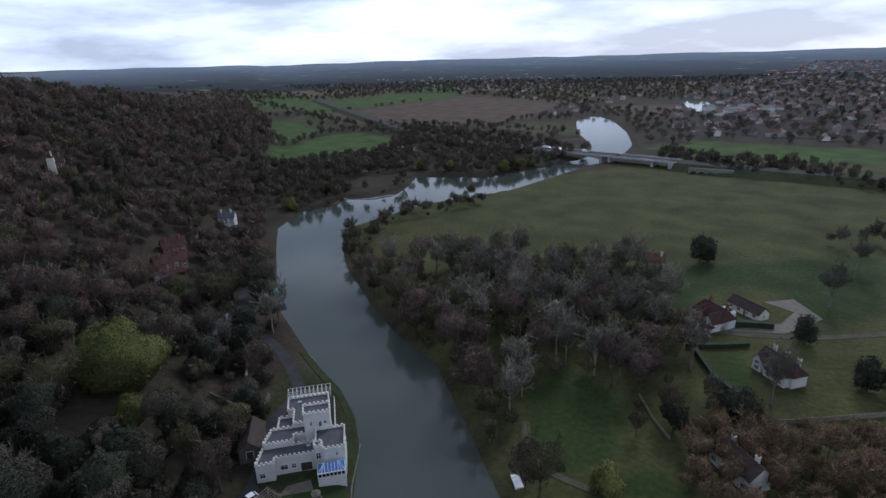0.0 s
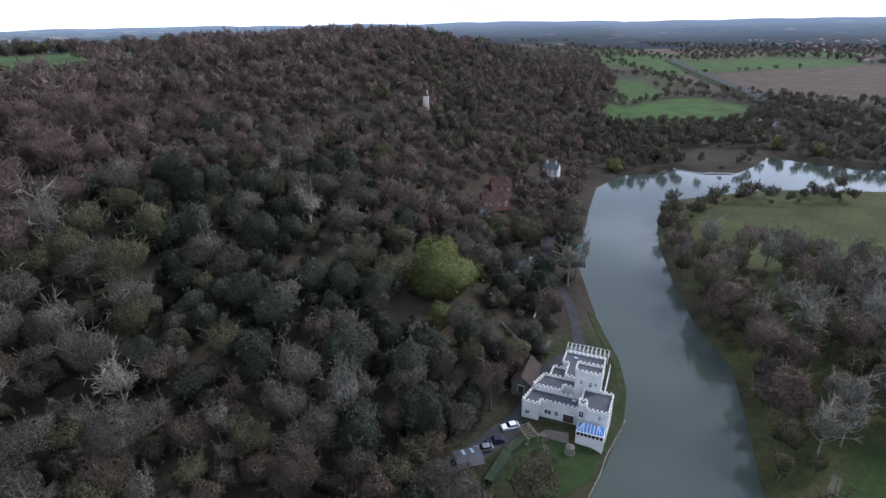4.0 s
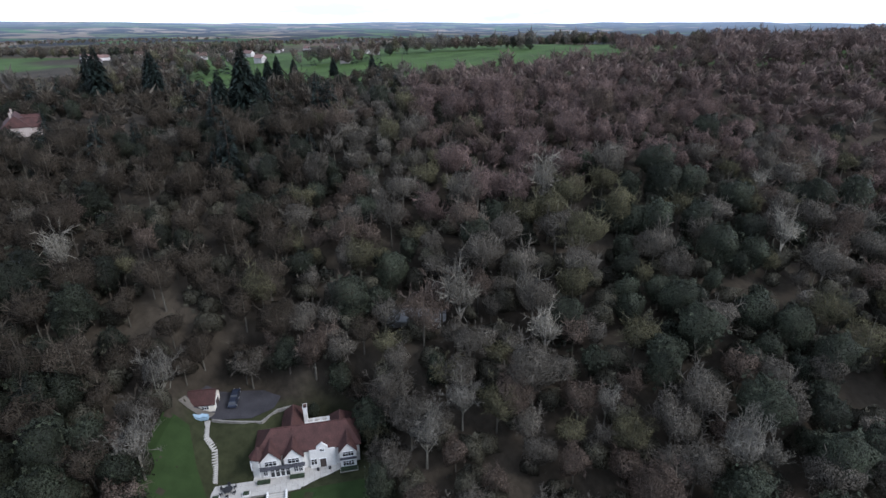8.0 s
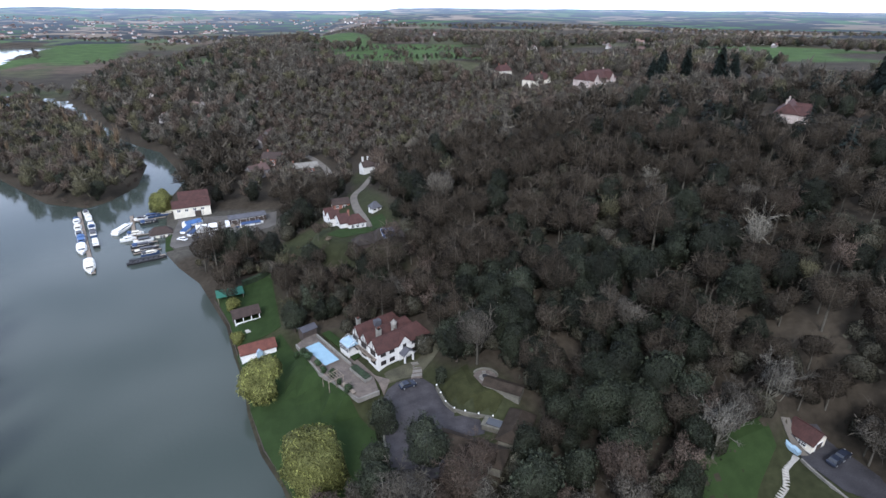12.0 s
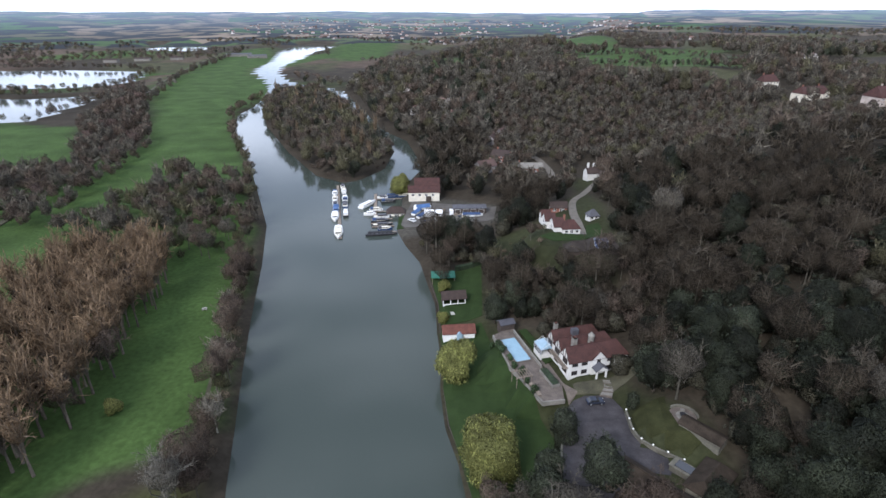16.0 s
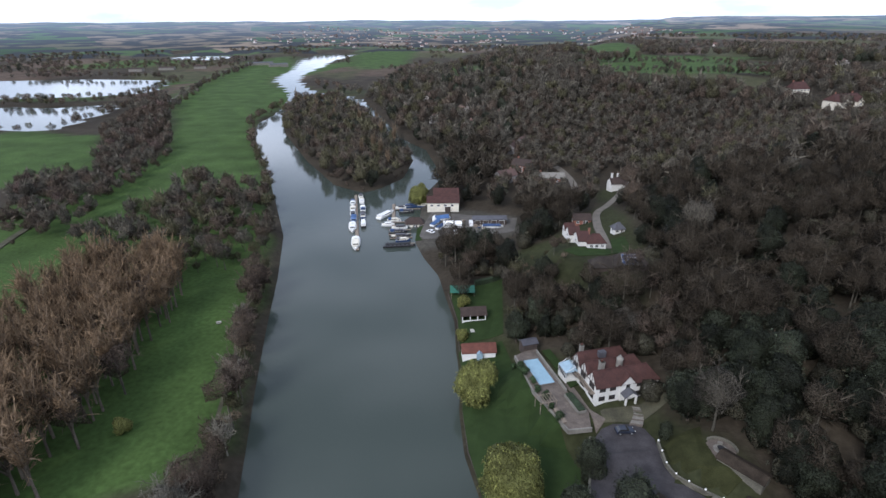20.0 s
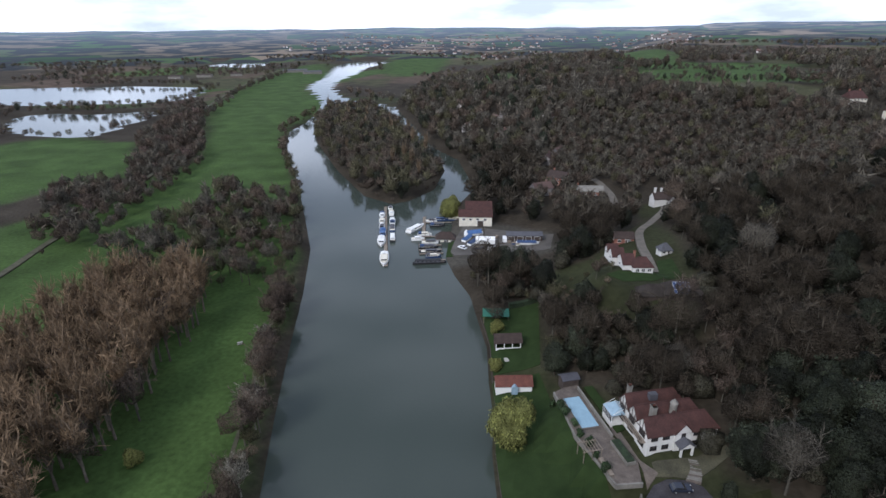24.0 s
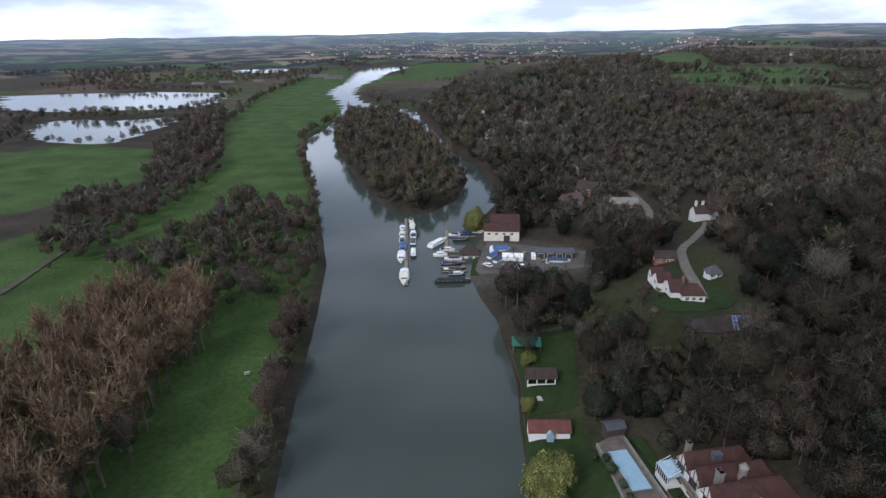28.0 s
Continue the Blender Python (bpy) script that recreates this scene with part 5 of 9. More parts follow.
def cottage(name, x, y, turn, w, d, eaves, ridge, wall, roof, label, hips=(0, 0), chimneys=1, z=None, group="", windows=True, lean=0.0):
    """A plain house with windows on both long sides, for those that are seen from afar."""
    z = gz(x, y) if z is None else z
    t = thing(name, x, y, z, turn, label, "house", group)
    range_of(t, -w / 2, w / 2, -d / 2, d / 2, 0, eaves, ridge, "x", wall, roof, hips)
    n = max(2, int(w / 3))
    if windows:
        for k in range(n):
            q = -w / 2 + (k + 0.5) * w / n
            for floor_z in ((0.9, eaves - 1.8) if eaves > 4 else (0.9,)):
                window(t, q, -d / 2 - 0.02, floor_z, 1.3, 1.1, "-y")
                window(t, q, d / 2 + 0.02, floor_z, 1.3, 1.1, "+y")
        for s, f in ((-1, "-x"), (1, "+x")):
            window(t, s * (w / 2 + 0.02), 0, 1.0, 1.2, 1.1, f)
    door(t, 0.9, -d / 2 - 0.02, 0, 0.95, 2.05, "-y", DARKWOOD)
    for k in range(chimneys):
        chimney(t, (-0.3 + 0.6 * k) * w, d * 0.12, eaves, ridge + 1.3, mat=wall if wall is not CREAM else BRICK)
    if lean:
        part("wall", Shape().box(-w / 2 + 0.5, w / 2 * 0.3, d / 2, d / 2 + lean, -1, 2.4), wall, t)
        part("roof", Shape().gable(-w / 2 + 0.3, w / 2 * 0.3 + 0.2, d / 2 - 0.2, d / 2 + lean + 0.2, 2.4, 3.3), roof, t)
    return t


def merlons(shape, x0, y0, x1, y1, z, h=0.5, w=0.55, t=0.3):
    """Battlements along a line: a low wall with teeth."""
    n = max(2, round(math.hypot(x1 - x0, y1 - y0) / (2 * w)))
    L = math.hypot(x1 - x0, y1 - y0)
    ux, uy = (x1 - x0) / L, (y1 - y0) / L
    for k in range(-1, n):
        if k < 0:
            a, b, z0, z1 = 0, L, z, z + 0.45
        else:
            a, b, z0, z1 = (k + 0.25) * L / n, (k + 0.75) * L / n, z + 0.45, z + 0.45 + h
        pts = [(x0 + ux * a - uy * t / 2, y0 + uy * a + ux * t / 2), (x0 + ux * a + uy * t / 2, y0 + uy * a - ux * t / 2),
               (x0 + ux * b + uy * t / 2, y0 + uy * b - ux * t / 2), (x0 + ux * b - uy * t / 2, y0 + uy * b + ux * t / 2)]
        shape.prism(pts, z0, z1)


def battlemented(parent, pts, z0, z1, wall=None, drop=0.12):
    """A flat-roofed block with battlements round it."""
    s = Shape().prism(pts, z0, z1 - drop)
    w = part("wall", s, wall or WHITE, parent)
    cx, cy = sum(p[0] for p in pts) / len(pts), sum(p[1] for p in pts) / len(pts)
    inner = [(p[0] + (cx - p[0]) * 0.04, p[1] + (cy - p[1]) * 0.04) for p in pts]
    part("flat_roof", Shape().prism(inner, z1 - drop, z1), LEAD, parent, "dark grey felted flat roof")
    for a, b in zip(pts, pts[1:] + pts[:1]):
        m = Shape()
        merlons(m, *a, *b, z1 - drop)
        part("parapet", m, wall or WHITE, w)
    return w


def hull(parent, length, beam, depth, mat, name="hull", blunt=0.3):
    """A boat's body with a pointed bow at +x."""
    n = 9
    vs, fs = [], []
    for k in range(n):
        u = k / (n - 1)
        half = beam / 2 * (1 if u < 0.55 else max(blunt * 0.1, (1 - ((u - 0.55) / 0.45) ** 2))) * (0.9 + 0.1 * min(1, u * 4))
        x = (u - 0.5) * length
        sheer = depth * (1 + 0.25 * u * u)
        vs += [(x, -half, sheer), (x, -half * 0.8, -0.25), (x, half * 0.8, -0.25), (x, half, sheer)]
    for k in range(n - 1):
        o = 4 * k
        for j in range(3):
            fs.append((o + j, o + j + 4, o + j + 5, o + j + 1))
        fs.append((o + 3, o + 7, o + 4, o))
    fs += [(0, 1, 2, 3), (4 * n - 1, 4 * n - 2, 4 * n - 3, 4 * n - 4)]
    return part(name, Shape().add(vs, fs), mat, parent)


def cruiser(x, y, turn, length, beam, label, body, top, canopy=None, group="moored river boats", cabin=(-0.25, 0.25), z=0.0):
    """A motor cruiser: hull, deck, cabin with windows, screen, rail and perhaps a canopy."""
    t = thing("boat", x, y, z, turn, label, "boat", group)
    hull(t, length, beam, 0.95, body)
    part("deck", Shape().box(-length * 0.46, length * 0.28, -beam * 0.42, beam * 0.42, 0.97, 1.05), CREAM, t)
    a, b = cabin[0] * length, cabin[1] * length
    c = part("cabin", Shape().box(a, b, -beam * 0.36, beam * 0.36, 1.05, 1.85).prism([(b, -beam * 0.33), (b + length * 0.14, -beam * 0.16), (b + length * 0.14, beam * 0.16), (b, beam * 0.33)], 1.05, 1.45), top, t)
    for s in (-1, 1):
        part("side_window", Shape().box(a + 0.3, b - 0.3, s * beam * 0.36 - 0.02, s * beam * 0.36 + 0.02, 1.3, 1.65), GLASS, c)
    part("windscreen", Shape().box(b - 0.02, b + 0.04, -beam * 0.3, beam * 0.3, 1.5, 2.05), GLASS, t)
    if canopy:
        part("canopy", Shape().gable(-length * 0.45, a + 0.2, -beam * 0.4, beam * 0.4, 1.7, 2.15).box(-length * 0.45, a + 0.2, -beam * 0.4, beam * 0.4, 1.05, 1.7), canopy, t)
    r = Shape()
    for s in (-1, 1):
        r.beam((b + length * 0.05, s * beam * 0.33, 1.7), (length * 0.44, s * beam * 0.08, 1.75), 0.05)
        for q in (0.32, 0.4):
            r.beam((q * length, s * beam * (0.5 - q), 1.0), (q * length, s * beam * (0.5 - q), 1.72), 0.04)
    part("rail", r, STEEL, t)
    return t


def narrowboat(x, y, turn, length, label, side, top, group="", z=0.0):
    t = thing("narrowboat", x, y, z, turn, label, "narrowboat", group)
    hull(t, length, 2.1, 0.75, BLACK, blunt=1)
    c = part("cabin", Shape().box(-length * 0.42, length * 0.32, -0.9, 0.9, 0.75, 1.75), side, t)
    part("roof", Shape().gable(-length * 0.43, length * 0.33, -0.97, 0.97, 1.75, 1.86), top, t)
    for k in range(6):
        q = -length * 0.36 + k * length * 0.125
        for s in (-1, 1):
            part("porthole", Shape().box(q, q + 0.7, s * 0.9 - 0.02, s * 0.9 + 0.02, 1.15, 1.5), GLASS, c)
    part("fore_deck", Shape().box(length * 0.33, length * 0.42, -0.7, 0.7, 0.75, 0.82), WOOD, t)
    return t


def car(x, y, turn, mat, label, length=4.4, z=None, group="parked cars", van=False):
    z = gz(x, y) + 0.03 if z is None else z
    t = thing("van" if van else "car", x, y, z, turn, label, "van" if van else "car", group)
    L, W = length / 2, 0.9 if not van else 1.0
    if van:
        part("body", Shape().add([(-L, -W, 0.35), (L, -W, 0.35), (L, W, 0.35), (-L, W, 0.35), (-L, -W, 2.3), (L * 0.55, -W, 2.3), (L * 0.55, W, 2.3), (-L, W, 2.3), (L, -W, 1.15), (L, W, 1.15)],
                                 [(3, 2, 1, 0), (0, 1, 8, 5, 4), (2, 3, 7, 6, 9), (3, 0, 4, 7), (4, 5, 6, 7), (5, 8, 9, 6), (8, 1, 2, 9)]), mat, t)
        part("windscreen", Shape().add([(L * 0.6, -W * 0.85, 2.18), (L * 0.97, -W * 0.85, 1.25), (L * 0.97, W * 0.85, 1.25), (L * 0.6, W * 0.85, 2.18), (L * 0.64, -W * 0.85, 2.2), (L * 1.0, -W * 0.85, 1.27), (L * 1.0, W * 0.85, 1.27), (L * 0.64, W * 0.85, 2.2)],
                                       [(4, 5, 6, 7), (0, 3, 2, 1), (0, 1, 5, 4), (2, 3, 7, 6), (1, 2, 6, 5), (3, 0, 4, 7)]), GLASS, t)
    else:
        prof = [(-L, 0.35), (L, 0.35), (L, 0.72), (L * 0.92, 0.84), (L * 0.42, 0.96), (-L * 0.9, 0.98), (-L, 0.85)]
        n = len(prof)
        part("body", Shape().add([(a, -W, b) for a, b in prof] + [(a, W, b) for a, b in prof], [tuple(range(n)), tuple(range(n, 2 * n))[::-1]] + [(k, n + k, n + (k + 1) % n, (k + 1) % n) for k in range(n)]), mat, t)
        cab = [(-L * 0.86, 0.97), (L * 0.42, 0.95), (L * 0.10, 1.42), (-L * 0.62, 1.44)]
        glass = part("window_glass", Shape().add([(a, -W * 0.92 + (0.1 if b > 1.2 else 0), b) for a, b in cab] + [(a, W * 0.92 - (0.1 if b > 1.2 else 0), b) for a, b in cab],
                                                 [(0, 1, 2, 3), (7, 6, 5, 4), (1, 5, 6, 2), (4, 0, 3, 7)]), GLASS, t)
        part("roof", Shape().add([(-L * 0.64, -W * 0.84, 1.44), (L * 0.12, -W * 0.84, 1.42), (L * 0.12, W * 0.84, 1.42), (-L * 0.64, W * 0.84, 1.44), (-L * 0.60, -W * 0.78, 1.5), (L * 0.08, -W * 0.78, 1.49), (L * 0.08, W * 0.78, 1.49), (-L * 0.60, W * 0.78, 1.5)],
                                 [(3, 2, 1, 0), (4, 5, 6, 7), (0, 1, 5, 4), (1, 2, 6, 5), (2, 3, 7, 6), (3, 0, 4, 7)]), mat, t)
    for sx in (-0.62, 0.62):
        for sy in (-1, 1):
            s = Shape().cylinder(0, 0, -0.1, 0.1, 0.33, n=12)
            s.v = [(sx * L + a, sy * (W - 0.08) + c, 0.33 + b) for a, b, c in s.v]
            w = part("wheel", s, BLACK, t)
            s = Shape().cylinder(0, 0, -0.02, 0.02, 0.2, n=8)
            s.v = [(sx * L + a, sy * (W + 0.03) + c, 0.33 + b) for a, b, c in s.v]
            part("rim", s, STEEL, w)
    for sy in (-1, 1):
        part("headlight", Shape().box(L - 0.04, L + 0.02, sy * W * 0.72 - 0.16, sy * W * 0.72 + 0.16, 0.62, 0.76), TIMBER_WHITE, t)
    return t


def surface(name, pts, mat, label, category, lift=0.06, kind="structure", z=None, step=3.0):
    """A laid surface that follows the ground: road, lawn edge, yard."""
    bm = bmesh.new()
    vs = [bm.verts.new((x, y, 0)) for x, y in pts]
    bm.faces.new(vs)
    xs, ys = [p[0] for p in pts], [p[1] for p in pts]
    for axis, lo, hi in ((0, min(xs), max(xs)), (1, min(ys), max(ys))):
        for q in [g for g in (GX, GY)[axis] if lo < g < hi]:
            co, no = ((q, 0, 0), (1, 0, 0)) if axis == 0 else ((0, q, 0), (0, 1, 0))
            bmesh.ops.bisect_plane(bm, geom=bm.verts[:] + bm.edges[:] + bm.faces[:], plane_co=co, plane_no=no)
    co = np.array([v.co[:2] for v in bm.verts])
    hs = laid(co[:, 0], co[:, 1]) + lift + 0.08 if z is None else np.full(len(co), z)
    for v, h in zip(bm.verts, hs):
        v.co.z = h
    geo = bmesh.ops.extrude_face_region(bm, geom=bm.faces[:])
    for v in geo["geom"]:
        if isinstance(v, bmesh.types.BMVert):
            v.co.z -= 0.35
    bmesh.ops.recalc_face_normals(bm, faces=bm.faces[:])
    me = bpy.data.meshes.new(name)
    bm.to_mesh(me)
    bm.free()
    me.materials.append(mat)
    return tagged(new(name, me), label, category, kind=kind)


def strip(name, line, width, mat, label, category, lift=0.07, kind="structure"):
    """A road or path along a line of the plan."""
    pts, n = [], len(line)
    fine = []
    for k in range(n - 1):
        p0, p1, p2, p3 = (np.array(line[max(0, min(n - 1, k + j))], float) for j in (-1, 0, 1, 2))
        m = max(2, int(np.linalg.norm(p2 - p1) / 3))
        for q in range(m):
            t = q / m
            fine.append(0.5 * (2 * p1 + (p2 - p0) * t + (2 * p0 - 5 * p1 + 4 * p2 - p3) * t * t + (3 * p1 - p0 - 3 * p2 + p3) * t ** 3))
    fine.append(np.array(line[-1], float))
    fine = np.array(fine)
    way = unit(np.gradient(fine, axis=0))
    side = np.stack([-way[:, 1], way[:, 0]], -1) * width / 2
    vs, fs = [], []
    offs = (-1, -0.33, 0.33, 1)
    for o in offs:
        e = fine + side * o
        vs.append(np.c_[e, laid(e[:, 0], e[:, 1])])
    for o in (1, -1):
        e = fine + side * o
        vs.append(np.c_[e, laid(e[:, 0], e[:, 1]) - 0.5])
    vs = np.stack(vs, 1)
    vs[:, :4, 2] = vs[:, :4, 2].max(1, keepdims=True) * 0.6 + vs[:, :4, 2] * 0.4 + lift
    k6 = vs.shape[1]
    for k in range(len(fine) - 1):
        for j in range(k6):
            a, b = k * k6 + j, k * k6 + (j + 1) % k6
            fs.append((a, b, b + k6, a + k6))
    ob = link_mesh(name, vs.reshape(-1, 3).tolist(), fs, mat)
    return tagged(ob, label, category, kind=kind)


def low_wall(name, line, height, thick, mat, label, category="wall", z=None, kind="structure", caps=None):
    """A wall along a line of the plan, footed in the ground."""
    s = Shape()
    for (x0, y0), (x1, y1) in zip(line, line[1:]):
        L = math.hypot(x1 - x0, y1 - y0)
        n = max(1, int(L / 2.5))
        nx, ny = -(y1 - y0) / L * thick / 2, (x1 - x0) / L * thick / 2
        for k in range(n):
            a, b = (x0 + (x1 - x0) * k / n, y0 + (y1 - y0) * k / n), (x0 + (x1 - x0) * (k + 1) / n, y0 + (y1 - y0) * (k + 1) / n)
            za, zb = (gz(*a), gz(*b)) if z is None else (z, z)
            lo = min(za, zb) - 1.0
            s.add([(a[0] + nx, a[1] + ny, lo), (a[0] - nx, a[1] - ny, lo), (b[0] - nx, b[1] - ny, lo), (b[0] + nx, b[1] + ny, lo),
                   (a[0] + nx, a[1] + ny, za + height), (a[0] - nx, a[1] - ny, za + height), (b[0] - nx, b[1] - ny, zb + height), (b[0] + nx, b[1] + ny, zb + height)],
                  [(3, 2, 1, 0), (4, 5, 6, 7), (0, 1, 5, 4), (1, 2, 6, 5), (2, 3, 7, 6), (3, 0, 4, 7)])
    ob = link_mesh(name, s.v, s.f, mat)
    return tagged(ob, label, category, kind=kind)

# ---- the castellated house on the bank ----


def castle_house():
    t = thing("castellated_house", 64.4, -88.8, 1.9, 203.0, "white castellated riverside house with battlements and flat grey roofs", "house")
    # local x runs to the river, local y away from the garden
    battlemented(t, [(0, 0), (4.2, 0), (4.2, 1.6), (13.6, 1.6), (13.6, 5.6), (1.3, 5.6)], -1.2, 4.7)
    battlemented(t, [(1.3, 5.7), (8.5, 5.7), (8.5, 8.0), (13.4, 8.0), (13.4, 11.0), (3.0, 11.0)], -1.2, 5.7)
    battlemented(t, [(13.7, -0.6), (15.4, -0.6), (15.4, 1.2), (13.7, 1.2)], -1.2, 7.9)
    battlemented(t, [(14.0, 1.3), (15.5, 1.3), (15.5, -1.0), (20.6, -1.0), (20.9, 6.6), (14.0, 6.6)], -1.5, 7.2)
    battlemented(t, [(11.4, 6.7), (17.7, 6.7), (17.7, 10.3), (11.4, 10.3)], -1.2, 12.0)
    battlemented(t, [(4.2, 11.1), (8.2, 11.1), (8.2, 16.4), (4.4, 16.4)], -1.2, 5.0)
    battlemented(t, [(8.3, 11.1), (17.4, 11.1), (17.0, 22.4), (6.6, 22.4), (6.6, 17.0), (8.3, 17.0)], -1.2, 6.6)
    # garden room with a blue glass roof
    g = part("garden_room_wall", Shape().box(14.1, 20.4, -4.6, -1.1, -2.2, 2.6), WHITE, t)
    lantern = part("glass_roof", Shape().gable(14.2, 20.3, -4.5, -1.2, 3.6, 5.0, "x", 1.4, 1.4, 0.05), BLUE_GLASS, t, "blue-tinted hipped glass roof")
    ribs = Shape()
    for k in range(9):
        q = 14.2 + k * 6.1 / 8
        r = min(max(q, 15.6), 18.9)
        ribs.beam((q, -4.52, 3.66), (r, -2.85, 5.1), 0.09)
        ribs.beam((q, -1.18, 3.66), (r, -2.85, 5.1), 0.09)
    part("glazing_bars", ribs, TIMBER_WHITE, lantern)
    for k in range(7):
        part("pane", Shape().box(14.25 + k * 0.87, 15.0 + k * 0.87, -4.6, -4.54, 2.6, 3.6), GLASS, g)
    frame_bars = Shape().box(14.1, 20.4, -4.62, -4.5, 3.5, 3.7)
    for k in range(8):
        frame_bars.box(14.1 + k * 0.88, 14.25 + k * 0.88, -4.64, -4.5, 2.6, 3.6)
    for x in (14.1, 20.25):
        frame_bars.box(x, x + 0.15, -4.6, -1.1, 2.6, 3.6)
    part("window_frame", frame_bars, TIMBER_WHITE, g)
    for x, y, z, w, h, f in ((1.4, -0.02, 1.2, 1.1, 1.2, "-y"), (6.2, 1.58, 1.4, 1.6, 1.2, "-y"), (8.4, 1.58, 1.4, 0.9, 1.2, "-y"), (14.5, -0.62, 4.6, 1.0, 1.7, "-y"), (4.0, 5.68, 3.2, 1.2, 1.0, "-y"),
                             (6.5, 5.68, 3.2, 1.2, 1.0, "-y"), (13.0, 6.68, 8.6, 0.5, 1.2, "-y"), (15.2, 6.68, 8.2, 0.6, 1.4, "-y"), (16.4, 6.68, 8.8, 0.5, 1.0, "-y"), (9.6, 11.08, 4.2, 1.1, 1.2, "-y"),
                             (20.78, 2.0, 3.4, 1.2, 1.4, "+x"), (20.9, 4.8, 3.4, 1.2, 1.4, "+x"), (17.3, 14.0, 3.6, 1.2, 1.4, "+x"), (17.2, 18.0, 3.6, 1.2, 1.4, "+x"), (18.8, -1.02, 5.2, 0.5, 1.2, "-y")):
        window(t, x, y, z, w, h, f)
    door(t, 11.3, 1.58, 0.2, 2.6, 2.3, "-y", DARKWOOD)
    chimney(t, 14.2, 12.4, 6.0, 9.6, 0.7, 0.7, WHITE, 1)
    for x, y, z in ((9.0, 20.0, 6.6), (11.5, 4.2, 4.7), (12.3, 9.6, 5.7)):
        part("skylight", Shape().box(x, x + 1.0, y, y + 0.7, z, z + 0.22), SKYBLUE_ROOF, t)
    rail = Shape()
    for k in range(11):
        x = 6.4 + k * 1.12
        rail.beam((x, 22.6, 5.4), (x, 22.6, 7.9), 0.09).beam((x, 25.4, 5.4), (x, 25.4, 7.9), 0.09).beam((x, 22.6, 7.9), (x, 25.4, 7.9), 0.07)
    for y in (22.6, 25.4):
        for z in (6.7, 7.9):
            rail.beam((6.4, y, z), (17.6, y, z), 0.07)
    part("roof_terrace_railing", rail, TIMBER_WHITE, t)
    part("wall", Shape().box(6.6, 17.0, 22.45, 25.5, -1.2, 5.4), WHITE, t)
    side = Shape()
    for k in range(8):
        side.beam((18.3, 10 + k * 2.2, -1), (18.3, 10 + k * 2.2, 3.4), 0.12)
    for z in (1.2, 2.4, 3.4):
        side.beam((18.3, 10, z), (18.3, 25.4, z), 0.07)
    part("balcony_railing", side, TIMBER_WHITE, t)
    return t


castle_house()
surface("terrace_1", [(52.5, -91.8), (57.0, -89.0), (57.8, -85.8), (50.3, -88.6)], FLAGS, "brown flagged terrace before the white house", "terrace", 0.08)
surface("road_1", [(68, -94.5), (66.5, -87), (66.8, -80), (66.5, -70), (67.5, -62), (62.5, -61.5), (60.8, -70), (60.5, -80), (61.2, -86.0), (64.6, -88.4)], TARMAC, "dark tarmac drive beside the white house", "drive", 0.07)
strip("road_2", [(68.0, -94), (71.5, -104), (71.5, -115), (71, -124), (75.5, -131.5), (84.3, -141.8), (92, -149), (102.9, -157.3), (114, -169), (128, -190), (150, -230)], 3.6, TARMAC, "narrow tarmac lane along the river bank", "lane")
surface("lawn_1", [(57.0, -80.6), (58.2, -85.5), (51.5, -88.6), (43.6, -91.0), (41.6, -84), (43, -72), (54, -70)], material("mown_lawn", (0.024, 0.040, 0.013), 0.95, 0.35, 0.15, 18, 0.02, spec=0.1), "mown green lawn in front of the white house", "lawn", 0.06)
LAWN_GREEN = bpy.data.materials["mown_lawn"]
surface("lawn_2", [(44.2, -93.5), (49.5, -106), (52.6, -116), (60, -126), (72, -137), (82, -147), (79, -148.5), (66, -138), (56, -128), (48.5, -118), (45.4, -106), (42.6, -93)], material("rough_mossy_bank", (0.030, 0.036, 0.016), 0.95, 0.4, 0.3, 10, 0.03, spec=0.1), "strip of grass along the river wall", "lawn", 0.06)
low_wall("river_wall", [(39.5, -80), (41.0, -87), (42.9, -93), (45.2, -104.5), (48.8, -117.5), (56.6, -128), (66, -137.4), (79, -148)], 0.3, 0.35, MOSSY_STONE, "grey stone river wall topped with grass")
car(63.6, -83.4, 60, CAR_WHITE, "white hatchback parked on the tarmac drive")
car(62.9, -76.9, 55, CAR_DARK, "dark blue saloon parked on the tarmac drive")
car(63.1, -73.0, 55, CAR_GREY, "dark grey estate car parked on the drive", 4.6)


def carport():
    t = thing("carport", 62.2, -67.0, gz(62.2, -67), 60, "open carport with a dark blue-grey sheet roof", "carport")
    for x in (-2.6, 2.6):
        for y in (-2.2, 2.2):
            part("post", Shape().box(x - 0.08, x + 0.08, y - 0.08, y + 0.08, -0.8, 2.3), WOOD, t)
    r = part("roof", Shape().gable(-3.1, 3.1, -2.7, 2.7, 2.2, 3.1), LEAD, t)
    for k in range(2):
        part("roof_light", Shape().add([(-1.5 + 2 * k, -2.5, 2.52), (-0.9 + 2 * k, -2.5, 2.52), (-0.9 + 2 * k, -0.2, 3.29), (-1.5 + 2 * k, -0.2, 3.29), (-1.5 + 2 * k, -2.5, 2.46), (-0.9 + 2 * k, -2.5, 2.46), (-0.9 + 2 * k, -0.2, 3.2), (-1.5 + 2 * k, -0.2, 3.2)],
                                         [(0, 1, 2, 3), (7, 6, 5, 4), (0, 4, 5, 1), (1, 5, 6, 2), (2, 6, 7, 3), (3, 7, 4, 0)]), SKYBLUE_ROOF, r)


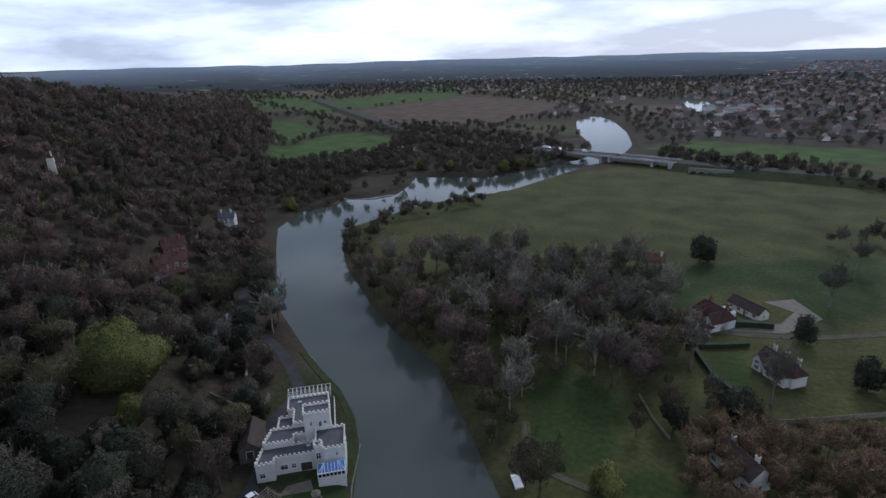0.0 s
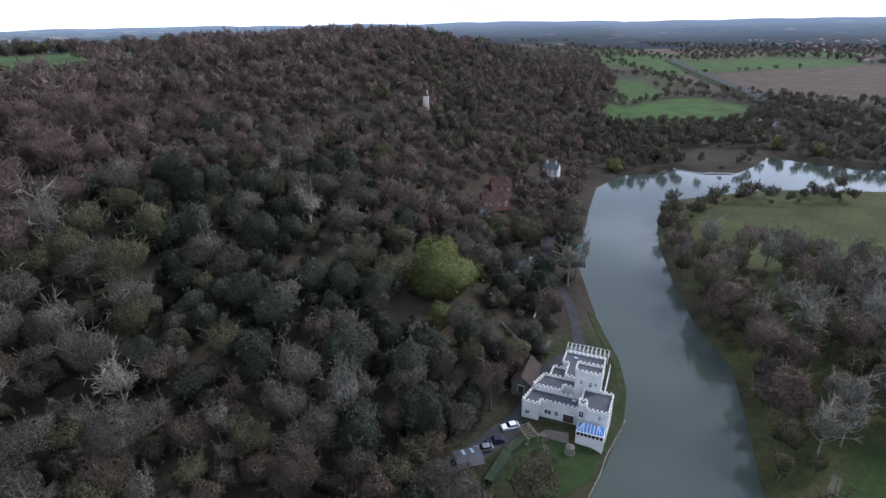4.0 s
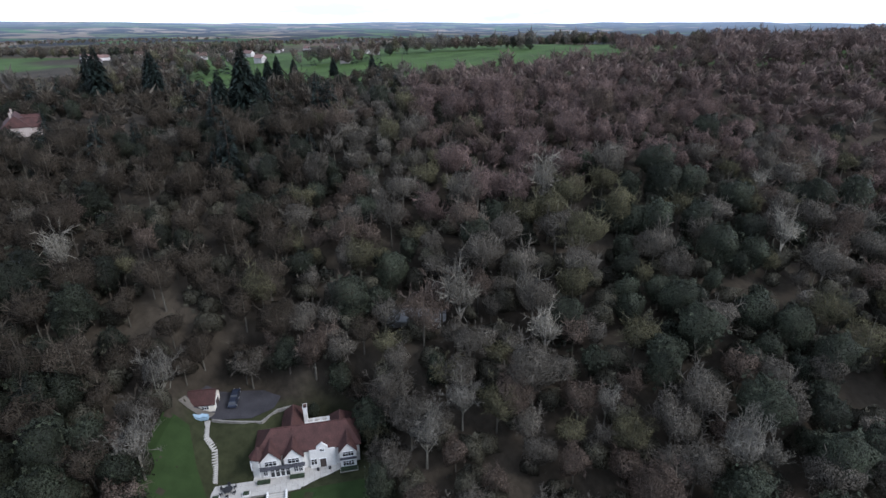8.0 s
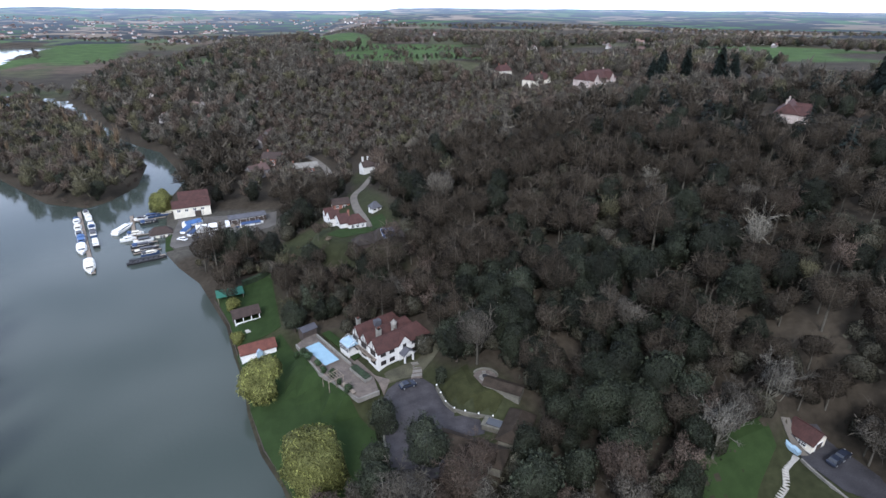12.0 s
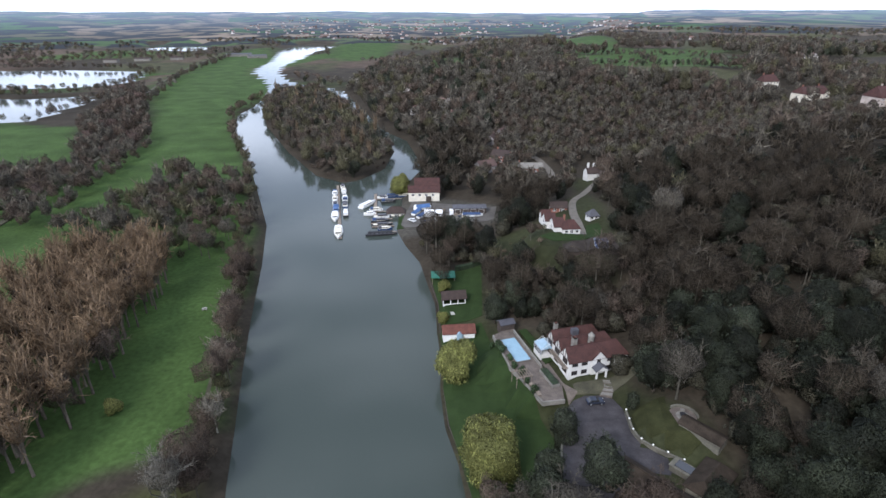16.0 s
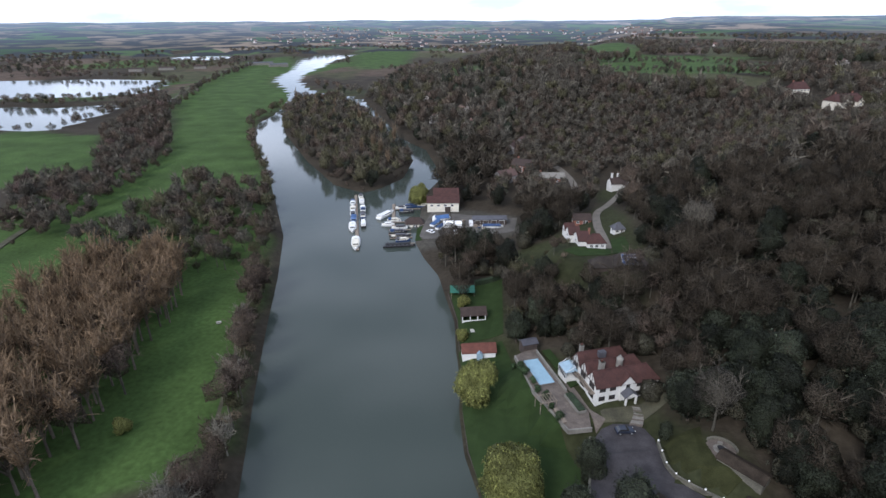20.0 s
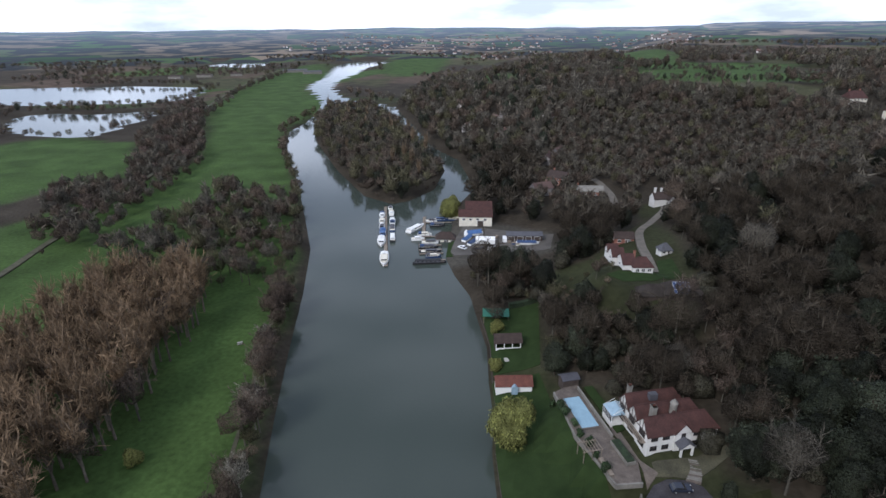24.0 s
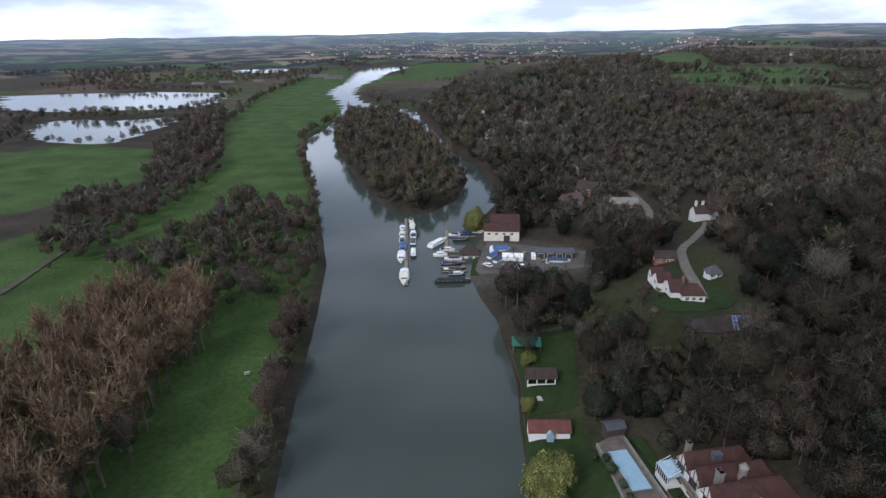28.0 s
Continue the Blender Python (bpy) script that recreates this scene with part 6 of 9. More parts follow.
carport()
shed = thing("shed", 71.3, -99.3, 3.2, -67, "mossy stone outbuilding with a brown tiled roof", "outbuilding")
range_of(shed, -5.0, 5.0, -2.6, 2.6, 0, 2.8, 5.0, "x", MOSSY_STONE, TILE_BROWN)
window(shed, 0, -2.62, 0.9, 0.9, 0.9, "-y", dark=DARKWOOD)
door(shed, -5.02, 0, 0, 1.6, 2.1, "-x", DARKWOOD)


def pergola(x, y, turn, w, d, h, label, z=None):
    t = thing("pergola", x, y, gz(x, y) if z is None else z, turn, label, "pergola")
    for a in (-w / 2, w / 2):
        for k in range(3):
            part("post", Shape().box(a - 0.07, a + 0.07, -d / 2 + k * d / 2 - 0.07, -d / 2 + k * d / 2 + 0.07, -0.8, h), WOOD, t)
        part("beam", Shape().box(a - 0.06, a + 0.06, -d / 2 - 0.3, d / 2 + 0.3, h, h + 0.2), WOOD, t)
    for k in range(7):
        y0 = -d / 2 + k * d / 6
        part("rafter", Shape().box(-w / 2 - 0.4, w / 2 + 0.4, y0 - 0.04, y0 + 0.04, h + 0.2, h + 0.36), WOOD, t)
    return t


pergola(58.3, -83.5, 68, 2.6, 4.4, 2.3, "weathered timber pergola beside the lawn")


def gazebo(x, y):
    t = thing("gazebo", x, y, gz(x, y), 0, "small round grey stone garden gazebo", "gazebo")
    t.matrix_world = t.matrix_world @ Matrix.Scale(0.75, 4)
    part("base", Shape().cylinder(0, 0, -0.5, 0.25, 1.7, n=14), MOSSY_STONE, t)
    for k in range(6):
        a = k * math.pi / 3
        part("column", Shape().cylinder(1.1 * math.cos(a), 1.1 * math.sin(a), 0.25, 2.2, 0.13, n=8), MOSSY_STONE, t)
    part("roof", Shape().cylinder(0, 0, 2.2, 2.4, 1.45, n=14).cylinder(0, 0, 2.4, 3.1, 1.3, 0.1, 14), MOSSY_STONE, t)


gazebo(48.6, -86.4)
for k in range(16):
    u = k / 15
    x, y = 57.4 + (50.4 - 57.4) * u, -81.8 + (-85.6 + 81.8) * u
    s = thing("stepping_stone", x, y, gz(x, y), 20, "pale stepping stone set across the lawn", "stepping stone", "stepping stones across the lawn")
    part("slab", Shape().cylinder(0, 0, -0.1, 0.11, 0.24, 0.22, 8), PAVING, s)
low_wall("garden_wall", [(84, -96), (79.5, -104), (76, -112), (78, -120)], 1.6, 0.4, MOSSY_STONE, "old grey stone garden wall on the slope")
low_wall("garden_wall", [(77, -106), (83, -112), (92, -113)], 1.4, 0.4, MOSSY_STONE, "ruined grey stone garden wall among scrub")
low_wall("garden_wall", [(90, -128), (95, -137), (98, -146)], 1.2, 0.5, CONCRETE, "pale rendered wall beside the lane")

low_wall("hedge", [(58.6, -82), (58.4, -76), (56.6, -70), (55.5, -66)], 1.5, 2.0, HEDGE_DARK, "rough green hedge between lawn and drive", "hedge", kind="structure")

# ---- the gabled house with the white terrace ----


def gabled_house():
    t = thing("gabled_house", 80.8, 46.9, 5.5, -73.4, "large white gabled house with red clay tile roofs", "house")
    # local x along the front to the south, local y into the hill
    e, r = 5.0, 8.2
    range_of(t, 0.3, 22.0, 1.2, 9.2, 0, e, r, "x", WHITE, ROOF_RED, (3.2, 2.6), 0.4, 0)
    range_of(t, 5.4, 10.2, 5.0, 14.8, 0, e, r - 0.2, "y", WHITE, ROOF_RED, (0, 2.0), 0.4, 0)
    range_of(t, 15.8, 20.6, 5.0, 11.4, 0, e, r - 0.6, "y", WHITE, ROOF_RED, (0, 2.0), 0.4, 0)
    for x0, x1 in ((1.5, 5.4), (6.2, 10.0)):
        range_of(t, x0, x1, -0.2, 4.0, 0, e - 0.2, e + 2.0, "y", WHITE, ROOF_RED, (0, 0), 0.3, 6)
        window(t, (x0 + x1) / 2, -0.24, 3.2, 2.3, 1.2, "-y", 3)
    range_of(t, 17.8, 21.2, -0.6, 4.0, 0, e - 0.2, e + 1.9, "y", WHITE, ROOF_RED, (0, 0), 0.3, 6)
    for z, h in ((0.7, 1.3), (3.3, 1.2)):
        window(t, 19.5, -0.64, z, 2.3, h, "-y", 4)
    part("balcony", Shape().box(1.2, 10.4, -1.1, -0.2, 2.75, 2.95), SLATE, t)
    part("lead_band", Shape().box(17.7, 21.3, -0.78, -0.6, 2.4, 2.95), SLATE, t)
    rng = Shape()
    for k in range(24):
        rng.box(1.25 + k * 0.39, 1.29 + k * 0.39, -1.08, -1.04, 2.95, 3.75)
    part("balcony_railing", rng.box(1.2, 10.4, -1.1, -1.02, 3.72, 3.8), BLACK, t)
    for k in range(4):
        window(t, 3.6 + k * 1.05, -0.26, 0.15, 0.8, 2.2, "-y", 1, name="french_window")
    for x in (2.2, 8.4, 9.4):
        window(t, x, -0.26, 0.8, 0.75, 1.4, "-y", 2)
    # the entrance
    part("entrance_gable", Shape().box(11.4, 16.8, 0.7, 1.3, -0.5, e - 0.1).box(12.9, 15.3, 0.72, 1.2, e - 0.1, e + 0.4).wedge(12.9, 15.3, 0.72, 1.2, e + 0.4, e + 1.5, "y"), WHITE, t)
    window(t, 12.2, 0.66, 1.0, 1.2, 1.5, "-y", 2)
    window(t, 14.1, 0.68, 4.4, 0.9, 0.7, "-y", 2)
    door(t, 14.1, 0.66, 0.1, 1.3, 2.3, "-y", DARKWOOD)
    for x in (12.9, 15.4):
        part("planter", Shape().cylinder(x, -0.1, 0, 0.55, 0.26, 0.32, 8), BLACK, t)
    # west corner bay
    part("corner_bay", Shape().cylinder(0.9, 1.7, -1.0, e - 0.1, 1.7, n=8), WHITE, t)
    for k in range(3):
        a = math.pi + k * 0.6
        window(t, 0.9 - 1.6 + 0.2 * k, 1.0 - 0.6 * k, 3.1, 0.8, 1.1, "-x", 1)
    part("bay_roof", Shape().cylinder(0.9, 1.7, e - 0.1, e + 2.0, 2.0, 0.2, 8), ROOF_RED, t)
    chimney(t, 10.6, 10.2, e - 0.5, r + 1.2, 0.8, 1.5, WHITE, 2)
    part("flat_roof", Shape().box(10.3, 15.8, 9.1, 10.6, e, e + 0.4), WHITE, t, "white parapet of a small flat roof")
    for k in range(3):
        part("roof_light", Shape().box(11.0 + k * 1.6, 12.0 + k * 1.6, 9.4, 10.2, e + 0.4, e + 0.75), PAVING, t)
    return t


gabled_house()
H3 = pose(80.8, 46.9, 0, 0, 0, -73.4)


def h3(x, y):
    v = H3 @ Vector((x, y, 0))
    return (v.x, v.y)


def slab_pieces(name, x0, x1, y0, y1, z, nx, ny, label):
    """A paved terrace laid with separate slabs."""
    t = thing(name, *h3(0, 0), 0, -73.4, label, "terrace")
    tagged(t, kind="structure")
    part("bed", Shape().box(x0, x1, y0, y1, z - 2.2, z - 0.03), STONE, t, "rough stone retaining wall")
    dx, dy = (x1 - x0) / nx, (y1 - y0) / ny
    me = None
    for i in range(nx):
        for j in range(ny):
            if me is None:
                ob = part("slab", Shape().box(0.015, dx - 0.015, 0.015, dy - 0.015, -0.03, 0.02), PAVING, t)
                me = ob.data
            else:
                ob = new("slab", me)
                ob.parent = t
            ob.location = (x0 + i * dx, y0 + j * dy, z)


slab_pieces("terrace_2", -0.5, 22.6, -4.5, 1.2, 5.5, 20, 5, "white paved terrace before the gabled house")
slab_pieces("terrace_3", -8.6, -0.5, -4.7, -0.4, 5.5, 7, 4, "white paved dining terrace beside the lawn")


def flight(name, x0, x1, y0, y1, z0, z1, n, label):
    t = thing(name, *h3(0, 0), 0, -73.4, label, "steps")
    tagged(t, kind="structure")
    for k in range(n):
        u = k / n
        part("step", Shape().box(x0, x1, y0 + (y1 - y0) * (k + 1) / n, y0 + (y1 - y0) * u, z0 + (z1 - z0) * (k + 1) / n - 1.6, z0 + (z1 - z0) * (k + 1) / n), PAVING, t)
    for x in (x0 - 0.35, x1):
        part("side_wall", Shape().add([(x, y0, z0 - 2), (x + 0.35, y0, z0 - 2), (x + 0.35, y1, z1 - 2), (x, y1, z1 - 2), (x, y0, z0 + 0.55), (x + 0.35, y0, z0 + 0.55), (x + 0.35, y1, z1 + 0.55), (x, y1, z1 + 0.55)],
                                      [(0, 1, 2, 3), (7, 6, 5, 4), (0, 4, 5, 1), (1, 5, 6, 2), (2, 6, 7, 3), (3, 7, 4, 0)]), WHITE, t)


flight("stairs_1", 3.0, 6.4, -4.5, -8.6, 5.5, 4.3, 8, "broad white stone steps from the terrace down to the lawn")
flight("stairs_2", 3.4, 6.8, -9.6, -15.5, 4.3, 2.6, 12, "lower flight of broad white stone steps")
part("landing", Shape().box(3.0, 6.8, -9.6, -8.6, 2.5, 4.3), PAVING, thing("stairs_3", *h3(0, 0), 0, -73.4, "white paved landing between two flights of steps", "landing"))


def zigzag():
    t = thing("garden_steps", 0, 0, 0, 0, "white garden steps zigzagging up to the garage", "steps")
    pts = [(78.6, 55.0, 5.6), (84.4, 57.2, 8.0), (85.8, 59.6, 8.3), (90.0, 61.2, 10.8)]
    for (x0, y0, z0), (x1, y1, z1) in zip(pts, pts[1:]):
        L = math.hypot(x1 - x0, y1 - y0)
        n = max(2, int(L / 0.42))
        for k in range(n):
            u, a = (k + 0.5) / n, math.atan2(y1 - y0, x1 - x0)
            s = Shape().box(-0.2, 0.2, -0.6, 0.6, -0.7, 0)
            m = pose(x0 + (x1 - x0) * u, y0 + (y1 - y0) * u, max(z0 + (z1 - z0) * u, gz(x0 + (x1 - x0) * u, y0 + (y1 - y0) * u) + 0.1), 0, 0, math.degrees(a))
            s.v = [tuple(m @ Vector(v)) for v in s.v]
            part("step", s, PAVING, t)


zigzag()


def dining_set(x, y, z):
    t = thing("garden_table", x, y, z, -73, "dark oval garden dining table on a white terrace", "table")
    part("tabletop", Shape().cylinder(0, 0, 0.68, 0.75, 0.95, n=14), BLACK, t)
    for sx in (-0.6, 0.6):
        for sy in (-0.45, 0.45):
            part("leg", Shape().box(sx - 0.05, sx + 0.05, sy - 0.05, sy + 0.05, 0, 0.68), BLACK, t)
    for k in range(6):
        a = k * math.pi / 3 + 0.3
        c = thing("garden_chair", x + 1.45 * math.cos(a), y + 1.45 * math.sin(a), z, math.degrees(a) + 90, "dark garden dining chair at the oval table", "chair", "chairs round the garden table")
        part("seat", Shape().box(-0.26, 0.26, -0.26, 0.26, 0.4, 0.46), BLACK, c)
        part("backrest", Shape().box(-0.26, 0.26, -0.3, -0.25, 0.46, 0.95), BLACK, c)
        for sx in (-0.22, 0.22):
            for sy in (-0.22, 0.22):
                part("leg", Shape().box(sx - 0.03, sx + 0.03, sy - 0.03, sy + 0.03, 0, 0.4), BLACK, c)


dining_set(*h3(-5.2, -2.4), 5.53)
for x0, y0 in ((-8.2, -4.4), (-2.2, -4.4)):
    b = thing("planting_bed", *h3(x0, y0), 5.53, -73.4, "dark clipped box bed on the white terrace", "planter", "terrace planters")
    part("edging", Shape().box(0, 1.5, 0, 1.1, -0.02, 0.25), WHITE, b)
    part("box_hedge", Shape().box(0.15, 1.35, 0.15, 0.95, 0.25, 0.55), HEDGE_DARK, b)
for x0, x1, y0 in ((0.4, 3.2, -2.2), (7.0, 10.2, -1.9), (17.6, 21.4, -1.9)):
    b = thing("planting_bed", *h3(x0, y0), 5.53, -73.4, "low dark hedge bed below the bay windows", "planter", "beds below the bays")
    part("edging", Shape().box(0, x1 - x0, 0, 1.1, -0.02, 0.2), PAVING, b)
    part("box_hedge", Shape().box(0.1, x1 - x0 - 0.1, 0.12, 1.0, 0.2, 0.7), HEDGE_DARK, b)
surface("lawn_3", [h3(-0.8, -4.6), h3(-8.4, -5.2), h3(-12, 3), h3(-14, 10), h3(-19, 12), h3(-22, 0), h3(-20, -16), h3(0, -26), h3(2.4, -16), h3(2.4, -5)], LAWN_GREEN, "sloping mown lawn beside the terrace steps", "lawn", 0.07)
surface("lawn_4", [h3(7.4, -5), h3(22.6, -4.7), h3(24, -14), h3(22, -24), h3(7.6, -24)], LAWN_GREEN, "mown lawn below the white terrace", "lawn", 0.07)
garage = thing("garage", 95.4, 64.6, 11.5, -76, "white rendered garage with a red-brown tiled roof", "garage")
range_of(garage, -2.8, 2.8, -2.5, 2.5, 0, 2.5, 4.5, "x", CREAM, ROOF_RED)
window(garage, 0.8, -2.52, 1.0, 1.5, 0.9, "-y", 3)
door(garage, 2.82, 0, 0, 2.4, 2.1, "+x", DARKWOOD)
surface("road_3", [(91.2, 67.8), (91.0, 60.2), (92.2, 52), (96.2, 48.2), (100.0, 48), (102, 53), (101, 60), (99.5, 66)], TARMAC, "wet dark driveway behind the gabled house", "drive", 0.08)
surface("path_1", [(91.0, 67.8), (90.6, 61.4), (93.0, 61.0), (93.4, 67.6)], GRAVEL, "pale gravel apron in front of the garage", "drive", 0.1)
car(97.0, 58.3, 15, CAR_DARK, "dark blue estate car beside the garage", 4.7)
car(99.2, 58.9, 15, CAR_DARK, "black hatchback parked behind the estate car", 4.2)
low_wall("garden_wall", [(90.4, 60.4), (90.6, 54), (91.4, 49.4), (95.6, 47.2), (97.8, 44.0)], 0.5, 0.4, STONE, "grey retaining wall beside the driveway")
tarp = thing("tarpaulin", 89.6, 63.4, gz(89.6, 63.4), -78, "crumpled pale blue tarpaulin on the wall", "tarpaulin")
part("sheet", Shape().add([(-2.6 + 0.47 * i, -0.55 + 0.37 * j, 0.28 + 0.12 * ((i * 7 + j * 5) % 4)) for i in range(12) for j in range(4)], [(i * 4 + j, i * 4 + j + 4, i * 4 + j + 5, i * 4 + j + 1) for i in range(11) for j in range(3)]).box(-2.6, 2.57, -0.55, 0.56, -0.5, 0.25), SKYBLUE_ROOF, tarp)
st = thing("stone_ornament", 68.6, 63.0, gz(68.6, 63.0), 20, "pale carved stone ornament on the lawn", "ornament")
part("plinth", Shape().box(-0.45, 0.45, -0.35, 0.35, -0.2, 0.4).cylinder(0, 0, 0.4, 1.1, 0.3, 0.2, 8), PAVING, st)
hid = thing("hillside_house", 121.0, 18.5, 20.2, -85, "grey flat-roofed house half hidden by trees", "house")
part("wall", Shape().box(-8, 8, -3, 3, -4, 3.2), STONE, hid)
part("flat_roof", Shape().box(-8.5, 8.5, -3.5, 3.5, 3.2, 3.55), material("mossy_grey_roof", (0.17, 0.17, 0.165), 0.9, 0.4, 0.2, 10), hid)
for k in range(4):
    window(hid, -6 + 4 * k, -3.02, 0.9, 2.0, 1.3, "-y", 2)

# ---- the house with the pool ----
H2 = pose(10.8, 115.4, 0, 0, 0, 25.65)


def h2(x, y):
    v = H2 @ Vector((x, y, 0))
    return (v.x, v.y)


def pool_house():
    t = thing("pool_house", 10.8, 115.4, 8.6, 25.65, "white house with dark red tiled roofs and gables", "house")
    e, r = 5.0, 8.0
    range_of(t, 0, 17.0, 0, 4.9, 0, e, r, "x", WHITE, ROOF_RED, (0, 2.4), 0.35, 0)
    range_of(t, 0.3, 16.0, 4.9, 9.2, 0, e, r - 0.3, "x", WHITE, ROOF_RED, (0, 2.0), 0.35, 0)
    range_of(t, 0.3, 14.5, 9.2, 13.4, 0, e, r - 0.3, "x", WHITE, ROOF_RED, (0, 2.0), 0.35, 0)
    range_of(t, 6.4, 10.2, -0.35, 4.0, 0, e, e + 2.2, "y", WHITE, ROOF_RED, (0, 0), 0.3, 6)
    window(t, 8.3, -0.39, 3.6, 0.9, 1.1, "-y", 2, DARKWOOD)
    for x in (1.6, 4.4, 11.8, 14.8):
        for z in (0.9, 3.5):
            window(t, x, -0.03, z, 1.5, 1.05, "-y", 3, DARKWOOD)
    porch = part("porch", Shape().box(6.8, 7.2, -2.4, -2.0, -1, 2.3).box(9.5, 9.9, -2.4, -2.0, -1, 2.3).box(6.8, 9.9, -2.4, -0.3, 2.3, 2.5).wedge(6.6, 10.1, -2.5, -2.3, 2.5, 3.7, "y"), WHITE, t)
    part("porch_roof", Shape().gable(6.4, 10.3, -2.7, -0.3, 2.4, 3.8, "y"), SLATE, porch, "blue-grey slate porch roof")
    door(t, 8.3, -0.39, 0, 1.2, 2.1, "-y", DARKWOOD)
    for y, z in ((2.4, 3.4), (7.0, 3.4), (11.3, 3.4), (2.4, 0.8), (7.0, 0.8), (11.3, 0.8)):
        window(t, -0.05, y, z, 2.2, 1.3, "-x", 3, DARKWOOD)
    for y in (2.45, 7.05, 11.3):
        part("timber_gable", Shape().box(-0.16, -0.04, y - 1.2, y - 1.1, e, e + 1.4).box(-0.16, -0.04, y + 1.1, y + 1.2, e, e + 1.4).box(-0.16, -0.04, y - 1.9, y + 1.9, e - 0.1, e + 0.05).box(-0.16, -0.04, y - 0.06, y + 0.06, e, e + 2.3), DARKWOOD, t)
    chimney(t, 3.4, 4.6, e, r + 1.1, 1.0, 1.4, STONE, 2)
    chimney(t, 2.2, 13.0, e, r + 0.8, 0.9, 1.0, STONE, 2)
    tur = part("roof_turret", Shape().cylinder(8.8, 5.2, e, r + 0.6, 0.8, n=10).cylinder(8.8, 5.2, r + 0.6, r + 1.7, 0.95, 0.05, 10), STONE, t)
    part("dormer", Shape().box(5.5, 7.4, 9.3, 10.6, r - 1.6, r + 0.1), SLATE, t, "grey lead-clad roof dormer")
    c = part("conservatory", Shape().box(-3.0, 0.2, 10.4, 14.8, -1, 0.7), WHITE, t)
    for k in range(6):
        part("pane", Shape().box(-3.02, -2.96, 10.5 + k * 0.72, 11.1 + k * 0.72, 0.7, 2.5), GLASS, c)
    bars = Shape()
    for k in range(7):
        bars.box(-3.05, -2.9, 10.4 + k * 0.72, 10.5 + k * 0.72, 0.7, 2.6)
        bars.beam((-3.0, 10.45 + k * 0.72, 2.62), (-0.2, 10.45 + k * 0.72, 4.0), 0.08)
    part("glazing_bars", bars, TIMBER_WHITE, c)
    part("glass_roof", Shape().gable(-3.1, 1.6, 10.3, 14.9, 2.55, 3.9, "y", 1.0, 1.0, 0.05), SKYBLUE_ROOF, c, "pale blue glazed conservatory roof")
    part("balcony", Shape().box(-1.2, 0, 0.6, 9.6, 2.7, 2.85), WOOD, t)
    brl = Shape().box(-1.2, -1.12, 0.6, 9.6, 3.6, 3.7)
    for k in range(14):
        brl.box(-1.2, -1.13, 0.65 + k * 0.68, 0.72 + k * 0.68, 2.85, 3.6)
    part("balcony_railing", brl, DARKWOOD, t)
    part("downpipe", Shape().box(12.9, 13.0, -0.12, -0.02, -0.5, e), BLACK, t)
    return t


pool_house()
low = thing("swimming_pool", -3.5, 127.3, 7.98, -63.5, "rectangular swimming pool under a pale blue cover", "swimming pool")
tagged(low, kind="structure")
part("coping", Shape().box(-6.2, 6.2, -2.7, -2.2, -1.2, 0.08).box(-6.2, 6.2, 2.2, 2.7, -1.2, 0.08).box(-6.2, -5.7, -2.2, 2.2, -1.2, 0.08).box(5.7, 6.2, -2.2, 2.2, -1.2, 0.08), FLAGS, low)
part("cover", Shape().box(-5.7, 5.7, -2.2, 2.2, -1.0, -0.02), POOL_WATER, low)
surface("terrace_4", [(-10.2, 133.6), (-5.2, 139.6), (3.8, 120.6), (9.2, 113.6), (9.6, 107.6), (4.6, 105.8), (-4.4, 119.0)], FLAGS, "brown flagged pool terrace", "terrace", z=7.95)
low_wall("garden_wall", [(-4.5, 136.4), (3.9, 119.8)], 0.8, 0.4, STONE, "grey stone garden wall beside the pool", z=8.0)
low_wall("garden_wall", [(-10.4, 133.4), (-4.6, 118.8), (4.4, 105.5), (9.8, 107.4)], 0.25, 0.4, STONE, "low stone edge of the pool terrace", z=7.9)
surface("lawn_5", [(-3.0, 137.2), (5.0, 121.6), (7.0, 123.4), (-0.8, 138.4)], LAWN_GREEN, "narrow lawn strip behind the pool wall", "lawn", z=8.25)
surface("lawn_6", [(-24.5, 129), (-28.5, 143), (-15.5, 148), (-10.6, 134), (-4.8, 118.6), (4.2, 105.2), (7.4, 99), (7.6, 86), (5, 79), (-9.5, 79), (-14.5, 92), (-18.6, 102), (-22.6, 116)], LAWN_GREEN, "broad mown lawn running down to the river", "lawn", 0.07)
surface("lawn_7", [(-28.5, 146), (-32.5, 163), (-39, 181), (-20, 190), (-15.5, 152)], LAWN_GREEN, "mown lawn between the boathouses", "lawn", 0.07)
low_wall("river_wall", [(-8.5, 76), (-13.6, 91), (-18.6, 101.5), (-22.5, 116), (-24.4, 129), (-28.4, 144), (-32.4, 162), (-39.2, 180)], 0.12, 0.25, DARKWOOD, "timber-edged river bank along the lawn")
hut = thing("summerhouse", -7.0, 138.4, 7.9, 28, "small dark timber summerhouse by the pool", "summerhouse")
range_of(hut, -2.2, 2.2, -1.4, 1.4, 0, 2.1, 2.8, "x", DARKWOOD, LEAD, over=0.3, courses=0)
hb = thing("raised_bed", 6.0, 115.2, 7.95, -62, "stone-walled raised bed filled with green hedge", "planter")
part("wall", Shape().box(-3.6, 3.6, -1.1, 1.1, 0, 0.8), STONE, hb)
part("hedge", Shape().box(-3.4, 3.4, -0.9, 0.9, 0.8, 1.1), HEDGE_DARK, hb)
pergola(-1.2, 113.2, -62, 3.0, 4.2, 2.2, "weathered timber pergola at the terrace edge", 7.9)
tb = thing("outdoor_table", 2.4, 109.6, 7.95, -62, "long dark outdoor table on the pool terrace", "table")
part("tabletop", Shape().box(-2.6, 2.6, -0.5, 0.5, 0.7, 0.76), WOOD, tb)
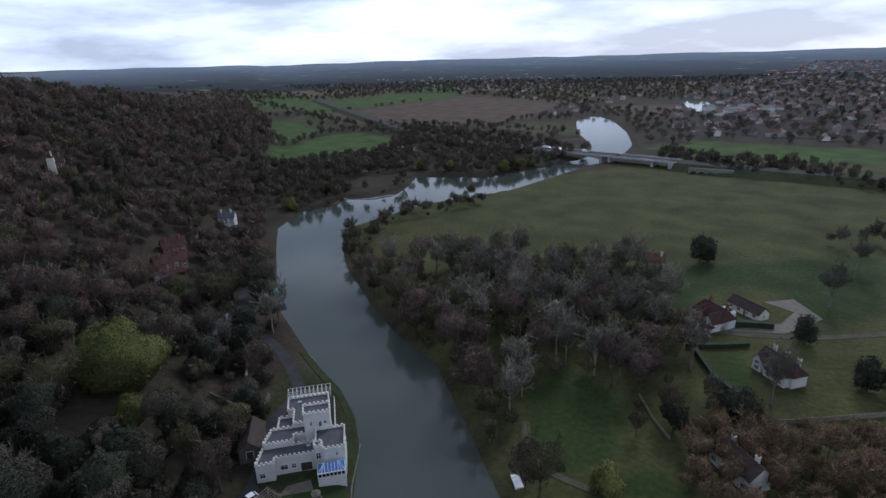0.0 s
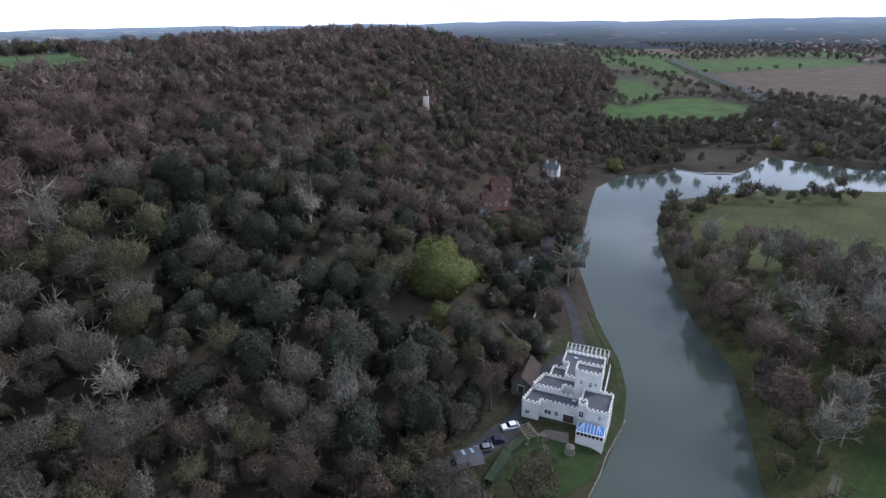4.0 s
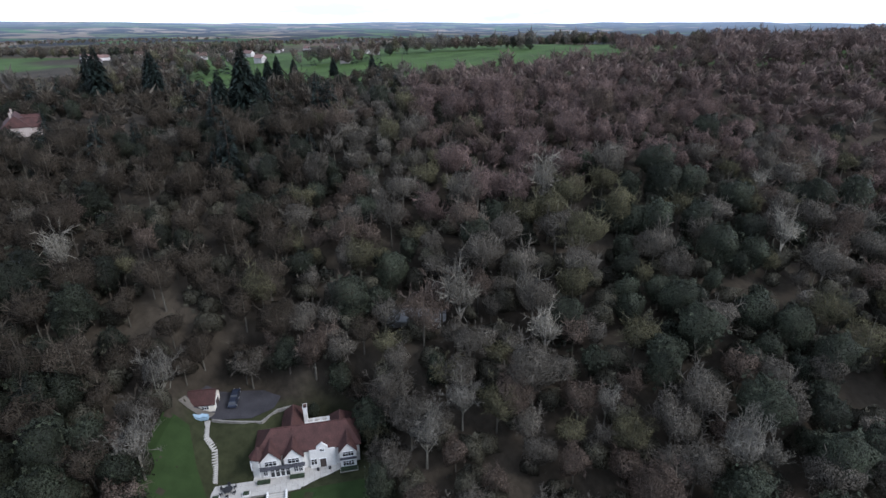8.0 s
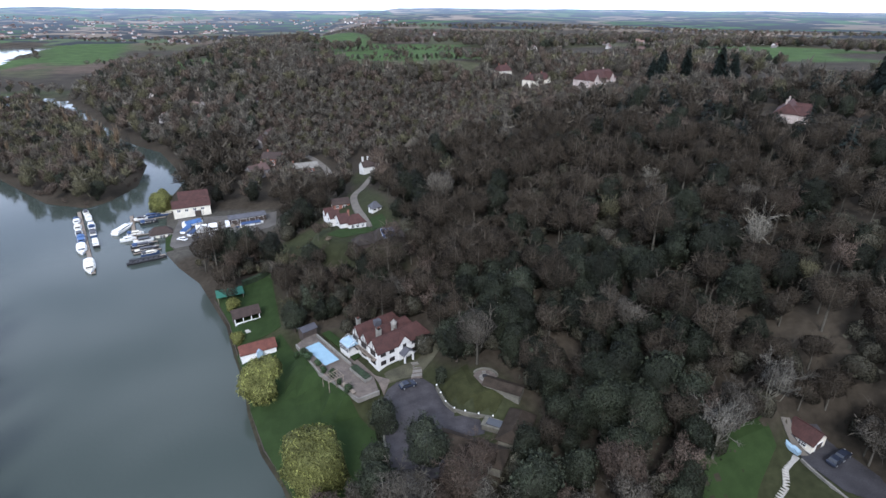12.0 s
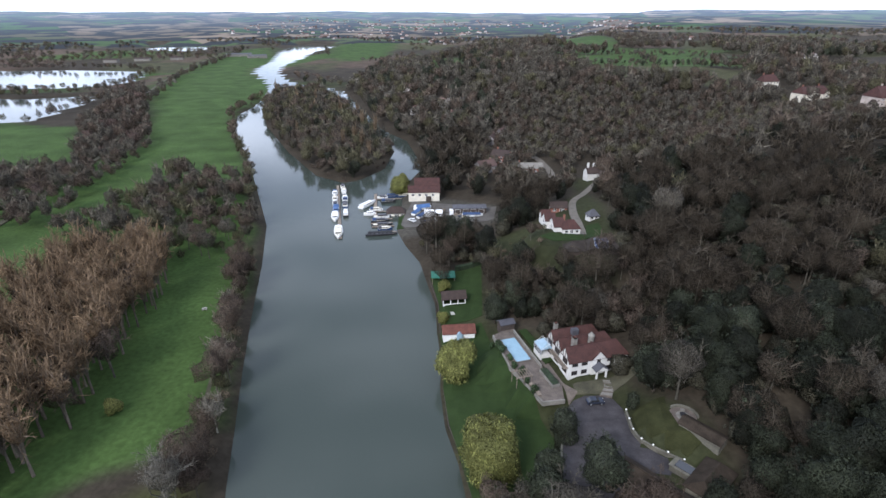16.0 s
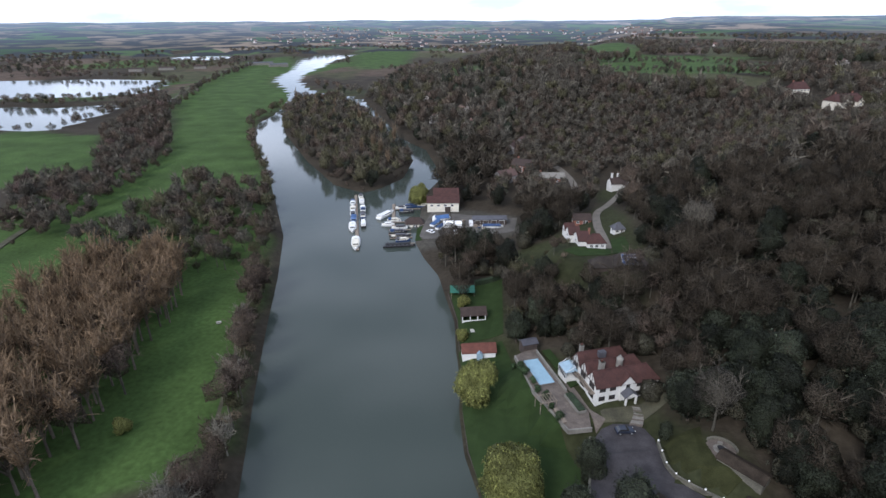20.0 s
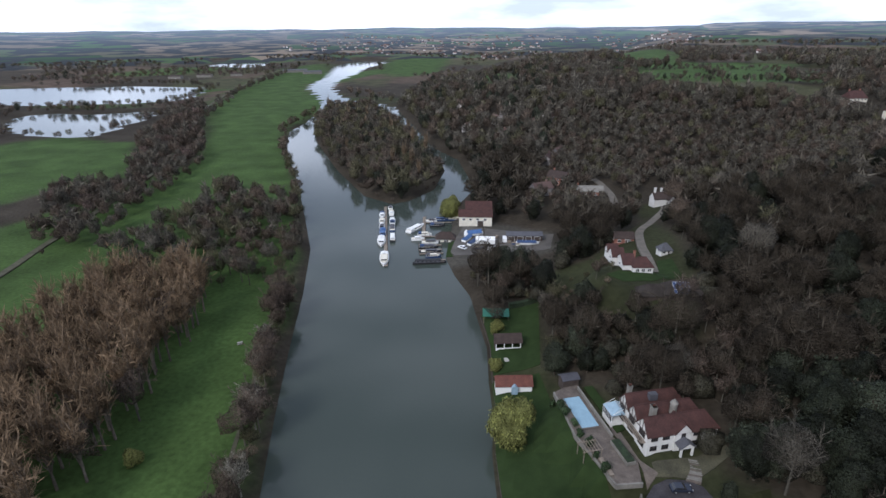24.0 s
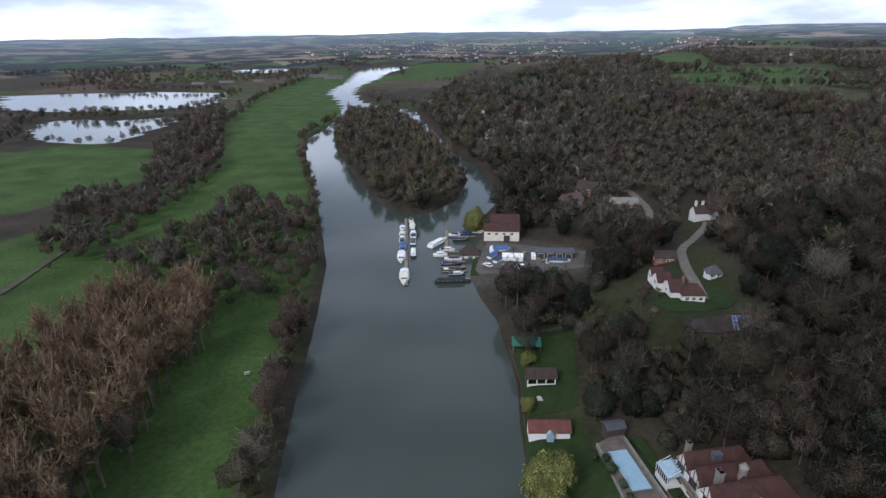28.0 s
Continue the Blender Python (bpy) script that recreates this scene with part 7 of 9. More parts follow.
for sx in (-2.3, 2.3):
    for sy in (-0.4, 0.4):
        part("leg", Shape().box(sx - 0.06, sx + 0.06, sy - 0.06, sy + 0.06, 0, 0.7), WOOD, tb)
surface("road_4", [(10.2, 103.6), (11.8, 107.0), (14.6, 109.4), (18.4, 110.2), (21.6, 109.2), (23.5, 106.0), (24.2, 101.0), (24.6, 97.4), (26.6, 94.2), (29.4, 92.2), (34.0, 89.6), (33.6, 86.4), (27, 86.6), (22.0, 84.0), (18.5, 77), (8.6, 76), (8.8, 90), (9.2, 97)], material("worn_tarmac", (0.048, 0.044, 0.046), 0.9, 0.35, 0.3, 14, 0.02, spec=0.2), "cracked grey tarmac parking court", "drive", z=8.3)
for y0 in (83.5, 90.5, 97.5):
    low_wall("trim", [(10, y0 + 1.0), (22.5, y0 + 5.0)], 0.012, 0.16, BLACK, "dark tar joint across the parking court", "joint", z=8.3)
low_wall("garden_wall", [(9.2, 104.0), (8.9, 97.0), (8.5, 90.0), (8.3, 77.0)], 0.5, 0.4, MOSSY_STONE, "low mossy stone wall along the parking court", z=7.9)
car(17.0, 107.0, 15, CAR_DARK, "dark car with a pale roof parked on the court", 4.3, z=8.32)
low_wall("garden_wall", [(23.9, 104.4), (24.6, 98.0), (26.0, 95.0), (28.2, 93.4), (31.0, 91.8), (34.2, 90.2)], 1.0, 0.45, MOSSY_STONE, "curved stone retaining wall with globe lamps", z=8.35)
for x, y in ((24.2, 101.2), (24.6, 97.8), (26.0, 95.0), (28.2, 93.4), (31.0, 91.8), (34.0, 90.2), (23.9, 104.3)):
    lp = thing("garden_lamp", x, y, 9.2, 0, "white globe lamp on the curved stone wall", "lamp", "globe lamps on the wall")
    part("post", Shape().cylinder(0, 0, -0.1, 0.25, 0.06, n=6), BLACK, lp)
    sp = Shape()
    for k in range(5):
        a0, a1 = -math.pi / 2 + k * math.pi / 5, -math.pi / 2 + (k + 1) * math.pi / 5
        sp.cylinder(0, 0, 0.45 + 0.22 * math.sin(a0), 0.45 + 0.22 * math.sin(a1), max(0.01, 0.22 * math.cos(a0)), max(0.01, 0.22 * math.cos(a1)), 8)
    part("globe", sp, LAMP_GLOBE, lp)
surface("lawn_8", [(25.2, 104), (25.8, 98.6), (29, 94.6), (35, 91.4), (39, 95), (34, 98), (32.5, 104), (33, 108)], material("mossy_rough_grass", (0.030, 0.032, 0.013), 0.95, 0.4, 0.25, 12, 0.03, spec=0.1), "mossy yellowish grass above the curved wall", "lawn", 0.1)


def round_patio(x, y, z):
    t = thing("patio", x, y, z, 0, "round stone patio with a fire bowl and curved bench", "patio")
    tagged(t, kind="structure")
    part("paving", Shape().cylinder(0, 0, -2.0, 0.12, 3.0, n=24), FLAGS, t)
    part("centre_ring", Shape().cylinder(0, 0, 0.12, 0.2, 1.5, n=20), STONE, t)
    part("fire_bowl", Shape().cylinder(0, 0, 0.2, 0.65, 0.5, 0.75, 12), BLACK, t)
    wall = Shape()
    for k in range(10):
        a = -0.1 + k * 0.24
        wall.prism([(3.0 * math.cos(a), 3.0 * math.sin(a)), (3.4 * math.cos(a), 3.4 * math.sin(a)), (3.4 * math.cos(a + 0.24), 3.4 * math.sin(a + 0.24)), (3.0 * math.cos(a + 0.24), 3.0 * math.sin(a + 0.24))], -1.5, 0.7)
    part("curved_wall", wall, MOSSY_STONE, t)
    part("bench_plinth", Shape().box(-0.2, 0.7, 1.5, 2.0, 0.12, 0.6), STONE, t)


round_patio(35.6, 101.2, 12.0)
MOSSY_TILES = material("mossy_dark_tiles", (0.036, 0.028, 0.021), 0.95, 0.5, 0.32, 10, 0.03, spec=0.12)
cab = thing("garden_shelter", 38.6, 96.2, 11.4, -40, "low open garden shelter with a mossy brown roof", "shelter")
range_of(cab, -4.6, 4.6, -1.8, 1.8, 0, 1.5, 2.3, "x", MOSSY_STONE, MOSSY_TILES, over=0.3, courses=5)
for nm, x, y, turn, w, d, zz in (("long_outbuilding", 26.0, 81.6, -38, 15, 5.2, 8.2), ("stable_range", 37.6, 84.6, 52, 10, 5.4, 8.8)):
    o = thing(nm, x, y, zz, turn, "low outbuilding with a long mossy brown tiled roof", "outbuilding")
    range_of(o, -w / 2, w / 2, -d / 2, d / 2, 0, 1.9, 3.6, "x", MOSSY_STONE, MOSSY_TILES, (1.4, 1.4), 0.6, 8)
    for k in range(3):
        door(o, -w / 3 + k * w / 3, d / 2 + 0.02, 0, 1.6, 1.45, "+y", DARKWOOD)
flt = thing("garage_block", 33.6, 87.4, 8.4, -38, "grey flat-topped garage with a dark glazed roof light", "garage")
part("wall", Shape().box(-2.8, 2.8, -1.4, 1.4, -1, 1.3), MOSSY_STONE, flt)
part("flat_roof", Shape().box(-3.0, 3.0, -1.6, 1.6, 1.3, 1.45), MOSSY_STONE, flt)
part("roof_light", Shape().box(-2.0, 2.0, -1.0, 1.2, 1.45, 1.6), GLASS, flt)
gs = thing("garden_stairs", 19.9, 109.9, 8.42, 0, "flight of narrow curved stone steps up to the porch", "steps")
for k in range(12):
    bend, half, y = 0.9 * math.sin(k / 11 * 2.4), 1.45 - 0.05 * k, 0.52 * k
    part("step", Shape().box(bend - half, bend + half, y - 0.05, y + 0.27, -0.6, 0.10 + 0.035 * k).box(bend - half - 0.02, bend + half + 0.02, y + 0.27, y + 0.47, -0.6, 0.03 + 0.035 * k), STONE if k % 3 else FLAGS, gs)
surface("path_2", [(12, 113.6), (17.4, 115.6), (21, 117.0), (27, 120.6), (28, 117), (22, 112), (18, 110.6), (12.4, 110)], EARTH, "brown gravelled forecourt before the house", "forecourt", 0.12)
surface("path_3", [(-2.6, 139.5), (5.2, 123.4), (9.4, 114.6), (13, 110.6), (11, 108), (9.4, 113.6), (4.2, 121.4), (3.8, 122.6)], FLAGS, "stone-paved path along the pool house", "path", 0.14)

# boathouses on the lawns
b1 = thing("boathouse", -21.9, 140.6, 1.7, 15.5, "white boarded boathouse with an orange-red tiled roof", "boathouse", "boathouses on the bank")
range_of(b1, -5.0, 5.0, -1.7, 2.6, 0, 2.3, 4.0, "x", TIMBER_WHITE, ORANGE_TILE)
part("porch", Shape().box(-0.8, 0.9, -2.8, -1.7, -0.8, 2.2).wedge(-0.8, 0.9, -2.8, -1.7, 2.2, 3.0, "y"), SKYBLUE_ROOF, b1)
b2 = thing("boathouse", -27.0, 162.4, 1.8, 18, "open-fronted dark boathouse with a brown tiled roof", "boathouse", "boathouses on the bank")
part("wall", Shape().box(-4.0, 4.0, 2.0, 2.3, -0.8, 2.3).box(-4.0, -3.8, -2.2, 2.2, -0.8, 2.3).box(3.8, 4.0, -2.2, 2.2, -0.8, 2.3), DARKWOOD, b2)
part("roof", Shape().gable(-4.5, 4.5, -2.7, 2.7, 2.2, 4.3), TILE_BROWN, b2)
for x in (-3.9, -1.3, 1.3, 3.9):
    part("post", Shape().box(x - 0.12, x + 0.12, -2.45, -2.2, -0.8, 2.3), TIMBER_WHITE, b2)
part("sill", Shape().box(-4.0, 4.0, -2.4, -2.25, -0.3, 0.5), TIMBER_WHITE, b2)
b3 = thing("boathouse", -33.6, 179.2, 1.5, 12, "open boat shelter with a bright green metal roof", "boathouse", "boathouses on the bank")
for x in (-4.2, 0, 4.2):
    for y in (-2.4, 2.4):
        part("post", Shape().box(x - 0.08, x + 0.08, y - 0.08, y + 0.08, -1.6, 2.0), WOOD, b3)
part("roof", Shape().add([(-4.6, -2.6, 1.95), (4.6, -2.6, 1.95), (4.6, 2.6, 2.35), (-4.6, 2.6, 2.35), (-4.6, -2.6, 2.1), (4.6, -2.6, 2.1), (4.6, 2.6, 2.5), (-4.6, 2.6, 2.5)], [(3, 2, 1, 0), (4, 5, 6, 7), (0, 1, 5, 4), (1, 2, 6, 5), (2, 3, 7, 6), (3, 0, 4, 7)]), GREEN_METAL, b3)
sl = thing("stone_slab", -25.2, 154.3, gz(-25.2, 154.3), 20, "pale paved slab set in the lawn", "slab")
part("slab", Shape().box(-1.4, 1.4, -1.0, 1.0, -0.1, 0.14), PAVING, sl)
low_wall("hedge", [(-30, 186.5), (-18, 192.5)], 1.8, 1.6, HEDGE_DARK, "clipped dark green hedge at the end of the lawn", "hedge", kind="structure")
for k in range(8):
    x, y = -10.6 + 12.5 * k / 7 + 0.4 * (k % 2), 131.5 - 22.5 * k / 7
    plant("holly", x, y, 0.30 + 0.05 * (k % 3), k, k, "small dark clipped bush beside the pool terrace", "bushes along the pool terrace")

# ---- cottages on the slope ----
ct = thing("cottage", 9.0, 188.0, 21.6, 15, "white cottage with four gables and brown-red tiled roofs", "house")
range_of(ct, 0, 8.4, -5.6, 0.4, 0, 3.0, 6.2, "x", WHITE, ROOF_RED, (2.4, 2.4), 0.35, 0)
range_of(ct, -3.4, 1.6, -3.0, 6.0, 0, 3.0, 6.0, "x", WHITE, ROOF_RED, (0, 0), 0.35, 5)
range_of(ct, -5.4, -0.4, 5.4, 12.0, 0, 3.0, 5.8, "x", WHITE, ROOF_RED, (0, 0), 0.35, 5)
range_of(ct, -5.6, -1.0, 12.2, 16.4, 0, 2.8, 5.4, "x", WHITE, ROOF_RED, (0, 0), 0.35, 5)
for y in (1.5, 8.6, 14.3):
    window(ct, -3.44 if y < 4 else -5.44 if y < 12 else -5.64, y, 1.2, 2.0, 1.3, "-x", 3)
for x in (1.8, 4.2, 6.8):
    window(ct, x, -5.64, 0.9, 1.3, 1.2, "-y", 2)
chimney(ct, 2.5, 2.0, 3, 7.2, mat=BRICK)
ct.matrix_world = ct.matrix_world @ Matrix.Scale(0.78, 4)
surface("lawn_9", [(2, 180), (7, 176), (16, 178), (27, 196), (26, 212), (21, 212), (20, 198), (16, 184), (6, 184)], LAWN_GREEN, "sloping lawn round the white cottage", "lawn", 0.1)
strip("road_5", [(19, 200), (18.5, 210), (18, 219), (17, 234), (18, 254), (23, 268), (31, 288), (33, 298)], 3.4, GRAVEL, "pale gravel drive curving up to the cottage", "drive", 0.15)
strip("road_6", [(10, 285), (10, 300), (8, 327), (2, 351), (-6, 370)], 4.0, GRAVEL, "pale worn lane climbing behind the boatyard", "lane", 0.15)
cottage("garden_hut", 24.0, 219.0, 20, 4.4, 3.8, 2.2, 4.2, WHITE, SLATE, "small white hut with a dark hipped roof", (1.5, 1.5), 0)
cottage("lodge", 10.5, 243, 10, 8, 5, 2.6, 4.6, BRICK, TILE_BROWN, "small red brick lodge above the cottage", (0, 0), 0)
so = thing("solar_house", 21.0, 165.6, 23.5, 12, "dark-roofed house carrying a large solar panel", "house")
DARK_TILES = material("dark_mossy_tiles", (0.038, 0.032, 0.028), 0.95, 0.5, 0.3, 10, 0.03, spec=0.15)
range_of(so, -4.5, 6.0, -3.2, 3.2, 0, 2.6, 5.2, "x", DARKWOOD, DARK_TILES, (2, 2), 0.4, 0)
range_of(so, -11.0, -3.0, -2.6, 2.6, -0.6, 1.8, 4.0, "x", DARKWOOD, DARK_TILES, (2, 2), 0.4, 0)
pan = part("solar_panel", Shape().add([(-2.2, -3.5, 2.95), (2.4, -3.5, 2.95), (2.4, -0.6, 5.25), (-2.2, -0.6, 5.25), (-2.2, -3.5, 2.85), (2.4, -3.5, 2.85), (2.4, -0.6, 5.1), (-2.2, -0.6, 5.1)],
                                      [(0, 1, 2, 3), (7, 6, 5, 4), (0, 4, 5, 1), (1, 5, 6, 2), (2, 6, 7, 3), (3, 7, 4, 0)]), SOLAR, so)
gl = Shape()
for k in range(6):
    gl.beam((-2.2 + 0.92 * k, -3.5, 2.98), (-2.2 + 0.92 * k, -0.6, 5.28), 0.07)
for k in range(4):
    gl.beam((-2.2, -3.5 + 0.967 * k, 2.98 + 0.767 * k), (2.4, -3.5 + 0.967 * k, 2.98 + 0.767 * k), 0.07)
part("panel_frame", gl, STEEL, pan)
cottage("hillside_house", -6, 331, 10, 18, 8, 3.0, 5.6, BRICK, STONE, "long low grey-roofed house beside the lane", (0, 0), 1)
cottage("hillside_house", -24, 355, -20, 12, 9, 4.8, 8.0, BRICK, TILE_BROWN, "red brick house behind the boatyard", (0, 0), 1)
wc = thing("hill_cottage", 32.0, 306, gz(32, 306) - 0.3, 20, "white cottage with two tall white chimneys", "house")
range_of(wc, -5, 5, -3, 3, 0, 4.6, 7.4, "x", WHITE, TILE_BROWN, (0, 0), 0.35, 6)
range_of(wc, 1.5, 5.2, -5.5, -2, 0, 4.4, 6.8, "y", WHITE, TILE_BROWN, (0, 0), 0.3, 5)
chimney(wc, -4.0, 0, 4, 10.0, 1.0, 0.8, WHITE)
chimney(wc, -0.4, 0.4, 5, 9.6, 1.0, 0.8, WHITE)
for x in (2.5, 4.2):
    window(wc, x, -5.53, 1.0, 1.0, 1.2, "-y")
    window(wc, x, -5.53, 3.0, 1.0, 1.1, "-y")

# ---- boatyard and moorings ----
surface("yard", [(-65, 236), (-61, 230), (-42, 235), (-20, 247), (-20, 265), (-38, 266), (-52, 267), (-66, 268)], GRAVEL_YARD, "grey gravel boatyard", "yard", 0.08)
surface("lawn_10", [(-73.5, 246), (-65.5, 248), (-64.5, 236), (-61.5, 229), (-66, 231), (-70.5, 237)], LAWN_GREEN, "small lawn beside the boatyard pontoons", "lawn", 0.1)
cottage("boatyard_office", -71.0, 251.4, 14, 9.4, 6.0, 2.6, 5.0, CREAM, TILE_BROWN, "cream boatyard office with a brown hipped roof", (2, 2), 0)
yb = thing("workshop", -60.6, 273, 1.6, 12, "large cream workshop with a red-brown tiled roof", "workshop")
range_of(yb, -8.4, 8.4, -3.5, 4, 0, 5.2, 7.6, "x", CREAM, ROOF_RED, (0, 0), 0.4, 8)
range_of(yb, -5.0, 8.4, 4, 13, 0, 6.2, 9.6, "x", BRICK, ROOF_RED, (0, 0), 0.4, 8)
for k in range(4):
    window(yb, -6 + 3.6 * k, -3.53, 3.2, 1.4, 1.0, "-y", 2)
door(yb, 2.5, -3.53, 0, 3.0, 3.0, "-y", DARKWOOD)
sh2 = thing("boat_shed", -33.4, 256.0, 1.8, 13, "long dark boat shed with a grey-blue sheet roof", "shed")
range_of(sh2, -8.4, 8.4, -2.6, 3.2, 0, 3.0, 4.0, "x", DARKWOOD, SLATE, (0, 0), 0.3, 0)
for k in range(4):
    door(sh2, -6 + 4 * k, -2.63, 0, 2.6, 2.5, "-y", DARKWOOD)


def covered_boat(x, y, turn, length, w, h, mat, label, z=None):
    t = thing("covered_boat", x, y, gz(x, y) if z is None else z, turn, label, "boat", "laid-up boats in the yard")
    hull(t, length, w, 1.1, TIMBER_WHITE)
    part("cover", Shape().gable(-length * 0.47, length * 0.38, -w * 0.5, w * 0.5, 1.1, h).wedge(-length * 0.47, -length * 0.45, -w * 0.5, w * 0.5, 1.1, h), mat, t)
    for k in range(2):
        part("cradle", Shape().box(-length * 0.3 + k * length * 0.5, -length * 0.3 + k * length * 0.5 + 0.3, -w * 0.4, w * 0.4, -0.8, 0.1), WOOD, t)


covered_boat(-59.6, 250.0, 75, 8.5, 2.6, 2.3, BLUE_TARP, "laid-up boat under a blue tarpaulin")
covered_boat(-56.2, 245.4, 70, 6.5, 2.4, 2.1, NAVY, "laid-up boat under a navy cover")
covered_boat(-57.6, 257.5, 30, 8.5, 3.0, 2.6, BLUE_TARP, "large boat under a pale blue cover")
wt_ = thing("storage_tent", -50.6, 248.4, gz(-50.6, 248.4), 10, "long white boat storage tent in the yard", "tent")
part("cover", Shape().gable(-4.6, 4.6, -1.9, 1.9, 2.0, 3.2).box(-4.5, 4.5, -1.8, 1.8, -0.6, 2.05), TIMBER_WHITE, wt_)
part("end_frame", Shape().wedge(-4.55, -4.4, -1.8, 1.8, 2.0, 3.1).box(4.52, 4.58, -1.8, 1.8, 0, 2), STEEL, wt_)
car(-59.6, 238.8, 150, CAR_WHITE, "white car parked at the boatyard edge", 4.4)
car(-45.4, 238.6, 20, CAR_WHITE, "white van parked beside the yard track", 5.2, van=True)
car(-42.0, 252.2, 100, CAR_WHITE, "white van beside the boat shed", 5.0, van=True)
car(-49.5, 239.5, 170, CAR_DARK, "dark car at the boatyard edge", 4.3)
covered_boat(-31.0, 251.0, 12, 10.5, 2.6, 1.9, NAVY, "long boat under a navy cover beside the shed")
covered_boat(-61.5, 256, 100, 6, 2.2, 1.9, TIMBER_WHITE, "white laid-up boat near the office")
for k, (x, y) in enumerate(((-39.5, 250.6), (-37.2, 249.2), (-35.2, 248.2), (-46.5, 256.0), (-53.2, 240.0))):
    cr = thing("crate", x, y, gz(x, y), 25 * k, "weathered wooden crate in the boatyard", "crate", "crates in the boatyard")
    part("box", Shape().box(-0.8, 0.8, -0.6, 0.6, -0.2, 0.9), (WOOD, NAVY, CREAM)[k % 3], cr)
    part("lid", Shape().box(-0.86, 0.86, -0.66, 0.66, 0.9, 1.0), WOOD, cr)


def pontoon(x0, y0, x1, y1, w, label):
    L, a = math.hypot(x1 - x0, y1 - y0), math.degrees(math.atan2(y1 - y0, x1 - x0))
    t = thing("pontoon", x0, y0, 0, a, label, "pontoon", "mooring pontoons")
    n = max(3, int(L / 1.6))
    for k in range(n):
        part("plank_section", Shape().box(L * k / n + 0.03, L * (k + 1) / n - 0.03, -w / 2, w / 2, 0.35, 0.47), WOOD, t)
    part("float", Shape().box(0, L, -w / 2 + 0.1, w / 2 - 0.1, -0.2, 0.35), BLACK, t)
    for k in range(0, n + 1, 3):
        part("pile", Shape().cylinder(L * k / n, w / 2 + 0.1, -1.5, 1.6, 0.1, n=6), DARKWOOD, t)


pontoon(-118, 293, -88.0, 214, 1.6, "long timber mooring pontoon in midstream")
pontoon(-90.8, 281, -79.2, 241, 1.6, "timber walkway pontoon beside the boatyard")
for x0, y0, x1, y1 in ((-81.5, 241, -71.0, 243.6), (-79.6, 235, -69.4, 238.4), (-77.8, 230.6, -67.6, 234.2), (-76.2, 223.0, -64.6, 227.2), (-84.8, 252, -76.0, 254), (-88, 272, -74, 276)):
    pontoon(x0, y0, x1, y1, 1.1, "short timber finger pontoon at the boatyard")
MIDSTREAM = [(-91.2, 220.6, -70, 13.5, 4.2, TIMBER_WHITE, CREAM, TIMBER_WHITE), (-100.2, 240.4, -70, 11, 4.0, TIMBER_WHITE, TIMBER_WHITE, TIMBER_WHITE), (-103.6, 251.0, -70, 11, 3.6, NAVY, BLUE_TARP, BLUE_TARP), (-107.2, 259.4, -70, 7.5, 3.0, TIMBER_WHITE, SLATE, TIMBER_WHITE),
             (-110.4, 267.8, -70, 8.5, 3.2, TIMBER_WHITE, CREAM, None), (-113.8, 277.0, -70, 8.5, 3.2, TIMBER_WHITE, TIMBER_WHITE, NAVY), (-97.0, 247.4, 110, 11, 2.9, BLACK, TIMBER_WHITE, TIMBER_WHITE), (-101.6, 259.6, 110, 9, 3.0, NAVY, SLATE, None),
             (-105.4, 270.2, 110, 9.5, 3.2, TIMBER_WHITE, TIMBER_WHITE, NAVY), (-110.6, 283.0, 110, 8, 3.0, TIMBER_WHITE, CREAM, TIMBER_WHITE), (-114.2, 291, 110, 6.5, 2.6, TIMBER_WHITE, SLATE, None)]
words = {"white_painted_wood": "white", "cream_render": "cream", "navy_paint": "navy blue", "black_rubber": "black", "blue_plastic_sheet": "blue", "dark_slate": "dark grey", "weathered_timber": "brown wooden", "turquoise_paint": "turquoise"}
for x, y, turn, L, w, body, top, can in MIDSTREAM:
    cruiser(x, y, turn, L, w, "%s river cruiser with a %s cabin moored midstream" % (words[body.name], words[top.name]), body, top, can, "boats moored in midstream")
cruiser(-89.6, 262.6, 72, 14, 3.9, "long white river cruiser moored off the boatyard", TIMBER_WHITE, TIMBER_WHITE, TIMBER_WHITE, "boats at the boatyard")
YARD_BOATS = [(-84.0, 248.0, 15, 6.5, 2.4, TIMBER_WHITE, TIMBER_WHITE, None), (-82.6, 254.6, 15, 7, 2.6, TIMBER_WHITE, CREAM, NAVY), (-77.0, 245.2, 15, 8, 2.4, TIMBER_WHITE, SLATE, None), (-76.0, 239.2, 17, 9, 2.6, BLACK, SLATE, NAVY),
              (-73.4, 233.8, 17, 9.5, 2.5, BLACK, SLATE, None), (-70.8, 229.2, 17, 7, 2.4, NAVY, CREAM, SLATE), (-80.0, 269, 15, 8, 2.6, BLACK, SLATE, NAVY), (-81.0, 278.0, 15, 9, 2.6, NAVY, NAVY, None), (-85, 275, 15, 6, 2.2, TIMBER_WHITE, SLATE, None), (-72, 281, 12, 11, 3.0, NAVY, CREAM, None)]
for x, y, turn, L, w, body, top, can in YARD_BOATS:
    cruiser(x, y, turn, L, w, "%s motor boat moored at the boatyard pontoon" % words[body.name], body, top, can, "boats at the boatyard")
narrowboat(-70.6, 222.4, 19, 15, "black narrowboat moored at the boatyard's end pontoon", SLATE, BLACK, "boats at the boatyard")
narrowboat(111.4, -188.0, 119, 20, "turquoise and navy narrowboat moored under the bank", NAVY, TEAL)
narrowboat(-33.0, 189.4, 110, 7, "small dark boat moored by the green shelter", SLATE, DARKWOOD)
cruiser(5.0, -99.6, -70, 8.5, 2.8, "white cabin cruiser moored under the meadow bank", TIMBER_WHITE, TIMBER_WHITE, None, "")

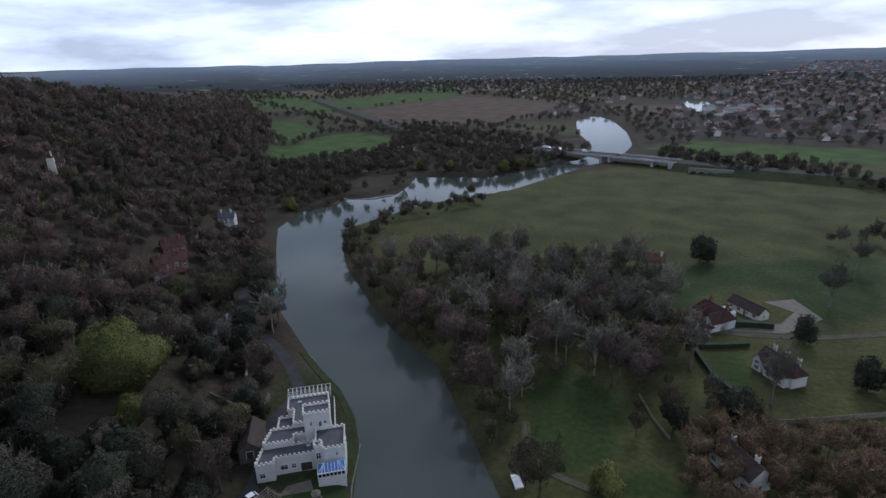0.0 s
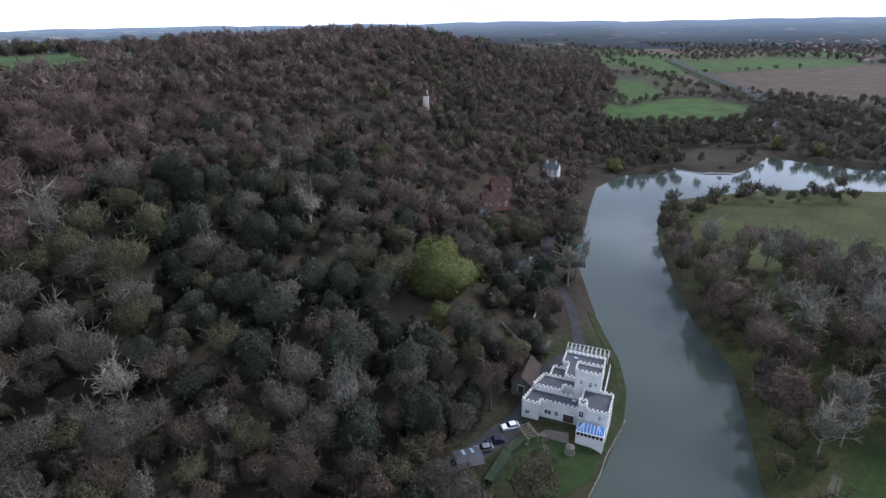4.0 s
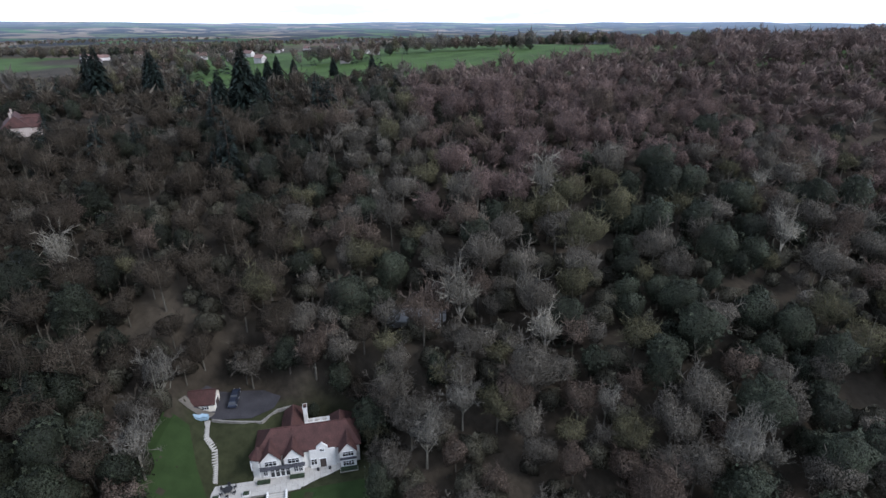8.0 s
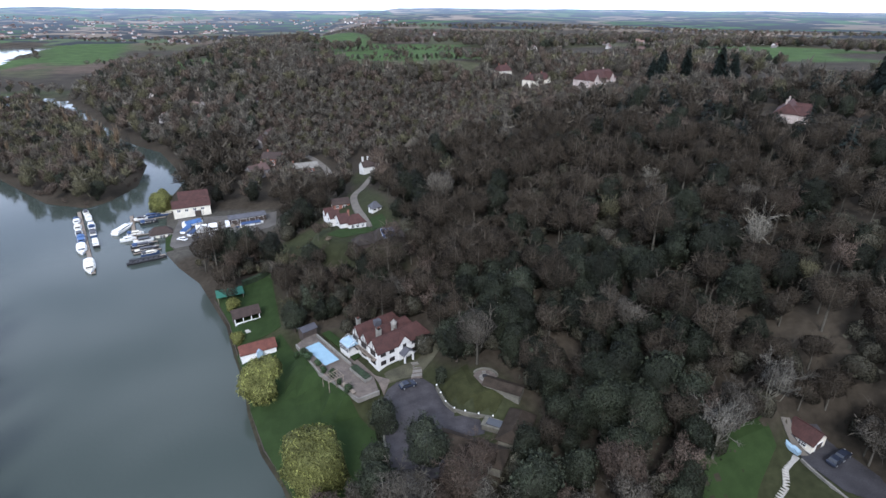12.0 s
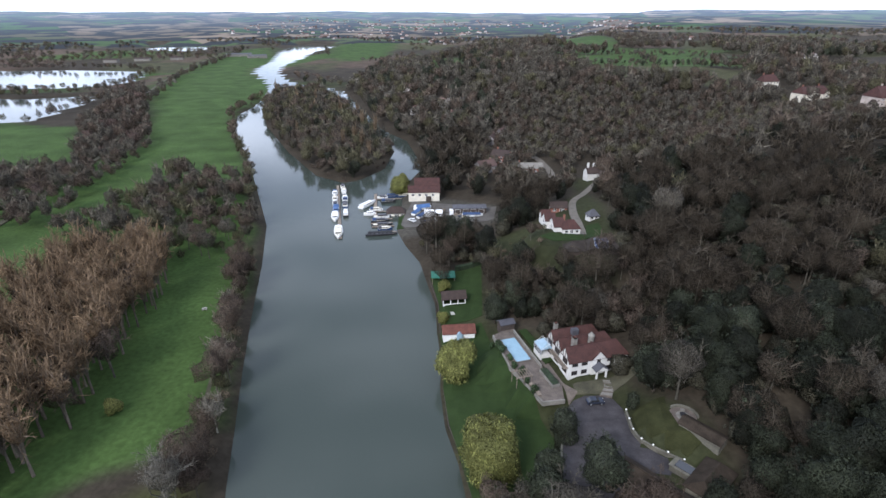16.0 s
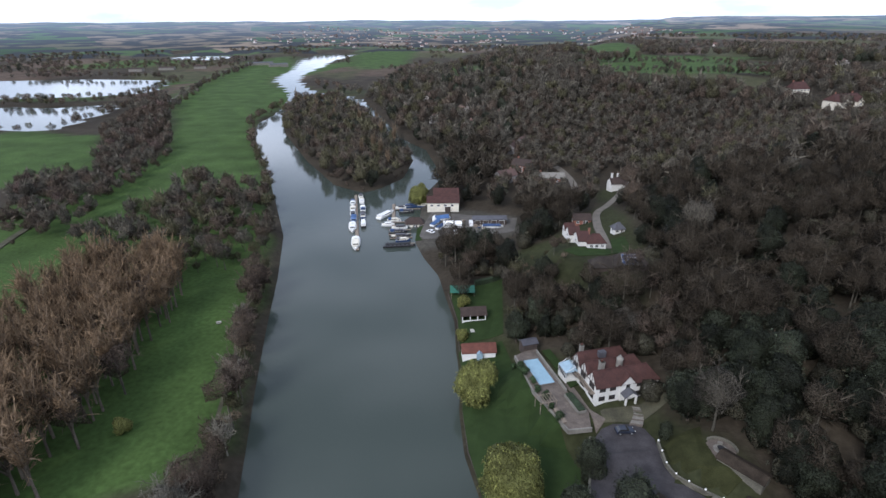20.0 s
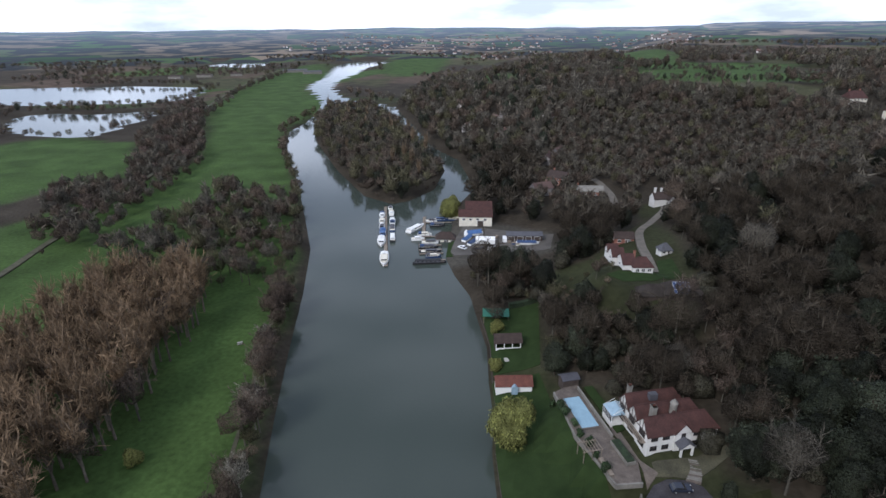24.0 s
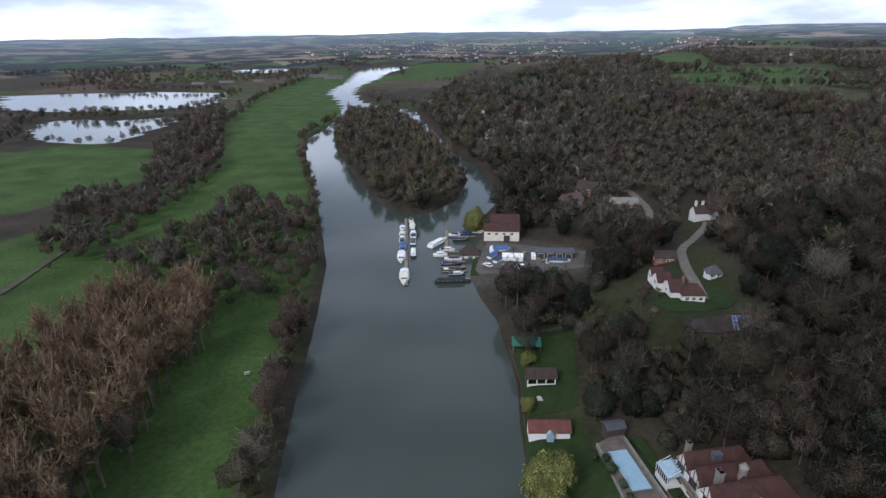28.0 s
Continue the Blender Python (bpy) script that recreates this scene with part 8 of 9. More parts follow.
# ---- the meadow side: houses among trees ----
hb_ = thing("country_house", -60.5, -186.6, 1.7, 121, "large house with dark red tiled roofs and white gables", "house")
hb_.matrix_world = hb_.matrix_world @ Matrix.Scale(0.82, 4)
range_of(hb_, -11, 5, -4, 4, 0, 4.4, 8.4, "x", WHITE, ROOF_RED, (2, 2), 0.4, 0)
range_of(hb_, -8, -3, -8, 0, 0, 4.2, 7.6, "y", WHITE, ROOF_RED, (0, 0), 0.35, 6)
range_of(hb_, 0, 5, -9, 0, 0, 4.2, 7.6, "y", WHITE, ROOF_RED, (0, 0), 0.35, 6)
for x in (-6.6, -4.4, 1.4, 3.6):
    window(hb_, x, -8.03 if x < 0 else -9.03, 1.0, 1.3, 1.3, "-y")
    window(hb_, x, -8.03 if x < 0 else -9.03, 3.4, 1.3, 1.1, "-y")
for k in range(4):
    window(hb_, -9 + 4 * k, 4.03, 1.0, 1.4, 1.3, "+y")
for x in (-7, 2):
    chimney(hb_, x, 1.5, 5, 10, 1.3, 0.9, BRICK)
part("veranda_roof", Shape().add([(-11.4, -9.6, 2.5), (6.4, -10.8, 2.5), (6.4, -8.6, 3.3), (-11.4, -7.4, 3.3), (-11.4, -9.6, 2.65), (6.4, -10.8, 2.65), (6.4, -8.6, 3.45), (-11.4, -7.4, 3.45)], [(3, 2, 1, 0), (4, 5, 6, 7), (0, 1, 5, 4), (1, 2, 6, 5), (2, 3, 7, 6), (3, 0, 4, 7)]), ROOF_RED, hb_, "long red-brown veranda roof")
for k in range(7):
    part("veranda_post", Shape().box(-11.1 + k * 2.85, -10.95 + k * 2.85, -9.55 - 0.19 * k, -9.4 - 0.19 * k, -0.5, 2.55), TIMBER_WHITE, hb_)
for x in (-1.6, 3.4):
    part("dormer", Shape().box(x - 0.8, x + 0.8, 2.0, 4.4, 4.6, 6.6).wedge(x - 0.8, x + 0.8, 2.0, 4.4, 6.6, 7.5, "y"), WHITE, hb_)
cottage("coach_house", -73.5, -198.0, 121, 13.5, 5.2, 2.6, 4.8, CREAM, TILE_BROWN, "long cream coach house with a brown roof", (0, 0), 0, windows=True)
surface("road_7", [(-82, -208), (-90, -200), (-82, -190), (-72, -190), (-72, -186), (-60, -182), (-80, -182), (-98, -196), (-94, -212)], GRAVEL, "pale gravel forecourt of the country house", "drive", 0.08)
hc_ = thing("manor_house", -69.8, -155.2, 1.6, 116, "white half-timbered house with red-brown roofs and tall chimneys", "house")
hc_.matrix_world = hc_.matrix_world @ Matrix.Scale(0.76, 4)
range_of(hc_, -8.5, 8.5, -4, 3, 0, 5.0, 8.6, "x", WHITE, ROOF_RED, (0, 2), 0.4, 0)
for x0 in (-8.2, -2.6, 3.0):
    range_of(hc_, x0, x0 + 4.2, -6.2, 0, 0, 4.8, 7.6, "y", WHITE, ROOF_RED, (0, 0), 0.3, 6)
    window(hc_, x0 + 2.1, -6.23, 0.9, 2.0, 1.4, "-y", 3)
    window(hc_, x0 + 2.1, -6.23, 3.3, 2.0, 1.2, "-y", 3)
    part("timber_framing", Shape().box(x0, x0 + 4.2, -6.27, -6.2, 2.7, 2.85).box(x0 + 1.0, x0 + 1.12, -6.27, -6.2, 4.8, 6.0).box(x0 + 3.1, x0 + 3.22, -6.27, -6.2, 4.8, 6.0).box(x0 + 2.05, x0 + 2.17, -6.27, -6.2, 4.8, 7.2), DARKWOOD, hc_)
for x in (-5, 0.5, 6):
    chimney(hc_, x, 0.4, 6, 11, 1.3, 0.9, WHITE)
cottage("cottage", -47, -239, -10, 9, 6.5, 4.2, 7.2, WHITE, ORANGE_TILE, "white cottage with an orange-red roof by the meadow", (0, 0), 1)
cottage("villa", -45.0, -110.1, 115.5, 12, 6, 4.0, 6.6, WHITE, TILE_BROWN, "long white timbered house hidden by brown trees", (0, 0), 2)
gh_ = thing("greenhouse", -43.5, -203.5, 1.6, 20, "pale round-ended glass pool enclosure on a lawn", "greenhouse")
part("base", Shape().box(-4.5, 4.5, -1.8, 1.8, -0.6, 0.5), PAVING, gh_)
part("glass_roof", Shape().gable(-4.5, 4.5, -1.8, 1.8, 0.5, 1.6, "x", 1.2, 1.2, 0.05), SKYBLUE_ROOF, gh_)
strip("road_8", [(-45, -186), (-60, -181), (-80, -180), (-110, -186), (-160, -200)], 3.0, EARTH, "earthy lane between hedges past the houses", "lane", 0.12)
low_wall("fence", [(-57, -130), (-74, -134), (-95, -140), (-140, -152)], 1.5, 0.12, WOOD, "long pale timber fence across the gardens", "fence")
low_wall("hedge", [(-46, -168), (-58, -170), (-66, -172)], 1.6, 1.4, HEDGE_DARK, "clipped dark green garden hedge", "hedge", kind="structure")
low_wall("hedge", [(-48, -166), (-50, -150), (-54, -142)], 1.6, 1.4, HEDGE_DARK, "clipped dark green garden hedge", "hedge", kind="structure")
low_wall("hedge", [(-54, -184), (-66, -186), (-78, -186)], 2.2, 2.2, HEDGE_DARK, "tall clipped evergreen hedge before the country house", "hedge", kind="structure")
strip("path_5", [(-16, -98), (-2, -104), (3, -112), (4, -122)], 2.0, EARTH, "brown earth path along the meadow bank", "path", 0.1)
low_wall("fence", [(-27, -138), (-29, -128), (-32, -120)], 1.0, 0.1, WOOD, "pale timber garden fence beside the lawn", "fence")
for x, y, s in ((-68, -247, 0.95), (-72, -250, 0.9), (-51, -128, 0.9), (-90, -150, 0.85), (-96, -146, 0.9), (-84, -176, 0.8)):
    plant("ivy", x, y, s, x, int(-x), "large dark evergreen garden tree", "evergreens of the gardens")
for x, y in ((-104, -206), (-132, -246), (-62, -140), (-28, -175), (-18, -190), (0, -180), (12, -192), (25, -205), (-5, -205), (-36, -172)):
    plant("pale", x, y, 1.0 + 0.1 * (int(x) % 3), x, int(y) % 3, "tall pale leafless poplar in the meadow garden", "pale trees by the meadow")

# the landing at the bend and the houses behind
low_wall("river_wall", [(145, -353), (126, -356), (112, -368)], 0.7, 0.6, CONCRETE, "pale concrete landing wall at the river bend")
for x, y in ((150, -340), (146, -346)):
    pontoon(x, y, x + 3, y + 9, 1.4, "pale timber landing stage at the bend")
for k, (x, y, turn, w, d, wall, roof, lab) in enumerate((
        (161, -190, 55, 13, 7, BRICK, ROOF_RED, "red brick house with red tiled roofs on the slope"), (170, -205, 50, 10, 7, BRICK, ROOF_RED, "red brick house with a steep tiled roof"),
        (184, -270, 20, 9, 7, WHITE, SLATE, "white bungalow with a grey slate roof"), (112, -150, 60, 8, 6, WHITE, SLATE, "white cottage with a grey roof by the lane"),
        (155, -176, 60, 5, 4, CREAM, LEAD, "pale garden building with a grey roof"), (242, -223, 40, 8, 7, BRICK, TILE_BROWN, "tall red brick house high in the wood"))):
    cottage("cottage", x, y, turn, w, d, 4.4 if w > 6 else 2.4, 7.6 if w > 6 else 3.2, wall, roof, lab, (0, 0), 2 if w > 8 else 1)
tw = thing("tower_house", 240, -219, gz(240, -219), 40, "pale turreted house wing standing high in the wood", "house")
tw.matrix_world = tw.matrix_world @ Matrix.Scale(0.6, 4)
part("wall", Shape().box(-2.5, 2.5, -2.5, 2.5, -2, 13), CREAM, tw)
part("roof", Shape().gable(-2.8, 2.8, -2.8, 2.8, 13, 17, "x", 2, 2), ROOF_RED, tw)
for z in (3, 6, 9):
    window(tw, 0, -2.53, z, 1.2, 1.4, "-y")
    window(tw, -2.53, 0, z, 1.2, 1.4, "-x")
chimney(tw, -1.6, 1.6, 13, 18.5, mat=CREAM)
surface("lawn_11", [(150, -166), (160, -176), (153, -186), (142, -176)], LAWN_GREEN, "small lawn before the red brick house", "lawn", 0.12)
rngb = random.Random(4)
for k in range(16):
    x, y = rngb.uniform(10, 200), rngb.uniform(-580, -400)
    if float(water_depth(np.array([x]), np.array([y]))[0]) < -12:
        cottage("chalet", x, y, rngb.uniform(0, 180), rngb.uniform(6, 9), 5, 2.6, 4.4, rngb.choice((WHITE, CREAM, BRICK)), rngb.choice((SLATE, TILE_BROWN)), "small riverside chalet among bare trees", (0, 0), 0, group="riverside chalets")
# ---- the road bridge ----


def road_bridge():
    t = thing("road_bridge", -18.2, -520.5, 0, 0, "long pale concrete road bridge over the river", "bridge")
    tagged(t, kind="structure")
    ax, ay = -81.0 + 18.2, -484.6 + 520.5
    L = math.hypot(ax, ay)
    t.matrix_world = pose(-18.2, -520.5, 0, 0, 0, math.degrees(math.atan2(ay, ax)))
    part("deck", Shape().box(-60, L + 26, -8, 8, 6.2, 7.3), CONCRETE, t)
    part("roadway", Shape().box(-60, L + 26, -7, 7, 7.3, 7.36), TARMAC, t)
    for y in (-8, 7.7):
        s = Shape().box(-60, L + 26, y, y + 0.3, 7.3, 7.7).box(-60, L + 26, y + 0.1, y + 0.2, 8.3, 8.4)
        for k in range(60):
            s.box(-60 + k * (L + 86) / 60, -59.8 + k * (L + 86) / 60, y + 0.05, y + 0.25, 7.7, 8.35)
        part("parapet", s, STEEL, t)
    for x0, x1 in ((-22, L / 2 - 6), (L / 2 + 6, L + 4)):
        arch = Shape()
        for k in range(12):
            u0, u1 = k / 12, (k + 1) / 12
            za, zb = 6.2 - 2.4 * (2 * u0 - 1) ** 2, 6.2 - 2.4 * (2 * u1 - 1) ** 2
            xa, xb = x0 + (x1 - x0) * u0, x0 + (x1 - x0) * u1
            for y in (-6, 5):
                arch.add([(xa, y, za - 0.5), (xb, y, zb - 0.5), (xb, y + 1, zb - 0.5), (xa, y + 1, za - 0.5), (xa, y, 6.2), (xb, y, 6.2), (xb, y + 1, 6.2), (xa, y + 1, 6.2)], [(3, 2, 1, 0), (4, 5, 6, 7), (0, 1, 5, 4), (1, 2, 6, 5), (2, 3, 7, 6), (3, 0, 4, 7)])
        part("arch_girder", arch, CONCRETE, t)
    for x in (-24, L / 2 - 4, L / 2 + 4, L + 6):
        part("pier", Shape().box(x - 1.2, x + 1.2, -6.5, 6.5, -2, 6.2), CONCRETE, t)
    part("abutment", Shape().box(L + 20, L + 26, -8.5, 8.5, -1, 6.2), CONCRETE, t)


road_bridge()


def embankment(line, top, width, label):
    """The raised road beyond the bridge."""
    vs, fs = [], []
    for k, (x, y) in enumerate(line):
        a, b = line[max(0, k - 1)], line[min(len(line) - 1, k + 1)]
        L = math.hypot(b[0] - a[0], b[1] - a[1])
        nx, ny = -(b[1] - a[1]) / L, (b[0] - a[0]) / L
        for o, z in ((-width / 2 - 9, 0.5), (-width / 2, top), (width / 2, top), (width / 2 + 9, 0.5)):
            vs.append((x + nx * o, y + ny * o, z))
    for k in range(len(line) - 1):
        for j in range(3):
            fs.append((4 * k + j, 4 * k + j + 1, 4 * k + j + 5, 4 * k + j + 4))
    fs += [(3, 2, 1, 0), tuple(range(4 * len(line) - 4, 4 * len(line)))]
    o = link_mesh("road_embankment", vs, fs, material("rough_bank_grass", (0.05, 0.055, 0.03), 0.95, 0.1, 0.3, 10, 0.05, spec=0.1))
    tagged(o, label, "embankment", kind="structure")
    s = []
    for x, y in line:
        s.append((x, y))
    vs2, fs2 = [], []
    for k, (x, y) in enumerate(line):
        a, b = line[max(0, k - 1)], line[min(len(line) - 1, k + 1)]
        L = math.hypot(b[0] - a[0], b[1] - a[1])
        nx, ny = -(b[1] - a[1]) / L, (b[0] - a[0]) / L
        vs2 += [(x - nx * width * 0.42, y - ny * width * 0.42, top + 0.08), (x + nx * width * 0.42, y + ny * width * 0.42, top + 0.08)]
    for k in range(len(line) - 1):
        fs2.append((2 * k, 2 * k + 1, 2 * k + 3, 2 * k + 2))
    tagged(link_mesh("road", vs2, fs2, TARMAC), "dual carriageway on a grassy embankment", "road", kind="structure")


embankment([(-102, -472), (-125, -459), (-160, -442), (-220, -415), (-320, -375), (-600, -280)], 7.2, 15, "grassy road embankment running from the bridge")
embankment([(34, -550), (90, -585), (180, -680), (330, -900), (560, -1250)], 6.4, 15, "road embankment leading away towards the hills")


def flood_arches():
    t = thing("flood_arches", -121.6, -445.4, 0, 162.0, "row of stone flood arches under the road", "arches")
    tagged(t, kind="structure")
    s = Shape().box(-16, 16, 0, 1.2, 3.6, 6.2)
    for k in range(6):
        s.box(-16 + k * 6.2, -14.9 + k * 6.2, 0, 1.2, -0.5, 3.6)
    for k in range(5):
        for j in range(10):
            u = (j + 0.5) / 5 - 1
            s.box(-14.9 + k * 6.2 + 0.51 * j, -14.9 + k * 6.2 + 0.51 * (j + 1), 0, 1.2, 1.5 + 2.0 * math.sqrt(1 - u * u), 3.6)
    part("wall", s, STONE, t)
    # black panels set in the arches as their inner shade
    for k in range(5):
        part("arch_opening", Shape().box(-14.9 + k * 6.2, -9.8 + k * 6.2, 0.9, 1.1, 0, 3.6), BLACK, t)


flood_arches()
for x, y, tn, L, m in ((-30, -514, 150, 5, CAR_WHITE), (-4, -529, 150, 10, CAR_WHITE), (-58, -497, 150, 4.5, CAR_DARK), (5, -535, 150, 8, CAR_WHITE)):
    car(x, y, tn, m, "%s vehicle crossing the road bridge" % ("white" if m is CAR_WHITE else "dark"), L, z=7.4, van=L > 4.6, group="vehicles on the bridge")

# ---- willows, the great green tree, evergreens of the gardens ----
KINDS["willow"] = [leafy_tree(500 + s, 9.0 + s, 5.8, 5200, WILLOW, bottom=0.0, size=0.32, lobe_count=20, hang=2.2, skin=(16, 10, 0.96)) for s in range(2)]
KINDS["great"] = [leafy_tree(520, 17, 9.0, 5200, SPRING, bottom=0.04, size=0.5, lobe_count=24, skin=(18, 11, 0.9))]
plant("willow", -20.4, 121.0, 1.12, 0.3, 0, "round yellow-green weeping willow on the lawn", "willows of the lawn")
plant("willow", -7.0, 88.5, 1.36, 1.3, 1, "large yellow-green weeping willow at the water's edge", "willows of the lawn", 0.85)
for x, y, s in ((-31.5, 169.5, 0.42), (-28.3, 149.5, 0.40), (168, -318, 0.85), (174, -324, 0.7), (112, -455, 1.0), (86, -452, 0.9), (40, -452, 1.0), (30, -462, 1.0), (18, -474, 0.9), (-14.5, -99.5, 0.7), (-77.0, 283, 1.1), (-80, 303, 0.75), (-104, 90, 0.42)):
    plant("willow", x, y, s, x, int(abs(x)), "yellow-green willow near the water", "riverside willows")
plant("great", 107, -104, 1.5, 0, 0, "great rounded tree in fresh olive-green leaf", "", 0.78)
plant("great", 98, -92, 0.5, 2, 0, "smaller tree in bright olive-green leaf", "")
for x, y, s in ((9.4, 94.5, 0.78), (16.0, 80.5, 0.9), (5.5, 82.0, 0.7), (30, 114, 0.85), (-11, 146, 0.75), (-5, 152, 0.8), (34, 112, 0.9), (-35, 205, 1.15), (-29, 210, 1.1), (-39, 211, 0.95), (25.6, 106.0, 0.35)):
    plant("ivy", x, y, s, x * 3, int(abs(y)), "dark evergreen garden tree beside the drive", "evergreens by the pool house")
for k, (x, y) in enumerate(((66, 44), (63, 47), (65.6, 49.6), (62, 52))):
    plant("holly", x, y, 0.26, k, k, "round clipped green bush on the lawn", "clipped bushes on the lawn")

for k, (x, y, q, kind) in enumerate(((26, 2, 0.7, "olive"), (27.5, 8, 0.85, "brown"), (26, -5, 0.6, "grey"), (25.5, -12, 0.7, "ivy"), (29, -9, 0.8, "grey"), (19, 17, 0.6, "ivy"), (23, 14, 0.7, "umber"), (13, 19.5, 0.65, "brown"), (7, 22, 0.7, "ivy"), (17, 22, 0.8, "brown"),
                                     (25, 20, 0.8, "umber"), (11, 25, 0.8, "grey"), (2, 26, 0.75, "brown"), (-4, 25, 0.8, "umber"), (-19.5, -3, 0.85, "pale"), (-20, -11, 0.9, "brown"), (-21.5, 5, 0.9, "grey"), (-19, 12, 0.85, "pale"), (-24, 0, 0.9, "brown"), (-16, -17, 0.6, "ivy"), (22, 10.5, 0.35, "ivy"), (12, 14.5, 0.3, "ivy"))):
    plant(kind, *h3(x, y), q, k * 1.7, k, group="trees round the gabled house")
for k, (x, y, q, kind) in enumerate(((80, -95, 0.5, "ivy"), (84.5, -98, 0.6, "yew"), (88, -93, 0.7, "ivy"), (77.5, -99.5, 0.4, "holly"), (81, -109, 0.7, "shrub"), (86, -109.5, 0.8, "shrub"), (89, -117, 0.8, "shrub"), (86, -123, 0.7, "shrub"), (83, -118, 0.6, "shrub"), (80, -115, 0.6, "shrub"), (93, -124, 0.9, "shrub"),
                                     (94, -109, 0.8, "shrub"), (88, -103, 0.8, "shrub"), (92, -131, 0.6, "brown"), (86, -133, 0.55, "brown"), (97, -119, 0.6, "olive"), (91, -100, 0.6, "holly"), (96, -103, 0.7, "holly"), (74, -84, 0.6, "brown"), (71, -78, 0.7, "ivy"), (70, -70, 0.6, "brown"), (47, -74, 0.35, "brown"), (49, -81, 0.22, "holly"))):
    plant(kind, x, y, q, k * 2.3, k, group="scrub and trees round the castellated house")

# ---- hilltop houses and conifers ----
HILL_WALL = material("weathered_pinkish_render", (0.40, 0.34, 0.30), 0.9, 0.3, 0.2, 8)
for x, y, turn, w, d, eaves, ridge, lab in ((195, 530, 20, 15, 10, 5.5, 10.5, "off-white gabled house on the hilltop"), (211, 482, 30, 29, 11, 5.5, 10, "long off-white house with red roofs on the hilltop"),
                                            (225, 400, 25, 38, 13, 5.5, 11.5, "large red-roofed house on the hilltop"), (224, 212, 40, 22, 10, 4.2, 8.6, "pinkish house with a red-brown roof in hilltop gardens")):
    hh = cottage("hilltop_house", x, y, turn, w, d, eaves, ridge, CREAM if "white" in lab else HILL_WALL, ROOF_RED, lab, (2, 2), 2, z=gz(x, y) + 0.5)
    if w > 20:
        for q in (-0.3, 0.22):
            range_of(hh, q * w - 3.4, q * w + 3.4, -d / 2 - 3.5, 0, -1, eaves - 0.3, ridge - 1.4, "y", CREAM if "white" in lab else HILL_WALL, ROOF_RED, (0, 0), 0.4, 0)
            window(hh, q * w, -d / 2 - 3.53, 2.6, 2.2, 1.3, "-y", 3)
for x, y, s in ((229, 106, 1.1), (236, 112, 1.0), (224, 115, 0.95), (240, 104, 0.9), (300, 192, 1.15), (308, 198, 0.95), (325, 249, 1.0), (299, 224, 1.05), (312, 236, 1.0), (286, 182, 0.9), (376, 149, 0.75), (370, 135, 0.7), (362, 150, 0.75), (301, 392, 0.9),
                (295, 347, 1.0), (284, 401, 0.9), (290, 408, 1.0), (276, 392, 0.85), (262, 380, 0.8), (310, 350, 0.9)):
    plant("fir", x, y, s * (1.1 if x < 330 and y < 260 else 1.0), x, int(x), "", "conifers of the hilltop gardens")
for x, y in ((389, 113), (388, 85)):
    plant("fir", x, y, 0.62, x, 1, "spreading dark cedar at the field edge", "cedars by the field", 0.8)
surface("lawn_12", [(226, 196), (238, 190), (232, 176), (220, 182)], LAWN_GREEN, "bright lawn beside the hilltop house", "lawn", 0.15)

# ---- far side of the river: meadow furniture, railway ----
strip("path_4", [(-74, 62), (-80, 88), (-92, 118), (-104, 146), (-119, 178), (-124, 186)], 1.1, EARTH, "worn brown earth path along the bank", "path", 0.06)
bn = thing("bench", -111.3, 142.1, gz(-111.3, 142.1), 30, "pale picnic bench on the river meadow", "bench")
part("seat", Shape().box(-0.8, 0.8, -0.75, -0.45, 0.42, 0.48).box(-0.8, 0.8, 0.45, 0.75, 0.42, 0.48), PAVING, bn)
part("tabletop", Shape().box(-0.8, 0.8, -0.35, 0.35, 0.7, 0.76), PAVING, bn)
for x in (-0.6, 0.6):
    part("leg", Shape().box(x - 0.05, x + 0.05, -0.7, 0.7, -0.1, 0.42).box(x - 0.05, x + 0.05, -0.1, 0.1, 0.42, 0.7), WOOD, bn)
strip("railway", [(-240, 160), (-262, 215), (-292, 290), (-330, 370), (-420, 500), (-500, 640), (-600, 850), (-760, 1250)], 3.4, EARTH, "single railway track on brown ballast", "railway", 0.5)
tn_ = thing("train", -492, 612, gz(-492, 612) + 0.6, 58, "short white and grey local train on the railway", "train")
for k in range(2):
    cgs = part("carriage", Shape().box(-12 + 12.4 * k, 0 + 12.4 * k, -1.4, 1.4, 0.8, 3.6), TIMBER_WHITE, tn_)
    part("window_band", Shape().box(-11.5 + 12.4 * k, -0.5 + 12.4 * k, -1.43, 1.43, 2.0, 2.8), GLASS, cgs)
    part("bogie", Shape().box(-11 + 12.4 * k, -1 + 12.4 * k, -1.1, 1.1, 0.0, 0.8), BLACK, cgs)
for x, y in ((-165, 88), (-171, 84.6)):
    pl = thing("goal_post", x, y, gz(x, y), 30, "white tall rugby goal post on a pitch", "goal post", "rugby posts")
    part("post", Shape().cylinder(-2.8, 0, -0.5, 10, 0.08, n=6).cylinder(2.8, 0, -0.5, 10, 0.08, n=6), TIMBER_WHITE, pl)
    part("crossbar", Shape().box(-2.8, 2.8, -0.06, 0.06, 3.0, 3.12), TIMBER_WHITE, pl)
for x, y, turn, w in ((-620, 1160, 40, 40), (-680, 1190, 35, 55), (-760, 1080, 30, 24), (-810, 1040, 20, 30), (-850, 1000, 15, 26)):
    cottage("works_shed", x, y, turn, w, 14, 5, 7, STONE, SLATE if w > 30 else TILE_BROWN, "low pale works shed near the lakes", (0, 0), 0, windows=False, group="works sheds near the lakes")


